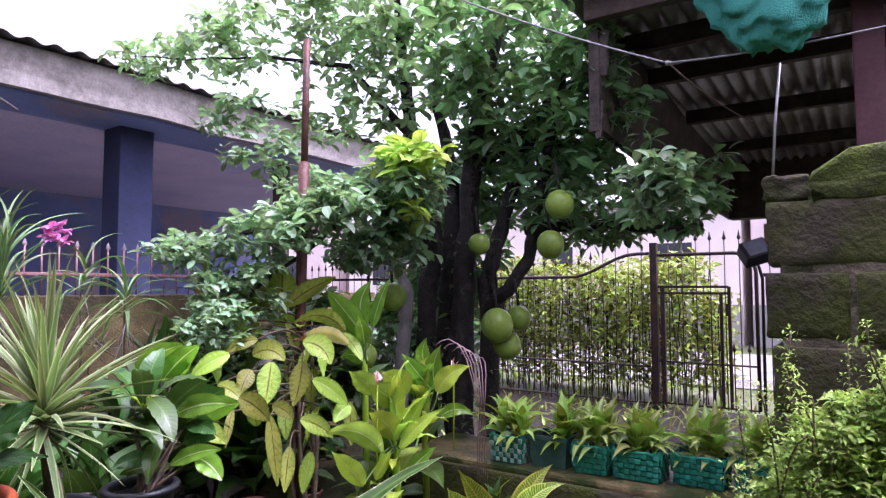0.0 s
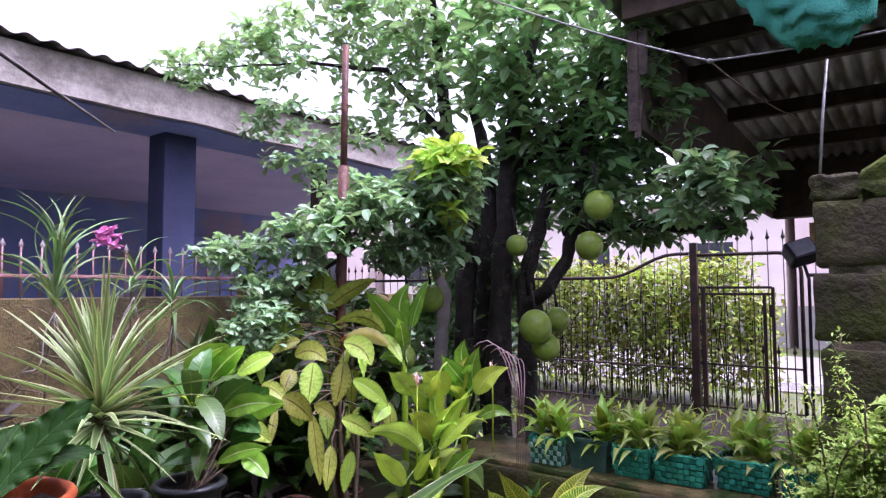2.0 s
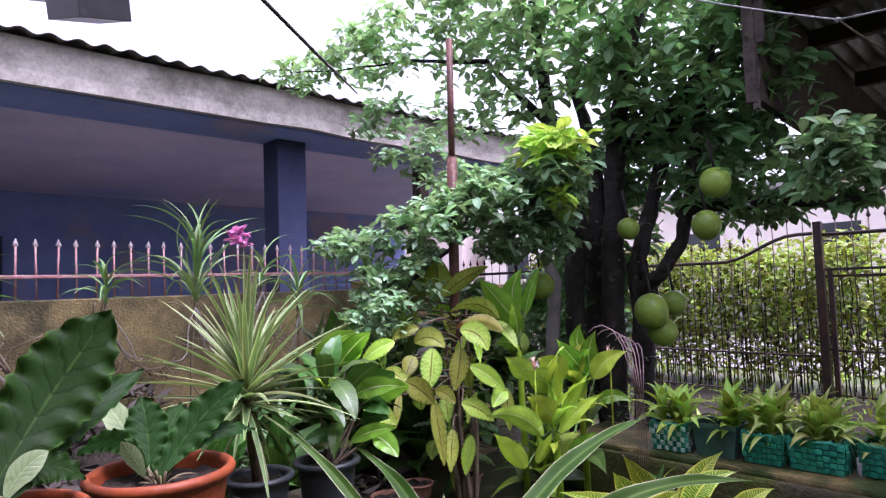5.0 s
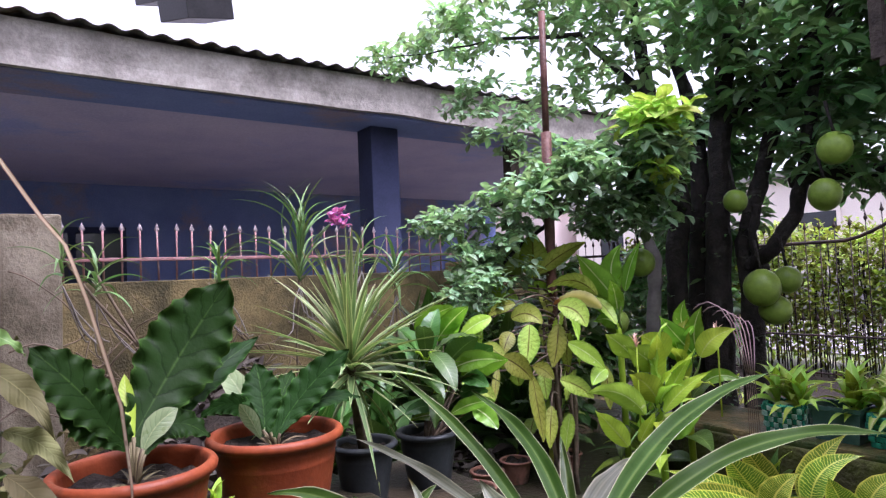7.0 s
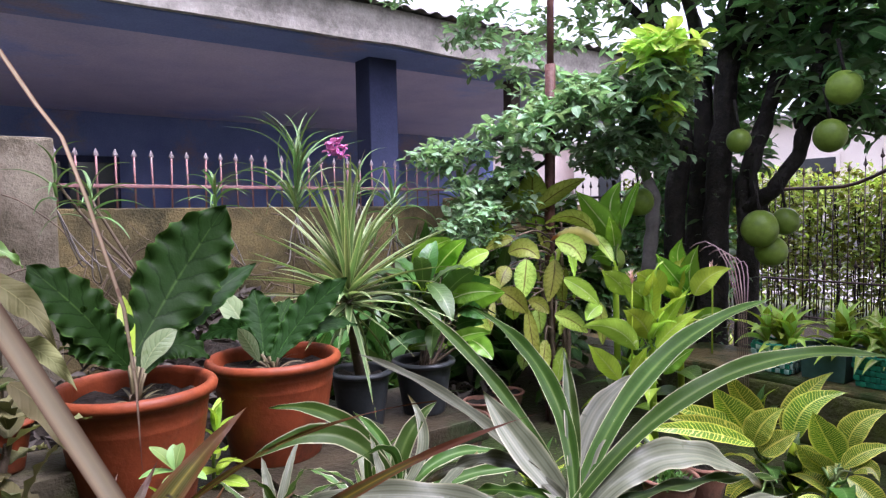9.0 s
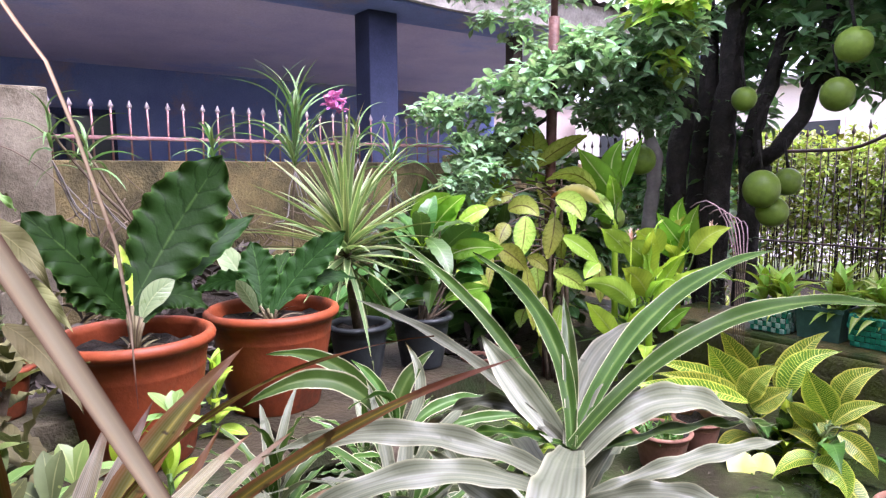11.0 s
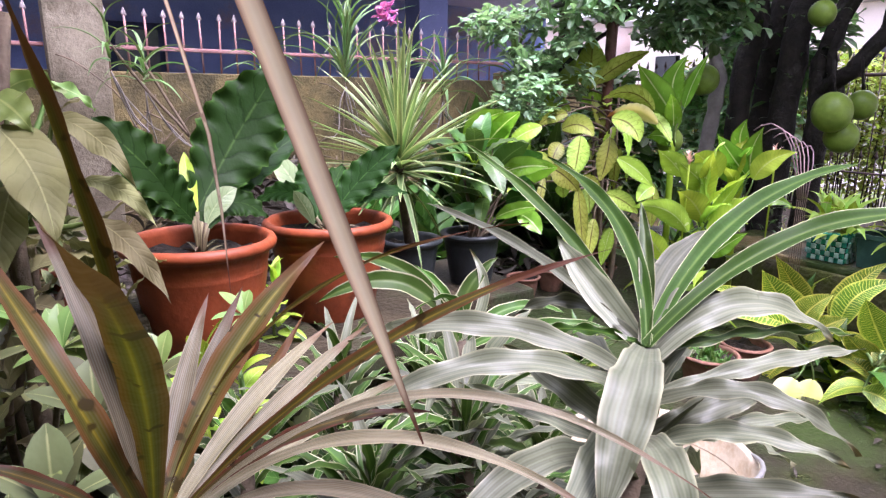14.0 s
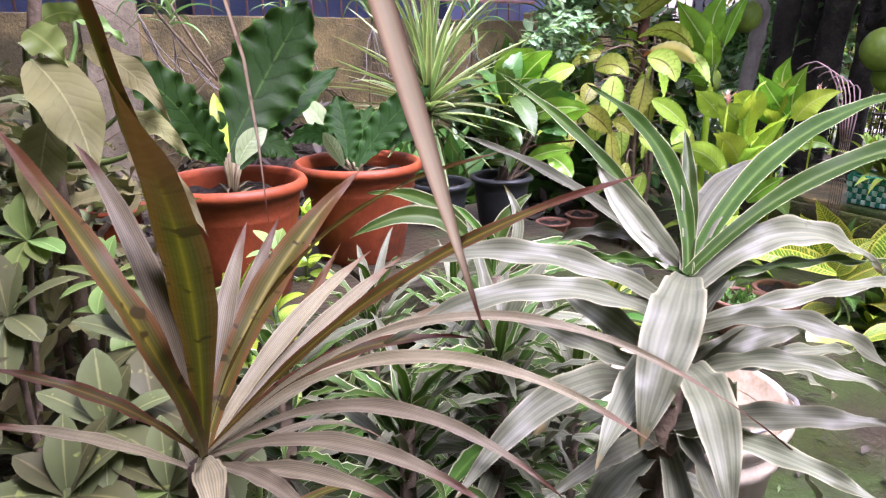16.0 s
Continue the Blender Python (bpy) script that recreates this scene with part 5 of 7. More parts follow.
dusty = thing("shrub", (0.1, 1.12, FLOOR), "dusty grey-green shrub crowding the orange pot", "shrub")
for k, c in enumerate(((0.11, 1.06, 1.18), (0.19, 1.12, 1.12), (0.13, 1.13, 1.25), (0.09, 0.98, 1.04), (0.2, 1.05, 1.03), (0.05, 0.9, 0.95))):
    mesh_ob("stem", *tube(curve_pts((0.1, 1.12, FLOOR), c, 0.0, 6, 0.04, k), 0.005, 6), M_TWIG, dusty)
    fan(dusty, [L_GREY, L_SCHEF, L_GREY], c, 9, (50, -45), (0.07, 0.13), (0.028, 0.045), h=(0.03, -0.06), arch=(0.05, 0.2), jitter=30, shape="lance", seg=12, nu=2, fold=0.2, wave=0.004)
for k, (c, n) in enumerate((((0.31, 1.06, 0.98), 12), ((0.37, 1.1, 0.96), 12), ((0.53, 1.42, 0.98), 14))):
    sd = thing("seedling", (c[0], c[1], FLOOR), "lime green seedling at the foot of the pots", "plant", "lime seedlings")
    mesh_ob("stem", *tube(curve_pts((c[0], c[1], FLOOR), c, 0.0, 6, 0.03, k), 0.004, 6), L_STALK, sd)
    fan(sd, [L_LIME, L_LIME, L_DIEFF], c, n, (65, -25), (0.045, 0.085), (0.022, 0.034), h=(0.02, -0.12), arch=(0.05, 0.2), jitter=30, shape="oval", seg=9, nu=2, fold=0.2)

# bird's-nest anthuriums in the orange pots
def anthurium(pot_c, h, label, rows):
    b = Vector((pot_c[0], pot_c[1], pot_c[2] + h))
    p = thing("anthurium", b, label, "plant")
    for r in rows:
        leaf_rows(p, (r,), (L_ANTH, L_LIME, L_ANTHPALE), "paddle", fold=0.1, wave=0.085 * r[7] if r[0] == 0 else 0.0, rim=4, freq=7.3, seg=72, nu=6, scallop=0.05 if r[0] == 0 else 0.0)
    for x, y, z in (r[1:4] for r in rows):
        mesh_ob("stalk", *tube([b + Vector((0, 0, -0.04)), Vector((x, y, z)) * 0.6 + b * 0.4, (x, y, z)], [0.005, 0.004, 0.0035], 6), L_ROOT, p)
    fan(p, [L_ROOT], b + Vector((0, 0, -0.01)), 22, (35, -25), (0.04, 0.08), (0.005, 0.008), arch=(0.1, 0.3), seg=6, nu=1, name="root")
    return p


NEST_LARGE = (
    (0, 0.386, 1.427, 1.141, 24, 51, 0.367, 0.156, -0.02, -0.06, -57),
    (0, 0.381, 1.43, 1.136, 179, 52, 0.242, 0.095, 0.03, -0.03, 67),
    (0, 0.383, 1.427, 1.129, -180, 43, 0.155, 0.092, 0.07, -0.03, 80),
    (1, 0.39, 1.425, 1.15, 92, 57, 0.127, 0.028, -0.02, -0.02, 11),
    (0, 0.402, 1.413, 1.129, 33, 26, 0.375, 0.066, -0.0, -0.08, -46),
    (0, 0.405, 1.41, 1.119, 12, 2, 0.124, 0.058, 0.31, -0.12, -63),
    (2, 0.403, 1.412, 1.126, 12, 44, 0.091, 0.042, 0.1, -0.04, -60),
    (0, 0.396, 1.418, 1.131, 47, 29, 0.301, 0.08, 0.04, 0.0, -35),
)
NEST_SMALL = (
    (0, 0.675, 1.544, 1.079, 80, 56, 0.18, 0.087, 0.0, 0.03, 11),
    (0, 0.692, 1.531, 1.075, 1, 42, 0.262, 0.079, 0.04, -0.05, -57),
    (2, 0.667, 1.549, 1.075, -166, 59, 0.098, 0.033, 0.03, -0.0, -60),
    (2, 0.674, 1.546, 1.086, 95, 28, 0.284, 0.057, 0.02, 0.01, 31),
    (0, 0.672, 1.548, 1.092, 121, 5, 0.184, 0.05, 0.24, 0.04, 59),
    (0, 0.703, 1.525, 1.083, 2, 13, 0.213, 0.045, 0.15, -0.06, -52),
    (0, 0.686, 1.537, 1.086, 52, 30, 0.215, 0.068, -0.01, -0.03, -22),
)
anthurium(POT1, 0.2, "bird's-nest anthurium with huge dark wavy leaves", NEST_LARGE)
anthurium(POT2, 0.19, "smaller bird's-nest anthurium with wavy leaves", NEST_SMALL)

# cream-edged sword plant
YC = Vector((0.983, 1.715, 1.202))
yucca = thing("sword_plant", (BP1[0], BP1[1], BP1[2] + 0.13), "cream-edged sword-leaved plant on a short stem", "plant")
mesh_ob("stem", *tube([(BP1[0], BP1[1], BP1[2] + 0.12), YC + Vector((0, 0, -0.06)), YC + Vector((0, 0, 0.03))], [0.014, 0.013, 0.012], 8), M_TWIG, yucca)
fan(yucca, [L_YUCCA], YC, 86, (88, -16), (0.25, 0.36), (0.019, 0.028), h=(0.03, -0.05), arch=(0.01, 0.08), jitter=14, shape="sword", fold=0.5, seg=10, nu=3)

fan(yucca, [L_YUCCA], YC, 14, (-30, -72), (0.2, 0.32), (0.014, 0.02), h=(-0.04, -0.08), arch=(0.02, 0.1), jitter=14, shape="sword", fold=0.5, seg=10, nu=3)

# broad-leaved plants in and behind the black pot
DC = Vector((BP2[0], BP2[1], BP2[2] + 0.13))
broad = thing("broad_leaved_plant", DC, "glossy deep green broad-leaved plant in a black pot", "plant")
BROAD = (
    (0, 1.269, 1.684, 1.147, 174, 32, 0.148, 0.058, 0.13, -0.0, -64),
    (0, 1.275, 1.68, 1.147, -67, 39, 0.147, 0.069, 0.06, -0.0, 60),
    (1, 1.298, 1.628, 1.123, -60, 20, 0.151, 0.075, 0.07, -0.0, 72),
    (0, 1.343, 1.67, 1.13, -72, 37, 0.125, 0.085, 0.07, -0.0, 59),
    (1, 1.26, 1.811, 1.25, -62, 29, 0.152, 0.062, 0.07, -0.0, 63),
    (1, 1.335, 1.759, 1.215, -88, 47, 0.112, 0.058, 0.07, -0.0, 40),
    (0, 1.309, 1.658, 1.063, -73, 11, 0.101, 0.051, 0.11, -0.01, -69),
    (1, 1.288, 1.673, 1.001, 171, 4, 0.136, 0.036, 0.08, 0.0, 63),
)
BROAD_LOW = (
    (1, 1.291, 1.573, 1.041, -86, -25, 0.105, 0.057, 0.09, 0.0, -40),
    (1, 1.261, 1.64, 1.02, -73, 18, 0.161, 0.044, 0.06, -0.0, -70),
    (0, 1.219, 1.654, 1.046, 168, -8, 0.101, 0.04, 0.1, 0.0, 59),
    (0, 1.298, 1.636, 1.121, -82, -10, 0.11, 0.052, 0.1, 0.0, -53),
    (1, 1.281, 1.653, 1.145, -71, 12, 0.162, 0.062, 0.07, 0.0, -69),
    (0, 1.229, 1.787, 1.16, -87, 49, 0.161, 0.053, 0.05, 0.0, 38),
    (1, 1.31, 1.767, 1.218, -78, 39, 0.169, 0.062, 0.05, 0.0, 52),
)
for k in range(3):
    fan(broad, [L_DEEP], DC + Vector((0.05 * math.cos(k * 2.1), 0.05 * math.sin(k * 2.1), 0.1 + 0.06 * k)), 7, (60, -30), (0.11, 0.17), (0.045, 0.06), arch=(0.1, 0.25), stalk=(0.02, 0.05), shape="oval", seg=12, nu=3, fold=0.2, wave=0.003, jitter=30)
leaf_rows(broad, BROAD + BROAD_LOW, (L_DEEP, L_DIEFFDARK), "oval", petiole=DC + Vector((0, 0, -0.01)), stalk=M_TWIG, fold=0.22, wave=0.003, freq=3, seg=16, nu=3)

# veined shrub at the pipe
VX = Vector((1.9, 1.8, FLOOR))
veined = thing("veined_shrub", VX, "tall shrub of drooping yellow-veined leaves round a pipe", "shrub")
VEINED_TOP = (
    (0, 1.83, 1.837, 1.415, -52, 31, 0.202, 0.065, 0.05, -0.0, 73),
    (0, 1.835, 1.87, 1.395, -130, 73, 0.174, 0.107, 0.02, -0.0, 4),
    (0, 1.965, 1.682, 1.326, 160, 10, 0.198, 0.059, 0.2, -0.01, -72),
    (1, 1.938, 1.641, 1.281, 160, 7, 0.189, 0.054, 0.16, -0.0, -75),
    (0, 1.774, 1.694, 1.299, -66, -37, 0.121, 0.08, 0.18, -0.04, -65),
    (0, 1.653, 1.779, 1.312, 171, -18, 0.118, 0.042, 0.09, -0.0, 65),
    (0, 1.642, 1.788, 1.262, -62, -10, 0.11, 0.072, 0.23, -0.01, -71),
    (0, 1.658, 1.716, 1.242, -150, -67, 0.139, 0.074, 0.01, -0.01, 15),
    (0, 1.773, 1.696, 1.235, -160, -67, 0.151, 0.068, -0.02, -0.03, 21),
)
VEINED_MID = (
    (0, 1.619, 1.767, 1.217, -160, -47, 0.088, 0.056, 0.09, -0.0, 29),
    (0, 1.525, 1.81, 1.177, -71, -28, 0.097, 0.052, 0.1, -0.0, -58),
    (0, 1.548, 1.733, 1.143, -65, -35, 0.122, 0.072, 0.08, -0.0, -60),
    (0, 1.663, 1.714, 1.104, -75, -28, 0.088, 0.048, 0.11, -0.0, -57),
    (0, 1.624, 1.68, 1.08, -102, -76, 0.211, 0.049, 0.01, 0.0, -26),
    (0, 1.71, 1.683, 0.966, -148, -67, 0.138, 0.048, 0.03, -0.0, 11),
    (0, 1.737, 1.663, 1.053, -62, -27, 0.123, 0.059, 0.08, -0.0, -64),
    (0, 1.436, 1.813, 1.069, -61, -25, 0.125, 0.061, 0.08, -0.0, -60),
    (0, 1.533, 1.744, 1.11, -149, -63, 0.118, 0.027, 0.04, -0.0, 16),
)
VEINED_LOW = (
    (2, 1.552, 1.789, 1.271, 168, -26, 0.139, 0.055, 0.07, -0.0, 63),
    (2, 1.626, 1.981, 1.382, -55, 4, 0.144, 0.045, 0.09, -0.0, 76),
    (2, 1.874, 1.748, 1.158, -58, -36, 0.154, 0.063, 0.06, -0.0, -67),
    (2, 1.984, 1.672, 1.059, -178, -30, 0.094, 0.059, 0.11, -0.0, 43),
    (2, 1.958, 1.87, 1.33, 165, 11, 0.148, 0.063, 0.09, -0.0, -72),
    (0, 1.656, 1.781, 1.03, -140, 50, 0.082, 0.053, 0.09, -0.0, -11),
    (2, 1.909, 1.788, 0.894, -161, -65, 0.144, 0.053, 0.03, -0.0, 21),
    (2, 1.712, 1.981, 1.352, -62, -17, 0.116, 0.054, 0.11, -0.0, -70),
)
for k in range(5):
    q = VX + Vector((0.05 * math.cos(k * 1.3), 0.05 * math.sin(k * 1.3) + 0.03, 0.82 - 0.09 * k))
    mesh_ob("stem", *tube(curve_pts(VX + Vector((0.03 * math.cos(k * 1.3), 0.03 * math.sin(k * 1.3), 0)), q, 0.0, 6, 0.03, k), [0.009] * 5 + [0.006, 0.004], 6), M_TWIG, veined)
for i, (k, x, y, z, az, el, ln, w, ar, sw, ro) in enumerate(VEINED_TOP + VEINED_MID + VEINED_LOW):
    leaf(veined, (L_VEINY, L_YELLOW, L_DIEFF)[k], (x, y, z), az, el, ln, w, arch=ar, sway=sw, roll=ro, shape="oval", fold=0.2, wave=0.0025, rim=5, freq=9, scallop=0.035, twist=between(-35, 35), seg=30, nu=3, ph=i * 1.7)
    mesh_ob("petiole", *tube(curve_pts((VX.x + 0.02, VX.y + 0.04, min(z - 0.02, 1.42)), (x, y, z), -0.03, 6, 0.02, i), [0.004] * 5 + [0.003, 0.002], 5), M_TWIG, veined)
for i in range(14):
    s = between(0, 1)
    x, y, z = 1.64 + 0.42 * s, 1.98 - 0.27 * s + between(-0.08, 0.06), between(1.02, 1.36)
    leaf(veined, L_VEINY if i % 4 else L_DIEFF, (x, y, z), between(190, 290), between(-78, -20), between(0.11, 0.16), between(0.04, 0.055), arch=between(0.04, 0.16), roll=between(-40, 40), shape="oval", fold=0.2, wave=0.003, rim=5, freq=8, scallop=0.05, seg=24, nu=3, ph=i)
    mesh_ob("petiole", *tube(curve_pts((VX.x - 0.05, VX.y + 0.06, z + 0.01), (x, y, z), -0.02, 5, 0.02, i), 0.003, 5), M_TWIG, veined)

# inner leaves partly deep green: their shade is put into the colour
for k in range(6):
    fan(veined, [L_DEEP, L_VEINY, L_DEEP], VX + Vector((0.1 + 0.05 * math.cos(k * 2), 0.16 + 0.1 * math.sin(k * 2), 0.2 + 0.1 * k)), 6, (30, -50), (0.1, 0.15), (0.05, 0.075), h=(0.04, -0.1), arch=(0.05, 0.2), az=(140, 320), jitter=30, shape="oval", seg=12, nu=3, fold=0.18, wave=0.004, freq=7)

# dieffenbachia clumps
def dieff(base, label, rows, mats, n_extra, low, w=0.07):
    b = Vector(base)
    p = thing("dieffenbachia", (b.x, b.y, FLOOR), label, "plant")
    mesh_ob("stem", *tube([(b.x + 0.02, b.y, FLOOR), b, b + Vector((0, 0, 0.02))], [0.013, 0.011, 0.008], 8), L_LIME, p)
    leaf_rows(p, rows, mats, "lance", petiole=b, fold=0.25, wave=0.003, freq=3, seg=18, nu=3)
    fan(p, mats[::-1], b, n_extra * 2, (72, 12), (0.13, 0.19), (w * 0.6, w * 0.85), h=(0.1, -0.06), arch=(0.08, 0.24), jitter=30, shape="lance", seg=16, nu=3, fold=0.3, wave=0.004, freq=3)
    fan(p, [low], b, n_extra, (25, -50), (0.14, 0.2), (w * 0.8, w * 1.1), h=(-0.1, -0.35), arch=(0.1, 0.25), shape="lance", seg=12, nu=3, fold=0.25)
    return p


TALL = (
    (0, 2.043, 1.665, 1.31, 164, 47, 0.231, 0.092, 0.02, 0.02, -55),
    (0, 2.05, 1.659, 1.337, -112, 73, 0.181, 0.084, 0.05, 0.16, 25),
    (0, 2.082, 1.649, 1.335, -80, 68, 0.201, 0.044, 0.04, 0.02, 54),
    (0, 2.071, 1.694, 1.294, 166, 32, 0.169, 0.053, 0.05, -0.0, -60),
    (0, 2.059, 1.667, 1.201, 169, 13, 0.125, 0.06, 0.18, -0.04, -72),
    (0, 2.086, 1.708, 1.24, 168, 21, 0.136, 0.049, 0.12, -0.06, -66),
)
LIME = (
    (0, 1.938, 1.425, 0.978, 170, 41, 0.162, 0.085, 0.1, -0.0, -56),
    (0, 1.944, 1.421, 0.959, -63, 60, 0.223, 0.043, 0.02, 0.02, 75),
    (0, 1.925, 1.398, 0.955, -55, 42, 0.198, 0.046, 0.07, 0.01, -70),
    (1, 1.875, 1.433, 0.95, 159, 22, 0.226, 0.074, 0.16, -0.02, -75),
    (0, 1.812, 1.454, 0.856, 169, 46, 0.18, 0.066, 0.03, 0.03, -59),
    (0, 1.858, 1.446, 0.864, -87, 59, 0.125, 0.039, 0.0, 0.02, 57),
    (1, 1.991, 1.447, 1.075, 166, 35, 0.172, 0.095, 0.01, 0.0, -61),
    (0, 2.025, 1.448, 1.114, 171, 36, 0.142, 0.103, 0.07, 0.0, -55),
    (1, 1.973, 1.545, 1.112, 171, 37, 0.148, 0.079, 0.05, 0.01, -57),
)
BRIGHT = (
    (0, 2.142, 1.426, 1.118, 167, 45, 0.194, 0.072, 0.0, 0.02, -51),
    (0, 2.152, 1.455, 1.194, -142, 64, 0.123, 0.057, -0.05, 0.12, 4),
    (0, 2.155, 1.417, 1.123, -121, 72, 0.166, 0.068, 0.02, 0.1, 24),
    (1, 2.137, 1.394, 1.108, -61, 39, 0.151, 0.074, 0.14, 0.04, -74),
    (0, 1.988, 1.416, 0.856, -65, 43, 0.14, 0.054, 0.04, -0.02, -73),
    (0, 2.212, 1.44, 1.001, -57, 2, 0.135, 0.05, 0.22, 0.01, -69),
    (0, 2.165, 1.472, 1.083, 167, 17, 0.141, 0.05, 0.16, 0.01, -72),
)
dieff((2.05, 1.66, 1.2), "tall dieffenbachia with upright bright green leaves", TALL, (L_DIEFFDARK,), 2, L_DEEP)
dieff((1.945, 1.43, 0.96), "bright lime green dieffenbachia with speckled leaves", LIME, (L_LIME, L_DIEFF), 5, L_DIEFF)
dieff((2.12, 1.44, 1.02), "bright green dieffenbachia with yellowing leaf edges", BRIGHT, (L_DIEFFDARK, L_LIME), 4, L_DEEP)
AB = Vector((2.15, 1.5, FLOOR))
dead = thing("dead_frond", AB, "bunch of dead arching pinkish stems", "plant")
for i in range(6):
    a = Vector((2.332, 1.346, 1.033)) + Vector((0.0, -0.006 * i, 0))
    b = Vector((2.272, 1.498, 1.259)) + Vector((0.03 * i, -0.02 * i, -0.012 * i))
    mesh_ob("stalk", *tube([Vector((a.x + 0.006 * i, a.y, FLOOR)), a], 0.0014, 5), M_TWIG, dead)
    pts = [a] + [a.lerp(b, s) + Vector((0, 0, (0.11 - 0.008 * i) * 4 * s * (1 - s))) + Vector((0, -0.02, 0)) * math.sin(math.pi * s) for s in (0.15, 0.35, 0.55, 0.75, 0.9, 1)]
    mesh_ob("stem", *tube(pts, 0.0022, 5), L_ARCH, dead)
for c in ((2.18, 1.354, 1.206), (1.862, 1.443, 1.196)):
    b = Vector(c)
    br = thing("pink_bract", b, "small pale pink flower bract among green leaves", "flower")
    mesh_ob("stem", *tube([b + Vector((0, 0, -0.3)), b + Vector((0, 0, -0.03))], 0.003, 5), L_LIME, br)
    fan(br, [L_PINK], b + Vector((0, 0, -0.03)), 7, (85, 40), (0.03, 0.055), (0.008, 0.012), seg=6, nu=1, name="bract")

# net-veined yellow-green plants by the puddle
ZEBRA_FIRST = (
    (0, 1.906, 1.059, 0.734, 151, 53, 0.222, 0.105, -0.0, 0.01, -55),
    (0, 1.994, 1.085, 0.749, 151, 56, 0.225, 0.073, 0.02, 0.01, -53),
    (0, 1.896, 1.072, 0.773, 150, 19, 0.301, 0.049, 0.02, 0.01, 62),
    (0, 1.87, 1.051, 0.758, 150, 17, 0.283, 0.055, 0.03, 0.01, 60),
    (0, 1.826, 1.021, 0.763, 150, 10, 0.349, 0.047, 0.06, 0.01, 56),
    (0, 1.861, 1.044, 0.749, -54, 55, 0.137, 0.079, 0.12, 0.03, -55),
    (0, 2.023, 1.025, 0.739, -42, 58, 0.227, 0.075, 0.12, 0.0, -47),
    (0, 1.99, 0.999, 0.737, -44, 45, 0.209, 0.074, 0.22, -0.02, -47),
    (0, 1.856, 1.02, 0.734, -55, 37, 0.119, 0.068, 0.03, -0.0, -52),
)
ZEBRA_SECOND = (
    (0, 1.901, 0.841, 0.751, 158, 59, 0.168, 0.082, -0.0, 0.03, -43),
    (0, 1.939, 0.842, 0.768, -50, 50, 0.154, 0.067, 0.19, 0.01, -48),
    (0, 1.884, 0.828, 0.749, -52, 28, 0.132, 0.044, 0.12, 0.0, -49),
    (0, 1.913, 0.852, 0.719, 157, 36, 0.157, 0.058, -0.08, 0.01, -60),
    (0, 1.882, 0.804, 0.743, -85, -9, 0.056, 0.043, 0.41, -0.28, -52),
    (0, 1.75, 0.815, 0.689, -79, -46, 0.106, 0.065, 0.24, -0.13, -50),
    (0, 1.893, 0.948, 0.758, -69, -35, 0.109, 0.053, 0.06, -0.06, -55),
    (0, 1.805, 0.786, 0.757, -74, -46, 0.123, 0.053, 0.11, 0.01, -55),
)
ZEBRA_YELLOW = (
    (0, 1.775, 0.988, 0.643, -131, -52, 0.081, 0.075, 0.06, 0.27, -15),
    (0, 1.814, 0.96, 0.643, -165, -51, 0.108, 0.069, 0.02, 0.01, 8),
)
for k, (zb, rows, lb) in enumerate((((1.915, 1.042, 0.7), ZEBRA_FIRST, "zebra-leaved plant netted with yellow veins"), ((1.86, 0.835, 0.72), ZEBRA_SECOND, "yellow-netted zebra plant beside its twin"))):
    zb = Vector(zb)
    p = thing("zebra_plant", (zb.x, zb.y, FLOOR), lb, "plant")
    mesh_ob("stem", *tube([(zb.x, zb.y, FLOOR), zb], [0.009, 0.007], 8), L_LIME, p)
    leaf_rows(p, rows, (L_ZEBRA,), "lance", petiole=zb, fold=0.3, wave=0.002, seg=20, nu=4)
    fan(p, [L_ZEBRA, L_DEEP], zb, 8, (10, -45), (0.13, 0.19), (0.05, 0.07), h=(-0.02, -0.1), arch=(0.1, 0.25), shape="lance", seg=12, nu=3, fold=0.25)
    if k == 0:
        leaf_rows(p, ZEBRA_YELLOW, (L_YELLOW,), "oval", petiole=zb + Vector((-0.05, -0.02, 0)), fold=0.2, wave=0.002, seg=14, nu=3)

# low fern in the small pot
fern = thing("fern", (FP1[0], FP1[1], FP1[2] + 0.08), "low bright green fern in a small pot", "fern")
geos = []
for i in range(160):
    a, r = between(0, 360), between(0, 0.07)
    b = Vector((FP1[0] + r * math.cos(a), FP1[1] + r * math.sin(a), FP1[2] + 0.075))
    geos.append(leaf_geo(b, between(0, 360), between(10, 80), between(0.02, 0.05), between(0.008, 0.014), arch=0.1, shape="lance", seg=3, nu=1))
v, f, uv = join_uv(geos)
mesh_ob("fronds", v, f, L_FERN, fern, "", uv)["kind"] = "stuff"

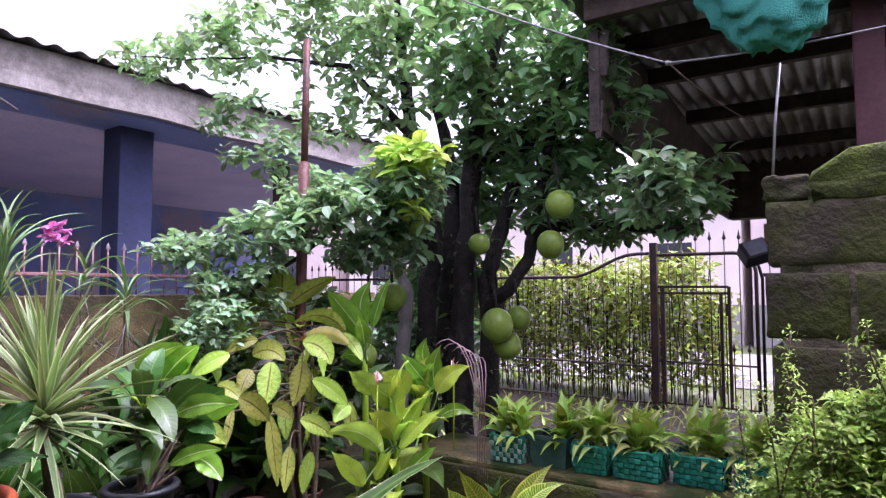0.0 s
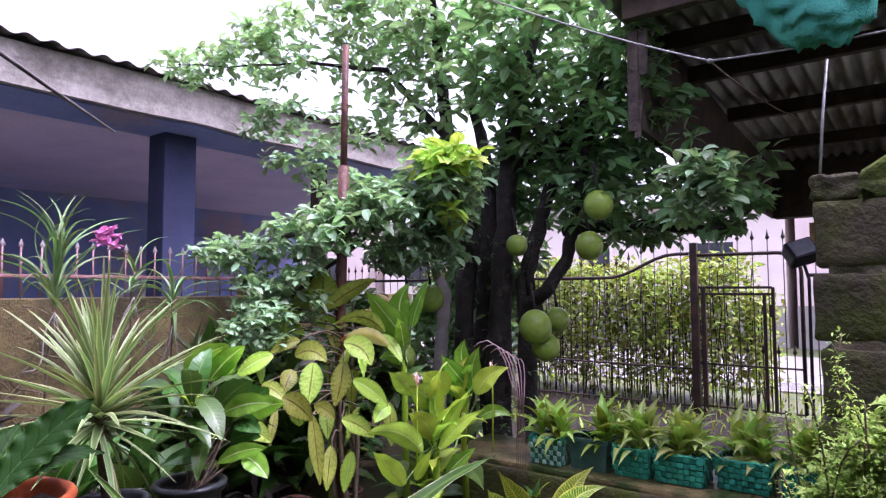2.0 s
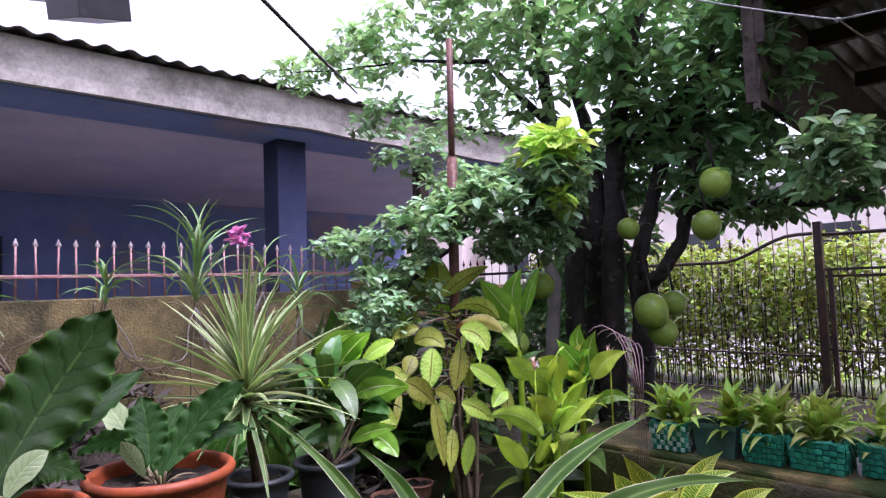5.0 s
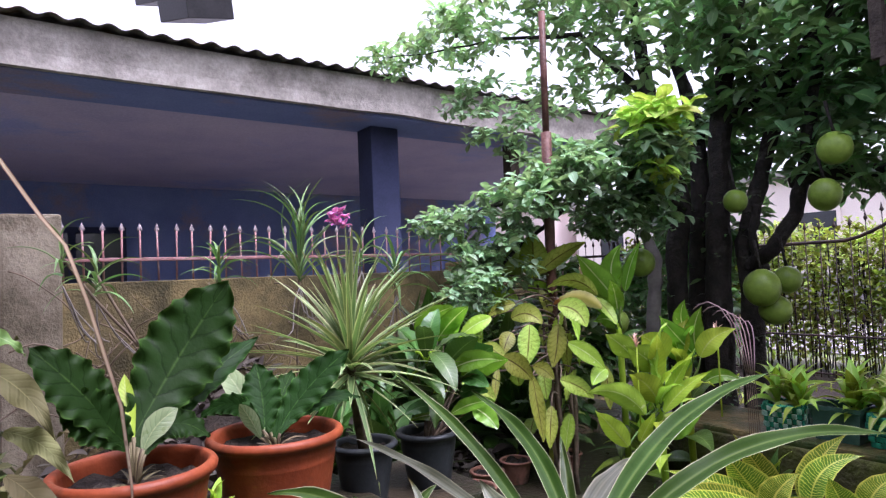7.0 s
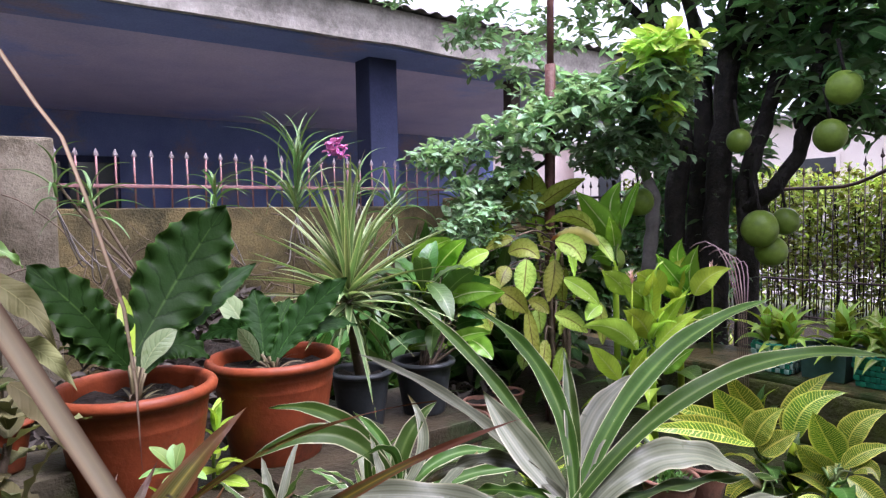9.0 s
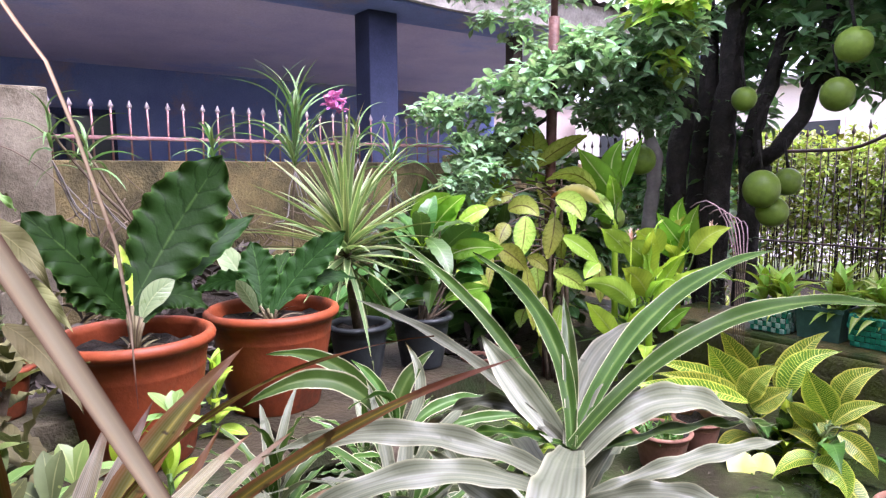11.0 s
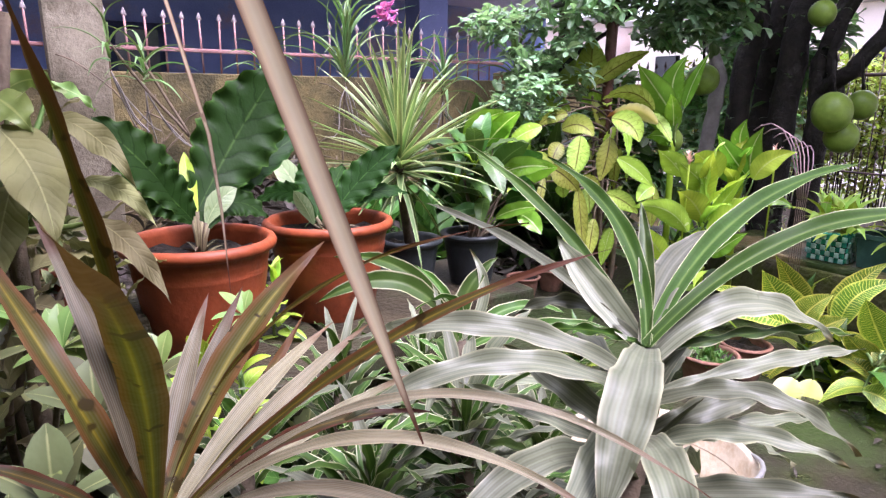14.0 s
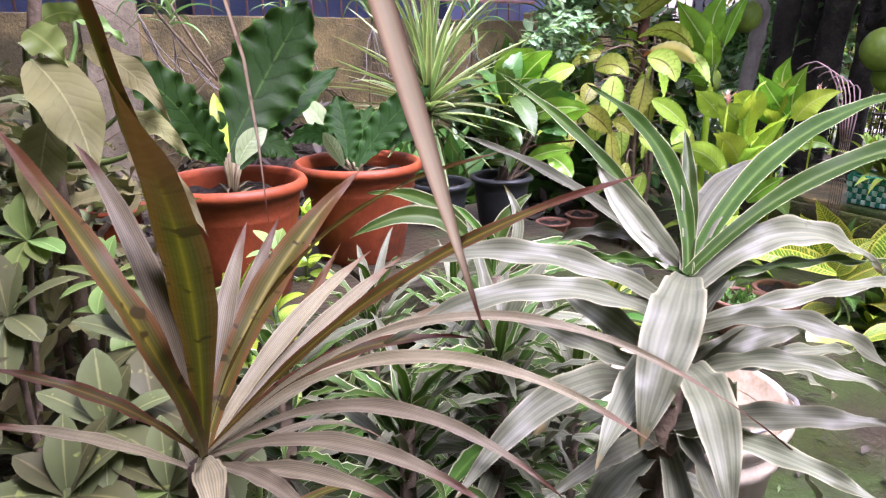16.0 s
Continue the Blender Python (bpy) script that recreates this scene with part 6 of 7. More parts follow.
# woven baskets along the ledge
def basket(c, ly, lx, h, mat, label, ang):
    p = thing("woven_basket", c, label, "basket", "baskets on the ledge")
    R = Matrix.Rotation(radians(ang), 3, "Z")
    C = Vector(c)
    NYS, NZ = 8, 5
    n = 0
    for side, (L0, D0) in enumerate(((ly, lx), (lx, ly), (ly, lx), (lx, ly))):
        ns = NYS if side % 2 == 0 else max(3, int(NYS * lx / ly))
        for i in range(ns):
            for j in range(NZ):
                t0, t1 = -0.5 + i / ns, -0.5 + (i + 1) / ns
                z0, z1 = h * j / NZ, h * (j + 1) / NZ
                k = 0.86 + 0.14 * (z0 + z1) / (2 * h)
                off = (0.003 if (i + j) % 2 else -0.001) + between(-0.001, 0.0015)
                g = boxes([(-0.003, t0 * L0 * 0.98, z0 + 0.001, 0.003, t1 * L0 * 0.98, z1 - 0.001)], 0.0022)
                Rs = Matrix.Rotation(radians(90 * side), 3, "Z")
                vv = []
                for q in g[0]:
                    q = Vector(q)
                    q.y *= k
                    q.x += D0 / 2 * k + off
                    vv.append(C + R @ (Rs @ q))
                mesh_ob("strap", vv, g[1], (M_MINT if (mat is M_MINT and (i + j) % 2) else (M_TEAL if mat is M_MINT else mat)), p)
    rim = []
    for i in range(41):
        a = 2 * math.pi * i / 40
        ca, sa = math.cos(a), math.sin(a)
        e = 0.35
        x = lx / 2 * abs(ca) ** e * (1 if ca > 0 else -1)
        y = ly / 2 * abs(sa) ** e * (1 if sa > 0 else -1)
        rim.append(C + R @ Vector((x, y, h + 0.004 * math.sin(i * 2.5))))
    mesh_ob("rim", *tube(rim, 0.0055, 6), mat if mat is not M_MINT else M_TEAL, p)
    for i in range(0, 40, 2):
        q, d = rim[i], (rim[i] - C).normalized()
        a = Vector((-d.y, d.x, 0)).normalized() * 0.009
        mesh_ob("strap_end", [q - a, q + a, q + a * between(-0.5, 0.5) + Vector((d.x * 0.006, d.y * 0.006, between(0.008, 0.016))), q + Vector((d.x * 0.004, d.y * 0.004, -0.006))], [[0, 1, 2], [1, 0, 3], [0, 2, 3], [2, 1, 3]], M_TEAL, p)
    v, f = boxes([(-lx * 0.405, -ly * 0.405, h * 0.05, lx * 0.405, ly * 0.405, h * 0.86)], 0.004, 3, 0.006)
    mesh_ob("soil", [C + R @ Vector(q) for q in v], f, M_SOIL, p, "dark wet soil")
    return p


SPOTS = ((2.50, 1.285, 0.14, 0.13, M_MINT), (2.52, 1.12, 0.155, 0.13, None), (2.53, 0.965, 0.135, 0.13, M_TEAL), (2.545, 0.80, 0.175, 0.14, M_TEAL), (2.59, 0.605, 0.175, 0.14, M_TEAL), (2.61, 0.415, 0.17, 0.14, M_TEAL))
for k, (x, y, ly, lx, mt) in enumerate(SPOTS):
    c = (x, y, 0.812)
    if mt is None:
        p = thing("planter_box", c, "dark green plastic planter box on the ledge", "planter")
        vs = []
        for z, s in ((0, 0.86), (0.1, 0.97), (0.102, 1.03), (0.116, 1.03), (0.116, 0.96), (0.09, 0.94)):
            vs += [(x + a * lx / 2 * s, y + b * ly / 2 * s, 0.812 + z) for a, b in ((-1, -1), (1, -1), (1, 1), (-1, 1))]
        fs = [[3, 2, 1, 0]] + [[i * 4 + q, i * 4 + (q + 1) % 4, i * 4 + 4 + (q + 1) % 4, i * 4 + 4 + q] for i in range(5) for q in range(4)]
        mesh_ob("body", vs, fs, M_GREENPOT, p, smooth=False)
        v, f = boxes([(x - lx * 0.42, y - ly * 0.42, 0.84, x + lx * 0.42, y + ly * 0.42, 0.905)], 0.004, 3, 0.006)
        mesh_ob("soil", v, f, M_SOIL, p)
    else:
        basket(c, ly, lx, 0.098, mt, "mint and white woven strap basket on the ledge" if mt is M_MINT else "teal green woven strap basket on the ledge", between(-4, 4))
    b = Vector((x, y, 0.895))
    pl = thing("aglaonema", b, "bright green young foliage plant in its basket" if k < 2 else "pale-centred silvery green aglaonema in its basket", "plant", "plants in the baskets")
    for i in range(4 if k > 1 else 3):
        q = b + Vector((between(-0.03, 0.03), between(-0.055, 0.055), 0))
        fan(pl, [L_SPRIG, L_LIME, L_SPRIG] if k < 2 else [L_AGLA, L_SPRIG, L_AGLA], q, 14, (68, -12), (0.1, 0.16), (0.034, 0.048), arch=(0.1, 0.28), jitter=35, h=(0.05, 0.0), shape="lance", seg=9, nu=2, fold=0.3)

# ---- calabash tree ----
TB = Vector((2.85, 1.72, FLOOR))
tree = thing("calabash_tree", TB, "dark many-stemmed calabash tree with glossy leaves", "tree")


def limb(name, pts, radii, mat=M_BARK, label="", n=14):
    P = [Vector(p) for p in pts]
    out, rr = [], []
    for i in range(len(P) - 1):
        for s in (0, 0.14, 0.28, 0.43, 0.57, 0.71, 0.86):
            q = P[i].lerp(P[i + 1], s)
            out.append(q + noise.noise_vector(q * 6) * 0.014)
            rr.append((radii[i] + (radii[i + 1] - radii[i]) * s) * (1 + 0.25 * noise.noise(q * 22)))
    out.append(P[-1])
    rr.append(radii[-1])
    v, f = tube(out, rr, n)
    v = [p + noise.noise_vector(Vector((p.x * 40, p.y * 40, p.z * 9))) * radii[0] * 0.16 for p in v]
    return mesh_ob(name, v, f, mat, tree, label)


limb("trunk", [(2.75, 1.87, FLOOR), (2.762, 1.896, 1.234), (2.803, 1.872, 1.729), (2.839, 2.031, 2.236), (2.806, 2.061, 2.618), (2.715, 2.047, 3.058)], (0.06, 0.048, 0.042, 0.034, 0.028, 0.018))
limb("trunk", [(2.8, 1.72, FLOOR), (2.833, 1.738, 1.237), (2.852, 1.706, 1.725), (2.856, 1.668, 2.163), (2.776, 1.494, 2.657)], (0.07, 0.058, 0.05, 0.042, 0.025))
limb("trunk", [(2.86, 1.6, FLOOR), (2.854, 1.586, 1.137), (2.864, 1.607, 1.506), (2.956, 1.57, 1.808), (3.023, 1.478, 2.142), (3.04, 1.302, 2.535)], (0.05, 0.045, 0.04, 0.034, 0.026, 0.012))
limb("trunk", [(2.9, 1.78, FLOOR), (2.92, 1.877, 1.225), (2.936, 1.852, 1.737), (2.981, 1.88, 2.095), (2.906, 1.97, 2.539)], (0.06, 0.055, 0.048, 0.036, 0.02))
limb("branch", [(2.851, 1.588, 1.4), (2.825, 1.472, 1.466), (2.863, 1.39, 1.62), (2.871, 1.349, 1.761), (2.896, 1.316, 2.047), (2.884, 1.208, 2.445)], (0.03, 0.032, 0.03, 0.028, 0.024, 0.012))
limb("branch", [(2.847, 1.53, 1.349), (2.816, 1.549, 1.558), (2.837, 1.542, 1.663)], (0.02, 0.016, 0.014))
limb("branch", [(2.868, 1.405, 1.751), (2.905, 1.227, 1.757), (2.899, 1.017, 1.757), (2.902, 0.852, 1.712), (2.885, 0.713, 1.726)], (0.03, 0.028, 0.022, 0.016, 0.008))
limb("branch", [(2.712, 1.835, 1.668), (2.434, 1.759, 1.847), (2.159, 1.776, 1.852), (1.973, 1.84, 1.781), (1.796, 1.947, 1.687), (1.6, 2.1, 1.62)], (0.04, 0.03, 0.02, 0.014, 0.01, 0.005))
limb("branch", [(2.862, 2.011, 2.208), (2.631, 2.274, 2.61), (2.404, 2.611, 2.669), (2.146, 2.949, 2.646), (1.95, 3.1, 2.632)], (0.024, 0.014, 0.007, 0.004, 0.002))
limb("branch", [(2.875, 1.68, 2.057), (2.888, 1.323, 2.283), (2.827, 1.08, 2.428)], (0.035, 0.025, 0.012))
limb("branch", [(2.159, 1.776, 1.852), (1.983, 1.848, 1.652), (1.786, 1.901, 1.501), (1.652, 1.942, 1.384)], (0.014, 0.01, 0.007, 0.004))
limb("sucker_stem", [(2.68, 1.98, FLOOR), (2.626, 1.929, 1.137), (2.657, 1.92, 1.453), (2.635, 1.978, 1.588)], (0.035, 0.034, 0.03, 0.02), M_GREYSTEM, "pale grey smooth side stem")


def fruit(c, r, k):
    c = Vector(c)
    f_ob = thing("calabash_fruit", c, "round glossy green calabash fruit hanging on the tree", "fruit", "calabash fruits")
    bm = bmesh.new()
    bmesh.ops.create_icosphere(bm, subdivisions=4, radius=r)
    for p in bm.verts:
        p.co *= 1 + 0.02 * noise.noise(p.co * 6 + Vector((k, 0, 0)))
        p.co.z *= 1.03 + 0.05 * math.sin(k)
    bm.verts.index_update()
    mesh_ob("rind", [c + p.co for p in bm.verts], [[q.index for q in fc.verts] for fc in bm.faces], M_FRUIT, f_ob)
    bm.free()
    mesh_ob("stalk", *tube([c + Vector((0, 0, r * 0.98)), c + Vector((0.005, 0.01, r + 0.04)), c + Vector((0.02, 0.03, r + 0.12))], [0.007, 0.005, 0.007], 6), M_BARK, f_ob)
    mesh_ob("blossom_end", *lathe(c - Vector((0, 0, r * 1.04)), ((0.001, 0.0), (0.006, 0.001), (0.009, 0.006)), 8), M_BARK, f_ob)


for k, (c, r) in enumerate((((2.649, 1.14, 1.819), 0.059), ((2.63, 1.175, 1.655), 0.056), ((2.638, 1.429, 1.32), 0.069), ((2.772, 1.395, 1.347), 0.053), ((2.706, 1.417, 1.23), 0.061),
                            ((2.494, 1.886, 1.44), 0.065), ((2.625, 1.508, 1.671), 0.047), ((2.311, 1.608, 1.742), 0.046), ((1.83, 1.995, 1.456), 0.062), ((2.216, 1.806, 1.207), 0.05), ((2.392, 1.928, 1.369), 0.045), ((2.533, 1.693, 1.916), 0.045))):
    fruit(c, r, k)


def clump(center, radii, n_whorls, size, seed, per=(5, 9), droop=12, seg=4):
    """Whorls of small leaves scattered unevenly through an ellipsoid, each on a short twig."""
    r = random.Random(seed)
    out = []
    c = Vector(center)
    for _ in range(n_whorls):
        while True:
            d = Vector((r.uniform(-1, 1), r.uniform(-1, 1), r.uniform(-1, 1)))
            if d.length < 1 and noise.noise(Vector((d.x * 2.2 + seed, d.y * 2.2, d.z * 2.2))) > -0.18 + 0.35 * (d.length - 0.4):
                break
        q = c + Vector((d.x * radii[0], d.y * radii[1], d.z * radii[2]))
        a0 = r.uniform(0, 360)
        n = r.randint(*per)
        lean = r.uniform(-25, 35)
        for i in range(n):
            ln = size * r.uniform(0.6, 1.2)
            out.append(leaf_geo(q + Vector((r.uniform(-1, 1), r.uniform(-1, 1), r.uniform(-0.6, 0.6))) * size * 0.35, a0 + 360 * i / n + r.uniform(-25, 25), r.uniform(-35, 40) - droop + lean * math.cos(radians(360 * i / n)), ln, ln * r.uniform(0.4, 0.52),
                                arch=r.uniform(0.02, 0.15), shape="obovate", fold=0.3, seg=seg, nu=1, roll=r.uniform(-40, 40)))
    return out


CROWN = (
    ((2.801, 1.449, 2.655), (0.55, 0.62, 0.5), 310, 0.083),
    ((2.882, 1.32, 2.307), (0.4, 0.5, 0.35), 240, 0.087),
    ((2.757, 1.571, 3.271), (0.8, 0.9, 0.5), 75, 0.087),
    ((2.643, 2.209, 2.836), (0.35, 0.6, 0.34), 185, 0.073),
    ((2.426, 2.167, 3.309), (0.5, 0.9, 0.4), 50, 0.078),
    ((2.314, 2.722, 2.739), (0.25, 0.5, 0.2), 110, 0.069),
    ((2.042, 3.079, 2.661), (0.15, 0.36, 0.1), 46, 0.063),
    ((2.716, 2.27, 2.423), (0.3, 0.55, 0.25), 87, 0.073),
    ((2.927, 1.024, 1.92), (0.25, 0.5, 0.25), 126, 0.083),
    ((3.165, 1.549, 2.117), (0.35, 0.5, 0.2), 165, 0.087),
    ((3.166, 1.165, 1.761), (0.2, 0.36, 0.09), 48, 0.078),
    ((2.97, 0.753, 1.806), (0.15, 0.15, 0.12), 28, 0.083),
)
# outer clumps that take the leaf paled for haze
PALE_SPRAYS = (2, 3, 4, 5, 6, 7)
for name, mat, lab, pick in (("crown", L_TREE, "dense dark green glossy foliage", False), ("outer_crown", L_TREEPALE, "foliage thinning against the sky, haze in its pale green", True)):
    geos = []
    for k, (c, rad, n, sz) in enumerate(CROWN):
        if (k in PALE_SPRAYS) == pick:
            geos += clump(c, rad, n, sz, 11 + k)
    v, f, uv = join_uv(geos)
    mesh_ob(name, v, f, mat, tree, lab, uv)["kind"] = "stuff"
geos = []
for k, (c, rad, n, sz) in enumerate((((2.241, 1.669, 1.887), (0.2, 0.24, 0.11), 60, 0.065), ((2.018, 1.795, 1.782), (0.2, 0.28, 0.1), 80, 0.055), ((1.812, 1.935, 1.667), (0.2, 0.28, 0.1), 75, 0.048),
                                     ((1.616, 2.089, 1.621), (0.12, 0.16, 0.06), 28, 0.045), ((1.727, 1.95, 1.481), (0.12, 0.18, 0.14), 60, 0.045), ((2.288, 1.888, 1.672), (0.15, 0.22, 0.12), 55, 0.05),
                                     ((2.096, 2.279, 2.074), (0.15, 0.2, 0.12), 30, 0.055), ((2.181, 2.543, 2.285), (0.15, 0.25, 0.12), 30, 0.06), ((2.326, 1.629, 1.853), (0.12, 0.14, 0.1), 30, 0.07), ((2.276, 1.727, 1.743), (0.12, 0.16, 0.1), 34, 0.065), ((2.181, 1.795, 1.635), (0.1, 0.14, 0.09), 26, 0.06),
                                     ((2.39, 1.709, 1.655), (0.1, 0.12, 0.1), 24, 0.065), ((2.299, 1.707, 1.988), (0.1, 0.12, 0.08), 20, 0.065), ((1.909, 1.801, 1.754), (0.12, 0.16, 0.07), 30, 0.06), ((1.753, 1.851, 1.69), (0.12, 0.16, 0.07), 28, 0.055),
                                     ((1.563, 1.881, 1.334), (0.1, 0.14, 0.1), 60, 0.036), ((1.652, 1.944, 1.442), (0.1, 0.16, 0.12), 60, 0.042), ((1.529, 2.088, 1.597), (0.08, 0.12, 0.06), 24, 0.042), ((2.068, 1.937, 1.889), (0.12, 0.2, 0.06), 30, 0.055))):
    geos += clump(c, rad, n, sz, 41 + k, (6, 10))
v, f, uv = join_uv(geos)
mesh_ob("side_branch_foliage", v, f, L_TREEFINE, tree, "lighter green small-leaved side branch", uv)["kind"] = "stuff"
geos = clump((2.161, 1.53, 1.965), (0.09, 0.13, 0.045), 19, 0.1, 61, (8, 11), 0) + clump((2.193, 1.535, 1.803), (0.05, 0.05, 0.04), 3, 0.07, 62, (7, 9), 20)
v, f, uv = join_uv(geos)
mesh_ob("young_sprig", v, f, L_SPRIG, tree, "yellow-green young leaf sprig", uv)["kind"] = "stuff"
geos = clump((2.412, 0.688, 1.82), (0.06, 0.1, 0.14), 42, 0.065, 71, (6, 9), 15)
v, f, uv = join_uv(geos)
mesh_ob("hanging_foliage", v, f, L_TREEFINE, tree, "hanging cluster of larger bright leaves", uv)["kind"] = "stuff"

back = thing("dark_shrub", (3.35, 2.1, FLOOR), "dense dark shrub in the shade behind the tree", "shrub")
geos = clump((3.2, 2.3, 1.1), (0.2, 0.42, 0.5), 200, 0.09, 91) + clump((3.0, 1.95, 1.35), (0.12, 0.28, 0.5), 150, 0.08, 93) + clump((3.15, 2.05, 1.8), (0.15, 0.42, 0.42), 210, 0.085, 94)
v, f, uv = join_uv(geos)
mesh_ob("foliage", v, f, L_TREE, back, "", uv)["kind"] = "stuff"
mesh_ob("stem", *tube([(3.35, 2.1, FLOOR), (3.35, 2.1, 1.4)], 0.02, 6), M_BARK, back)

under = thing("dark_shrub", (2.25, 2.6, FLOOR), "dense dark green undergrowth between wall and tree", "shrub")
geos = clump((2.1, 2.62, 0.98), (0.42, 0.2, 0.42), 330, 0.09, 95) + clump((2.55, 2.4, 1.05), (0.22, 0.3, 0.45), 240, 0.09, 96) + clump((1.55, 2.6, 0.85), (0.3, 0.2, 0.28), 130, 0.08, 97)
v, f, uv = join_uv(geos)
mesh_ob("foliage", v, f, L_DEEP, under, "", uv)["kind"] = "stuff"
for k in range(6):
    mesh_ob("stem", *tube(curve_pts((2.25 + 0.05 * k, 2.6, FLOOR), (1.6 + 0.2 * k, 2.6 + between(-0.1, 0.1), between(1.0, 1.3)), 0.0, 6, 0.04, k), 0.008, 6), M_BARK, under)

# small ferns and creepers on the trunks
geos = []
for i in range(420):
    q = Vector((between(2.66, 2.9), between(1.5, 1.95), between(0.8, 1.75)))
    if noise.noise(q * 5) < 0.05:
        continue
    geos.append(leaf_geo(q, between(150, 300), between(-60, 30), between(0.02, 0.05), between(0.01, 0.02), arch=0.15, shape="oval", seg=3, nu=1))
v, f, uv = join_uv(geos)
mesh_ob("creeper", v, f, L_DEEP, tree, "small creeping leaves on the trunks", uv)["kind"] = "stuff"

# ---- orchids and dry vines on the wall ----
def vanda(c, n, size, label, az=(0, 360), el=(80, 5), stem_to=None):
    c = Vector(c)
    p = thing("orchid", c, label, "orchid")
    low = Vector(stem_to) if stem_to else c + Vector((0, 0.02, -0.35))
    mesh_ob("stem", *tube(curve_pts(low, c + Vector((0, 0, 0.05)), 0.0, 6, 0.02, c.x), 0.005, 6), M_TWIG, p)
    fan(p, [L_ORCHID], c, n, el, (size * 0.7, size * 1.1), (0.014, 0.021), az=az, h=(0.06, -0.03), arch=(0.14, 0.32), shape="sword", seg=14, nu=2, fold=0.6)
    for i in range(4):
        a = between(0, 6.28)
        mesh_ob("root", *tube(curve_pts(c + Vector((0, 0, -0.05)), c + Vector((0.15 * math.cos(a), 0.08 * math.sin(a), -0.25)), 0.05, 6, 0.05, i), 0.0025, 5), M_GREYSTEM, p)
    return p


O1 = (1.24, 2.653, 1.45)
orchid = vanda(O1, 30, 0.4, "strap-leaved orchid in magenta flower by the wall", el=(72, 2), stem_to=(O1[0], O1[1] + 0.1, FLOOR))
FC = Vector((1.346, 2.482, 1.665))
mesh_ob("flower_stem", *tube(curve_pts(Vector(O1), FC, -0.04, 8), 0.003, 5), L_ORCHID, orchid)
for i in range(16):
    b = FC + Vector((between(-0.035, 0.035), between(-0.03, 0.03), between(-0.035, 0.035)))
    fl = mesh_ob("flower", *lathe(b, ((0.001, -0.004), (0.004, 0), (0.001, 0.005)), 6), L_PETAL, orchid, "magenta orchid blossom")
    for j in range(5):
        leaf(fl, L_PETAL, b, 72 * j + between(-15, 15), between(-30, 60), between(0.026, 0.038), 0.02, "petal", shape="oval", seg=4, nu=1)
vanda((0.962, 2.838, 1.455), 16, 0.2, "small strap-leaved orchid on the wall top", el=(42, -10))
vanda((0.482, 2.631, 1.427), 13, 0.2, "sprawling strap-leaved orchid on a long stem", el=(38, -25), stem_to=(0.599, 2.556, 1.226))
vanda((0.382, 2.641, 1.489), 9, 0.17, "small strap-leaved orchid beside the pillar", el=(60, -20), stem_to=(0.599, 2.556, 1.222))
vanda((1.587, 2.453, 1.4), 18, 0.26, "strap-leaved orchid tangled by the wall", el=(40, -35))
vanda((1.766, 2.208, 1.459), 20, 0.26, "strap-leaved orchid in the shade of the branch", el=(75, -10))
vanda((1.489, 2.566, 1.504), 10, 0.2, "strap-leaved orchid with yellowing roots", el=(35, -35))
vines = thing("dry_vines", (0.9, 2.95, FLOOR), "tangle of dry brown vines against the wall", "vine", kind="stuff")
for i in range(120):
    x = between(0.42, 1.3) if i % 3 else between(1.2, 2.2)
    a = Vector((x, 2.985 - between(0, 0.1), between(0.75, 1.3)))
    b = a + Vector((between(-0.3, 0.3), between(-0.06, 0.01), between(-0.25, 0.3)))
    b.z = min(b.z, 1.5)
    mesh_ob("vine", *tube(curve_pts(a, b, between(-0.05, 0.05), 8, 0.06, i), between(0.0015, 0.004), 5), M_TWIG, vines)
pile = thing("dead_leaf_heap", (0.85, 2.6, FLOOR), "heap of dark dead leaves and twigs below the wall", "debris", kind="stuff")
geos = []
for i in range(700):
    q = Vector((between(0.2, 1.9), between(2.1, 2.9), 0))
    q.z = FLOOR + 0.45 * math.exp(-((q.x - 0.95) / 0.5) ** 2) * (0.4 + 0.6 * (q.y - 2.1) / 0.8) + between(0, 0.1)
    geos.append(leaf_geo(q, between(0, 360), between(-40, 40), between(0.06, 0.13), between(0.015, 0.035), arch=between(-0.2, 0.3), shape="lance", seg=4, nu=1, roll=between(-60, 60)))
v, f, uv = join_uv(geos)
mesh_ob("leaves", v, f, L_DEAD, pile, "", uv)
vs, fs, uvs = [], [], []
for i in range(31):
    for j in range(16):
        x, y = 0.1 + 1.9 * i / 30, 2.05 + 0.94 * j / 15
        vs.append((x, y, FLOOR - 0.01 + 0.42 * math.exp(-((x - 0.95) / 0.5) ** 2) * (0.3 + 0.7 * j / 15) * min(1, j / 3) + 0.03 * noise.noise(Vector((x * 12, y * 12, 0)))))
for i in range(30):
    for j in range(15):
        a = i * 16 + j
        fs.append([a, a + 16, a + 17, a + 1])
mesh_ob("earth", vs, fs, M_SOIL, pile)

# low green filler plants between the pots, each a clump of its own
def clump_plant(name, c, n, size, mats, label, cat="plant", el=(75, -10), shape="lance", wd=0.35, az=(0, 360)):
    c = Vector(c)
    p = thing(name, c, label, cat)
    mesh_ob("stem", *tube([c, c + Vector((0, 0, size * 0.5))], 0.005, 6), L_LIME, p)
    fan(p, mats, c, n, el, (size * 0.7, size * 1.1), (size * wd * 0.8, size * wd), az=az, h=(size * 0.5, 0.02), arch=(0.08, 0.22), shape=shape, seg=9, nu=2, fold=0.25, jitter=30)


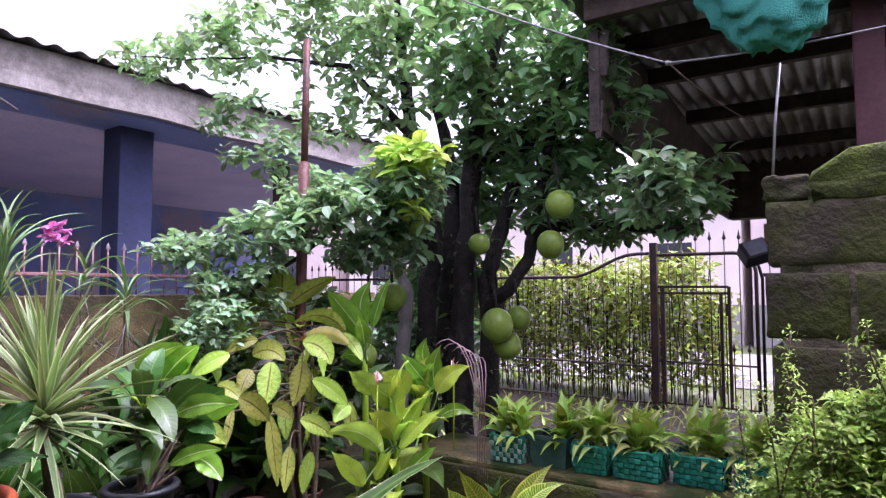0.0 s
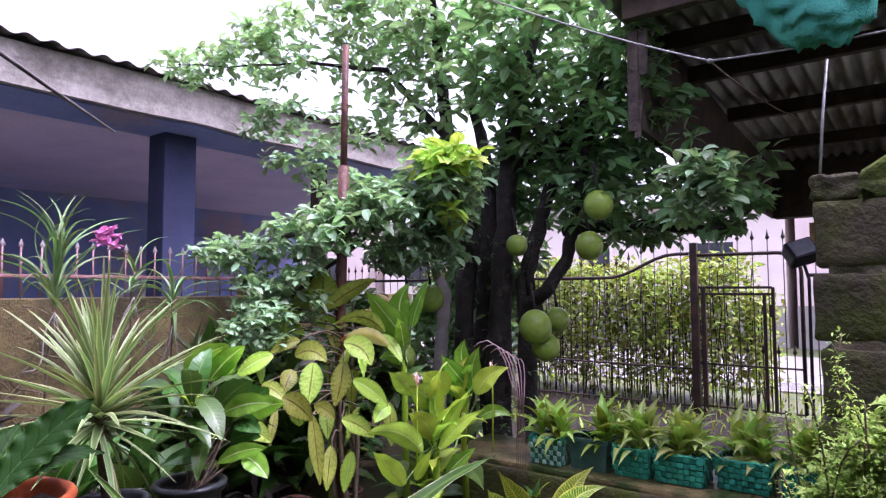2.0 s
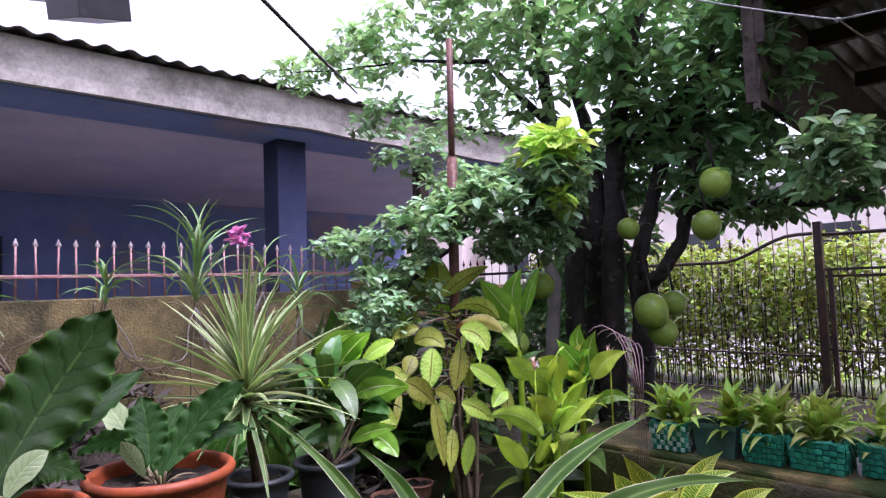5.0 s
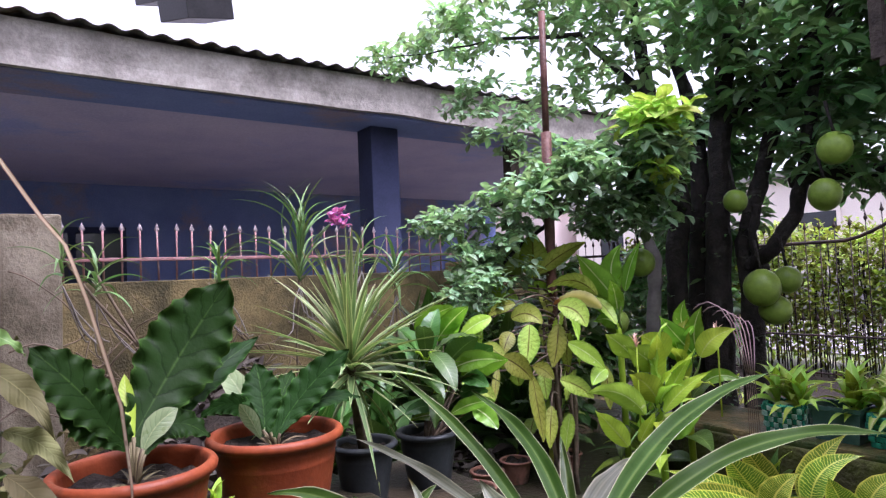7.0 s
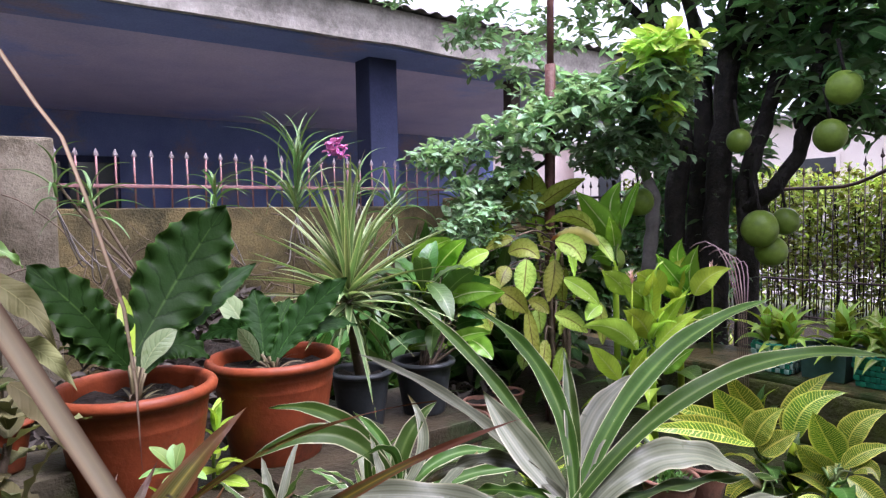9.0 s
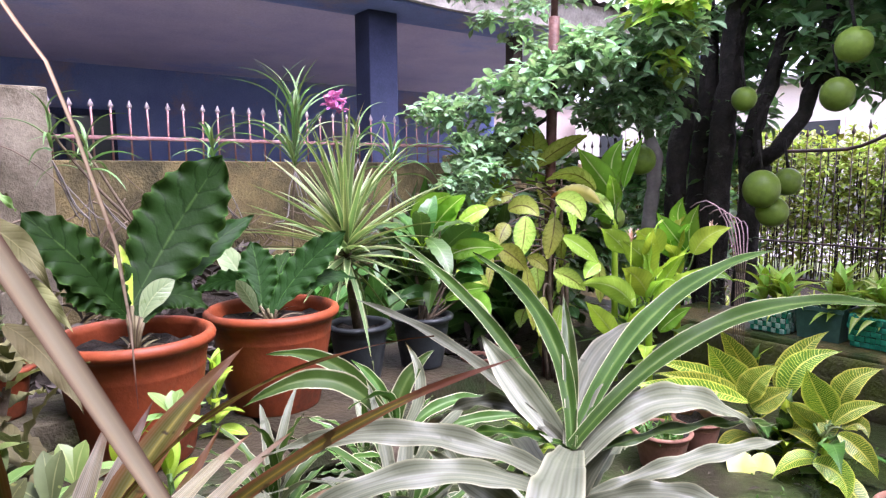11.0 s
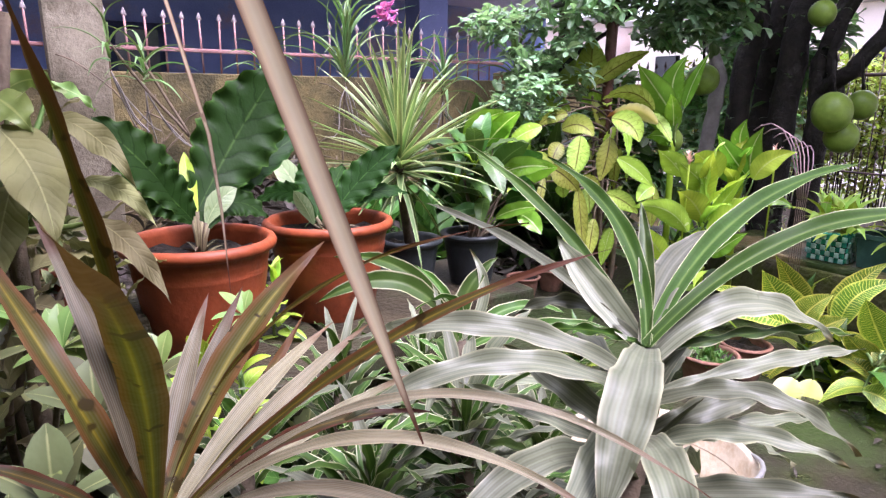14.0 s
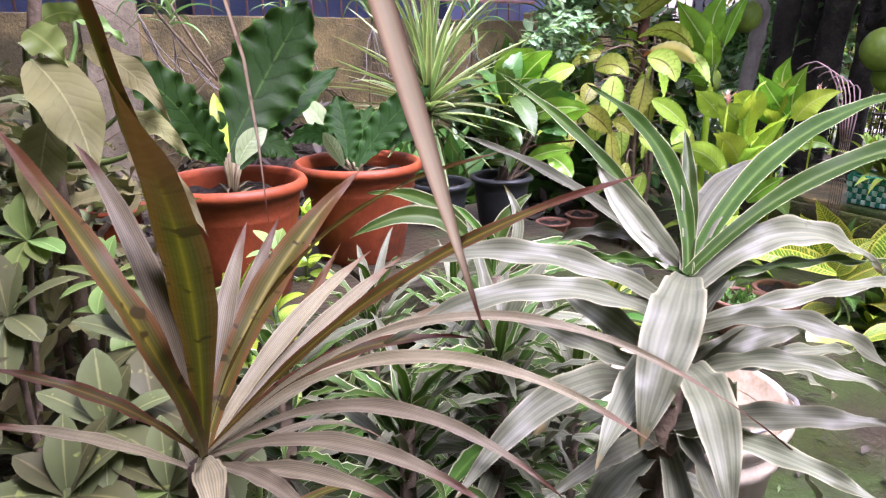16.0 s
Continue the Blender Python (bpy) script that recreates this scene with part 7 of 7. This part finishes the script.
clump_plant("low_plant", (0.56, 1.62, FLOOR), 26, 0.2, [L_LIME, L_DEEP, L_SCHEFGREEN], "bright green low plant between the orange pots", el=(80, 30))
clump_plant("low_plant", (0.55, 1.45, FLOOR), 16, 0.16, [L_LIME, L_DEEP], "bright green low plant between the orange pots", el=(85, 40))
# next four plants: shade below the wall put into deep green leaves
clump_plant("low_plant", (1.35, 2.2, FLOOR), 24, 0.34, [L_DEEP], "dark green broad-leaved plant below the wall", el=(85, 10))
clump_plant("low_plant", (1.15, 2.3, FLOOR), 26, 0.38, [L_DEEP], "green broad-leaved plant behind the sword plant", el=(85, 0))
clump_plant("low_plant", (1.75, 2.45, FLOOR), 32, 0.5, [L_DEEP], "tall dark green plant below the wall", el=(85, 10))
clump_plant("low_plant", (2.1, 2.3, FLOOR), 32, 0.45, [L_DEEP], "dark green plant behind the pipe", el=(85, 10))
clump_plant("low_plant", (1.7, 1.25, FLOOR), 18, 0.12, [L_DEEP, L_LIME], "small green plant on the wet floor", el=(70, 0))
clump_plant("low_plant", (2.3, 1.25, FLOOR), 18, 0.14, [L_DEEP, L_LIME], "small green plant under the ledge", el=(70, 0))
clump_plant("low_plant", (2.3, 1.75, FLOOR), 26, 0.24, [L_DEEP, L_DIEFF], "dark green plant at the foot of the tree", el=(80, 0))
clump_plant("low_plant", (0.15, 1.7, FLOOR), 24, 0.25, [L_DEEP, L_GREY], "dark green plant behind the orange pots", el=(80, 0))
clump_plant("low_plant", (-0.1, 1.5, FLOOR), 24, 0.3, [L_SCHEF, L_GREY], "grey-green plant beside the orange pots", el=(85, 10))
clump_plant("low_plant", (0.82, 1.3, FLOOR), 26, 0.17, [L_DEEP, L_DRACEDGE, L_SCHEFGREEN], "dark green low plant before the orange pots", el=(75, 0))
clump_plant("low_plant", (0.5, 1.18, FLOOR), 26, 0.2, [L_SCHEF, L_DEEP], "green low plant before the orange pots", el=(75, 0))
clump_plant("low_plant", (1.3, 1.3, FLOOR), 20, 0.15, [L_DEEP, L_ZEBRA], "low green plant on the wet slab", el=(75, 0))
clump_plant("low_plant", (1.9, 0.95, FLOOR), 14, 0.13, [L_DEEP, L_LIME], "small green plant beside the ledge", el=(70, 0))
clump_plant("low_plant", (1.45, 0.32, FLOOR), 22, 0.2, [L_ZEBRA, L_LIME], "yellow-green plant beside the puddle", el=(75, 0))

# feathery bush before the block wall
bush = thing("feathery_bush", (2.02, 0.1, FLOOR), "feathery fine-leaved light green bush by the wall", "bush")
geos, stems = [], []
for i in range(130):
    b = Vector((between(1.85, 2.12), between(-0.75, 0.36), FLOOR + between(0, 0.25)))
    hmax = 0.7 - 0.55 * max(0, b.y) + 0.1 * math.sin(b.y * 9)
    tpt = b + Vector((between(-0.16, 0.06), between(-0.12, 0.12), between(0.25, 1.0) * hmax))
    if tpt.y > 0.42:
        tpt.y = 0.42
    pts = curve_pts(b, tpt, -0.03, 8, 0.05, i)
    stems.append(tube(pts, 0.0022, 4))
    for j in range(70):
        s = 0.12 + 0.88 * j / 69
        k = min(7, int(s * 8))
        q = pts[k].lerp(pts[k + 1], s * 8 - k)
        a = between(0, 360)
        for m in range(3):
            ln = between(0.009, 0.018)
            geos.append(leaf_geo(q + Vector((math.cos(a) * 0.012 * m, math.sin(a) * 0.012 * m, between(-0.006, 0.01))), a + between(-60, 60), between(-20, 60), ln, ln * 0.42, shape="oval", seg=2, nu=1, arch=0.1))
for k, (c, rad, n) in enumerate((((2.0, -0.05, 0.95), (0.13, 0.42, 0.33), 800), ((1.95, 0.2, 0.85), (0.12, 0.2, 0.24), 420), ((2.0, -0.3, 1.1), (0.13, 0.3, 0.32), 620), ((1.98, 0.02, 1.2), (0.06, 0.1, 0.2), 170), ((1.95, 0.17, 1.06), (0.06, 0.09, 0.14), 120), ((1.96, 0.28, 0.95), (0.05, 0.06, 0.12), 70))):
    geos += clump(c, rad, int(n * 3.0), 0.026, 101 + k, (6, 9), 0, 2)
v, f, uv = join_uv(geos)
mesh_ob("foliage", v, f, L_BUSH, bush, "fine feathery light green foliage", uv)["kind"] = "stuff"
mesh_ob("branching", *join(*stems), M_TWIG, bush)["kind"] = "stuff"

# hedge behind the street fence and weeds at its foot
hedge = thing("hedge", (7.6, 2.7, STREET), "loose sunlit yellow-green hedge behind the fence", "hedge", kind="stuff")
geos, stems = [], []
r = random.Random(5)
for i in range(120):
    y = 1.45 + 4.4 * (i % 60) / 59 + r.uniform(-0.04, 0.04)
    x = (7.5 if i < 60 else 7.95) + r.uniform(-0.15, 0.2)
    top_z = 1.62 + r.uniform(-0.12, 0.12) - (0.35 if y < 1.65 else 0)
    stems.append(tube(curve_pts((x, y, STREET), (x + r.uniform(-0.1, 0.1), y + r.uniform(-0.1, 0.1), top_z), 0, 6, 0.05, i), 0.007, 5))
    for j in range(150):
        s = r.random() ** 0.8
        q = Vector((x + r.uniform(-0.2, 0.2), y + r.uniform(-0.14, 0.14), STREET + 0.15 + (top_z - STREET) * s))
        ln = r.uniform(0.055, 0.1)
        geos.append(leaf_geo(q, r.uniform(0, 360), r.uniform(-40, 50), ln, ln * 0.5, shape="oval", seg=3, nu=1, arch=0.08, roll=r.uniform(-50, 50)))
v, f, uv = join_uv(geos)
mesh_ob("foliage", v, f, L_HEDGE, hedge, "", uv)
mesh_ob("stems", *join(*stems), M_BARK, hedge)
weeds = thing("weeds", (6.0, 1.8, STREET), "low green weeds along the fence foot", "weeds", kind="stuff")
geos = []
for i in range(1500):
    x, y = between(4.5, 9.0), between(-1.0, 6.0)
    geos.append(leaf_geo((x, y, STREET), between(0, 360), between(30, 85), between(0.05, 0.16), between(0.015, 0.04), shape="lance", seg=3, nu=1, arch=0.1))
v, f, uv = join_uv(geos)
mesh_ob("blades", v, f, L_HEDGE, weeds, "", uv)

# fallen leaves and bits on the wet floor
litter = thing("leaf_litter", (1.5, 1.0, FLOOR), "scattered fallen leaves and scraps on the wet floor", "litter", kind="stuff")
geos = []
for i in range(420):
    x, y = between(0.2, 2.4), between(0.3, 2.4)
    geos.append(leaf_geo((x, y, FLOOR + 0.013), between(0, 360), between(-4, 14), between(0.012, 0.05), between(0.006, 0.02), arch=0.1, shape="lance", seg=3, nu=1))
v, f, uv = join_uv(geos)
mesh_ob("scraps", v, f, L_DEAD, litter, "", uv)
geos = []
for i in range(1800):
    x, y = between(0.6, 2.4), between(0.1, 2.2)
    if noise.noise(Vector((x * 4, y * 4, 0))) < 0.12:
        continue
    geos.append(leaf_geo((x, y, FLOOR + 0.006), between(0, 360), between(20, 80), between(0.008, 0.018), between(0.004, 0.007), arch=0.1, shape="lance", seg=2, nu=1))
v, f, uv = join_uv(geos)
mesh_ob("moss", v, f, L_FERN, litter, "", uv)

# leafy shrub at the left of the orange pots
side = thing("leafy_shrub", (-0.05, 1.5, FLOOR), "small-leaved green shrub beside the orange pots", "shrub")
for i in range(5):
    mesh_ob("stem", *tube(curve_pts((-0.05, 1.5, FLOOR), (-0.15 + 0.09 * i, 1.45 + between(-0.1, 0.1), between(1.0, 1.3)), 0, 6, 0.05, i), 0.006, 6), M_TWIG, side)
geos = clump((-0.02, 1.45, 1.12), (0.22, 0.18, 0.22), 150, 0.05, 131, (5, 8), 10) + clump((0.1, 1.2, 0.95), (0.15, 0.12, 0.15), 60, 0.05, 132, (5, 8), 10)
v, f, uv = join_uv(geos)
mesh_ob("foliage", v, f, L_SCHEF, side, "", uv)["kind"] = "stuff"
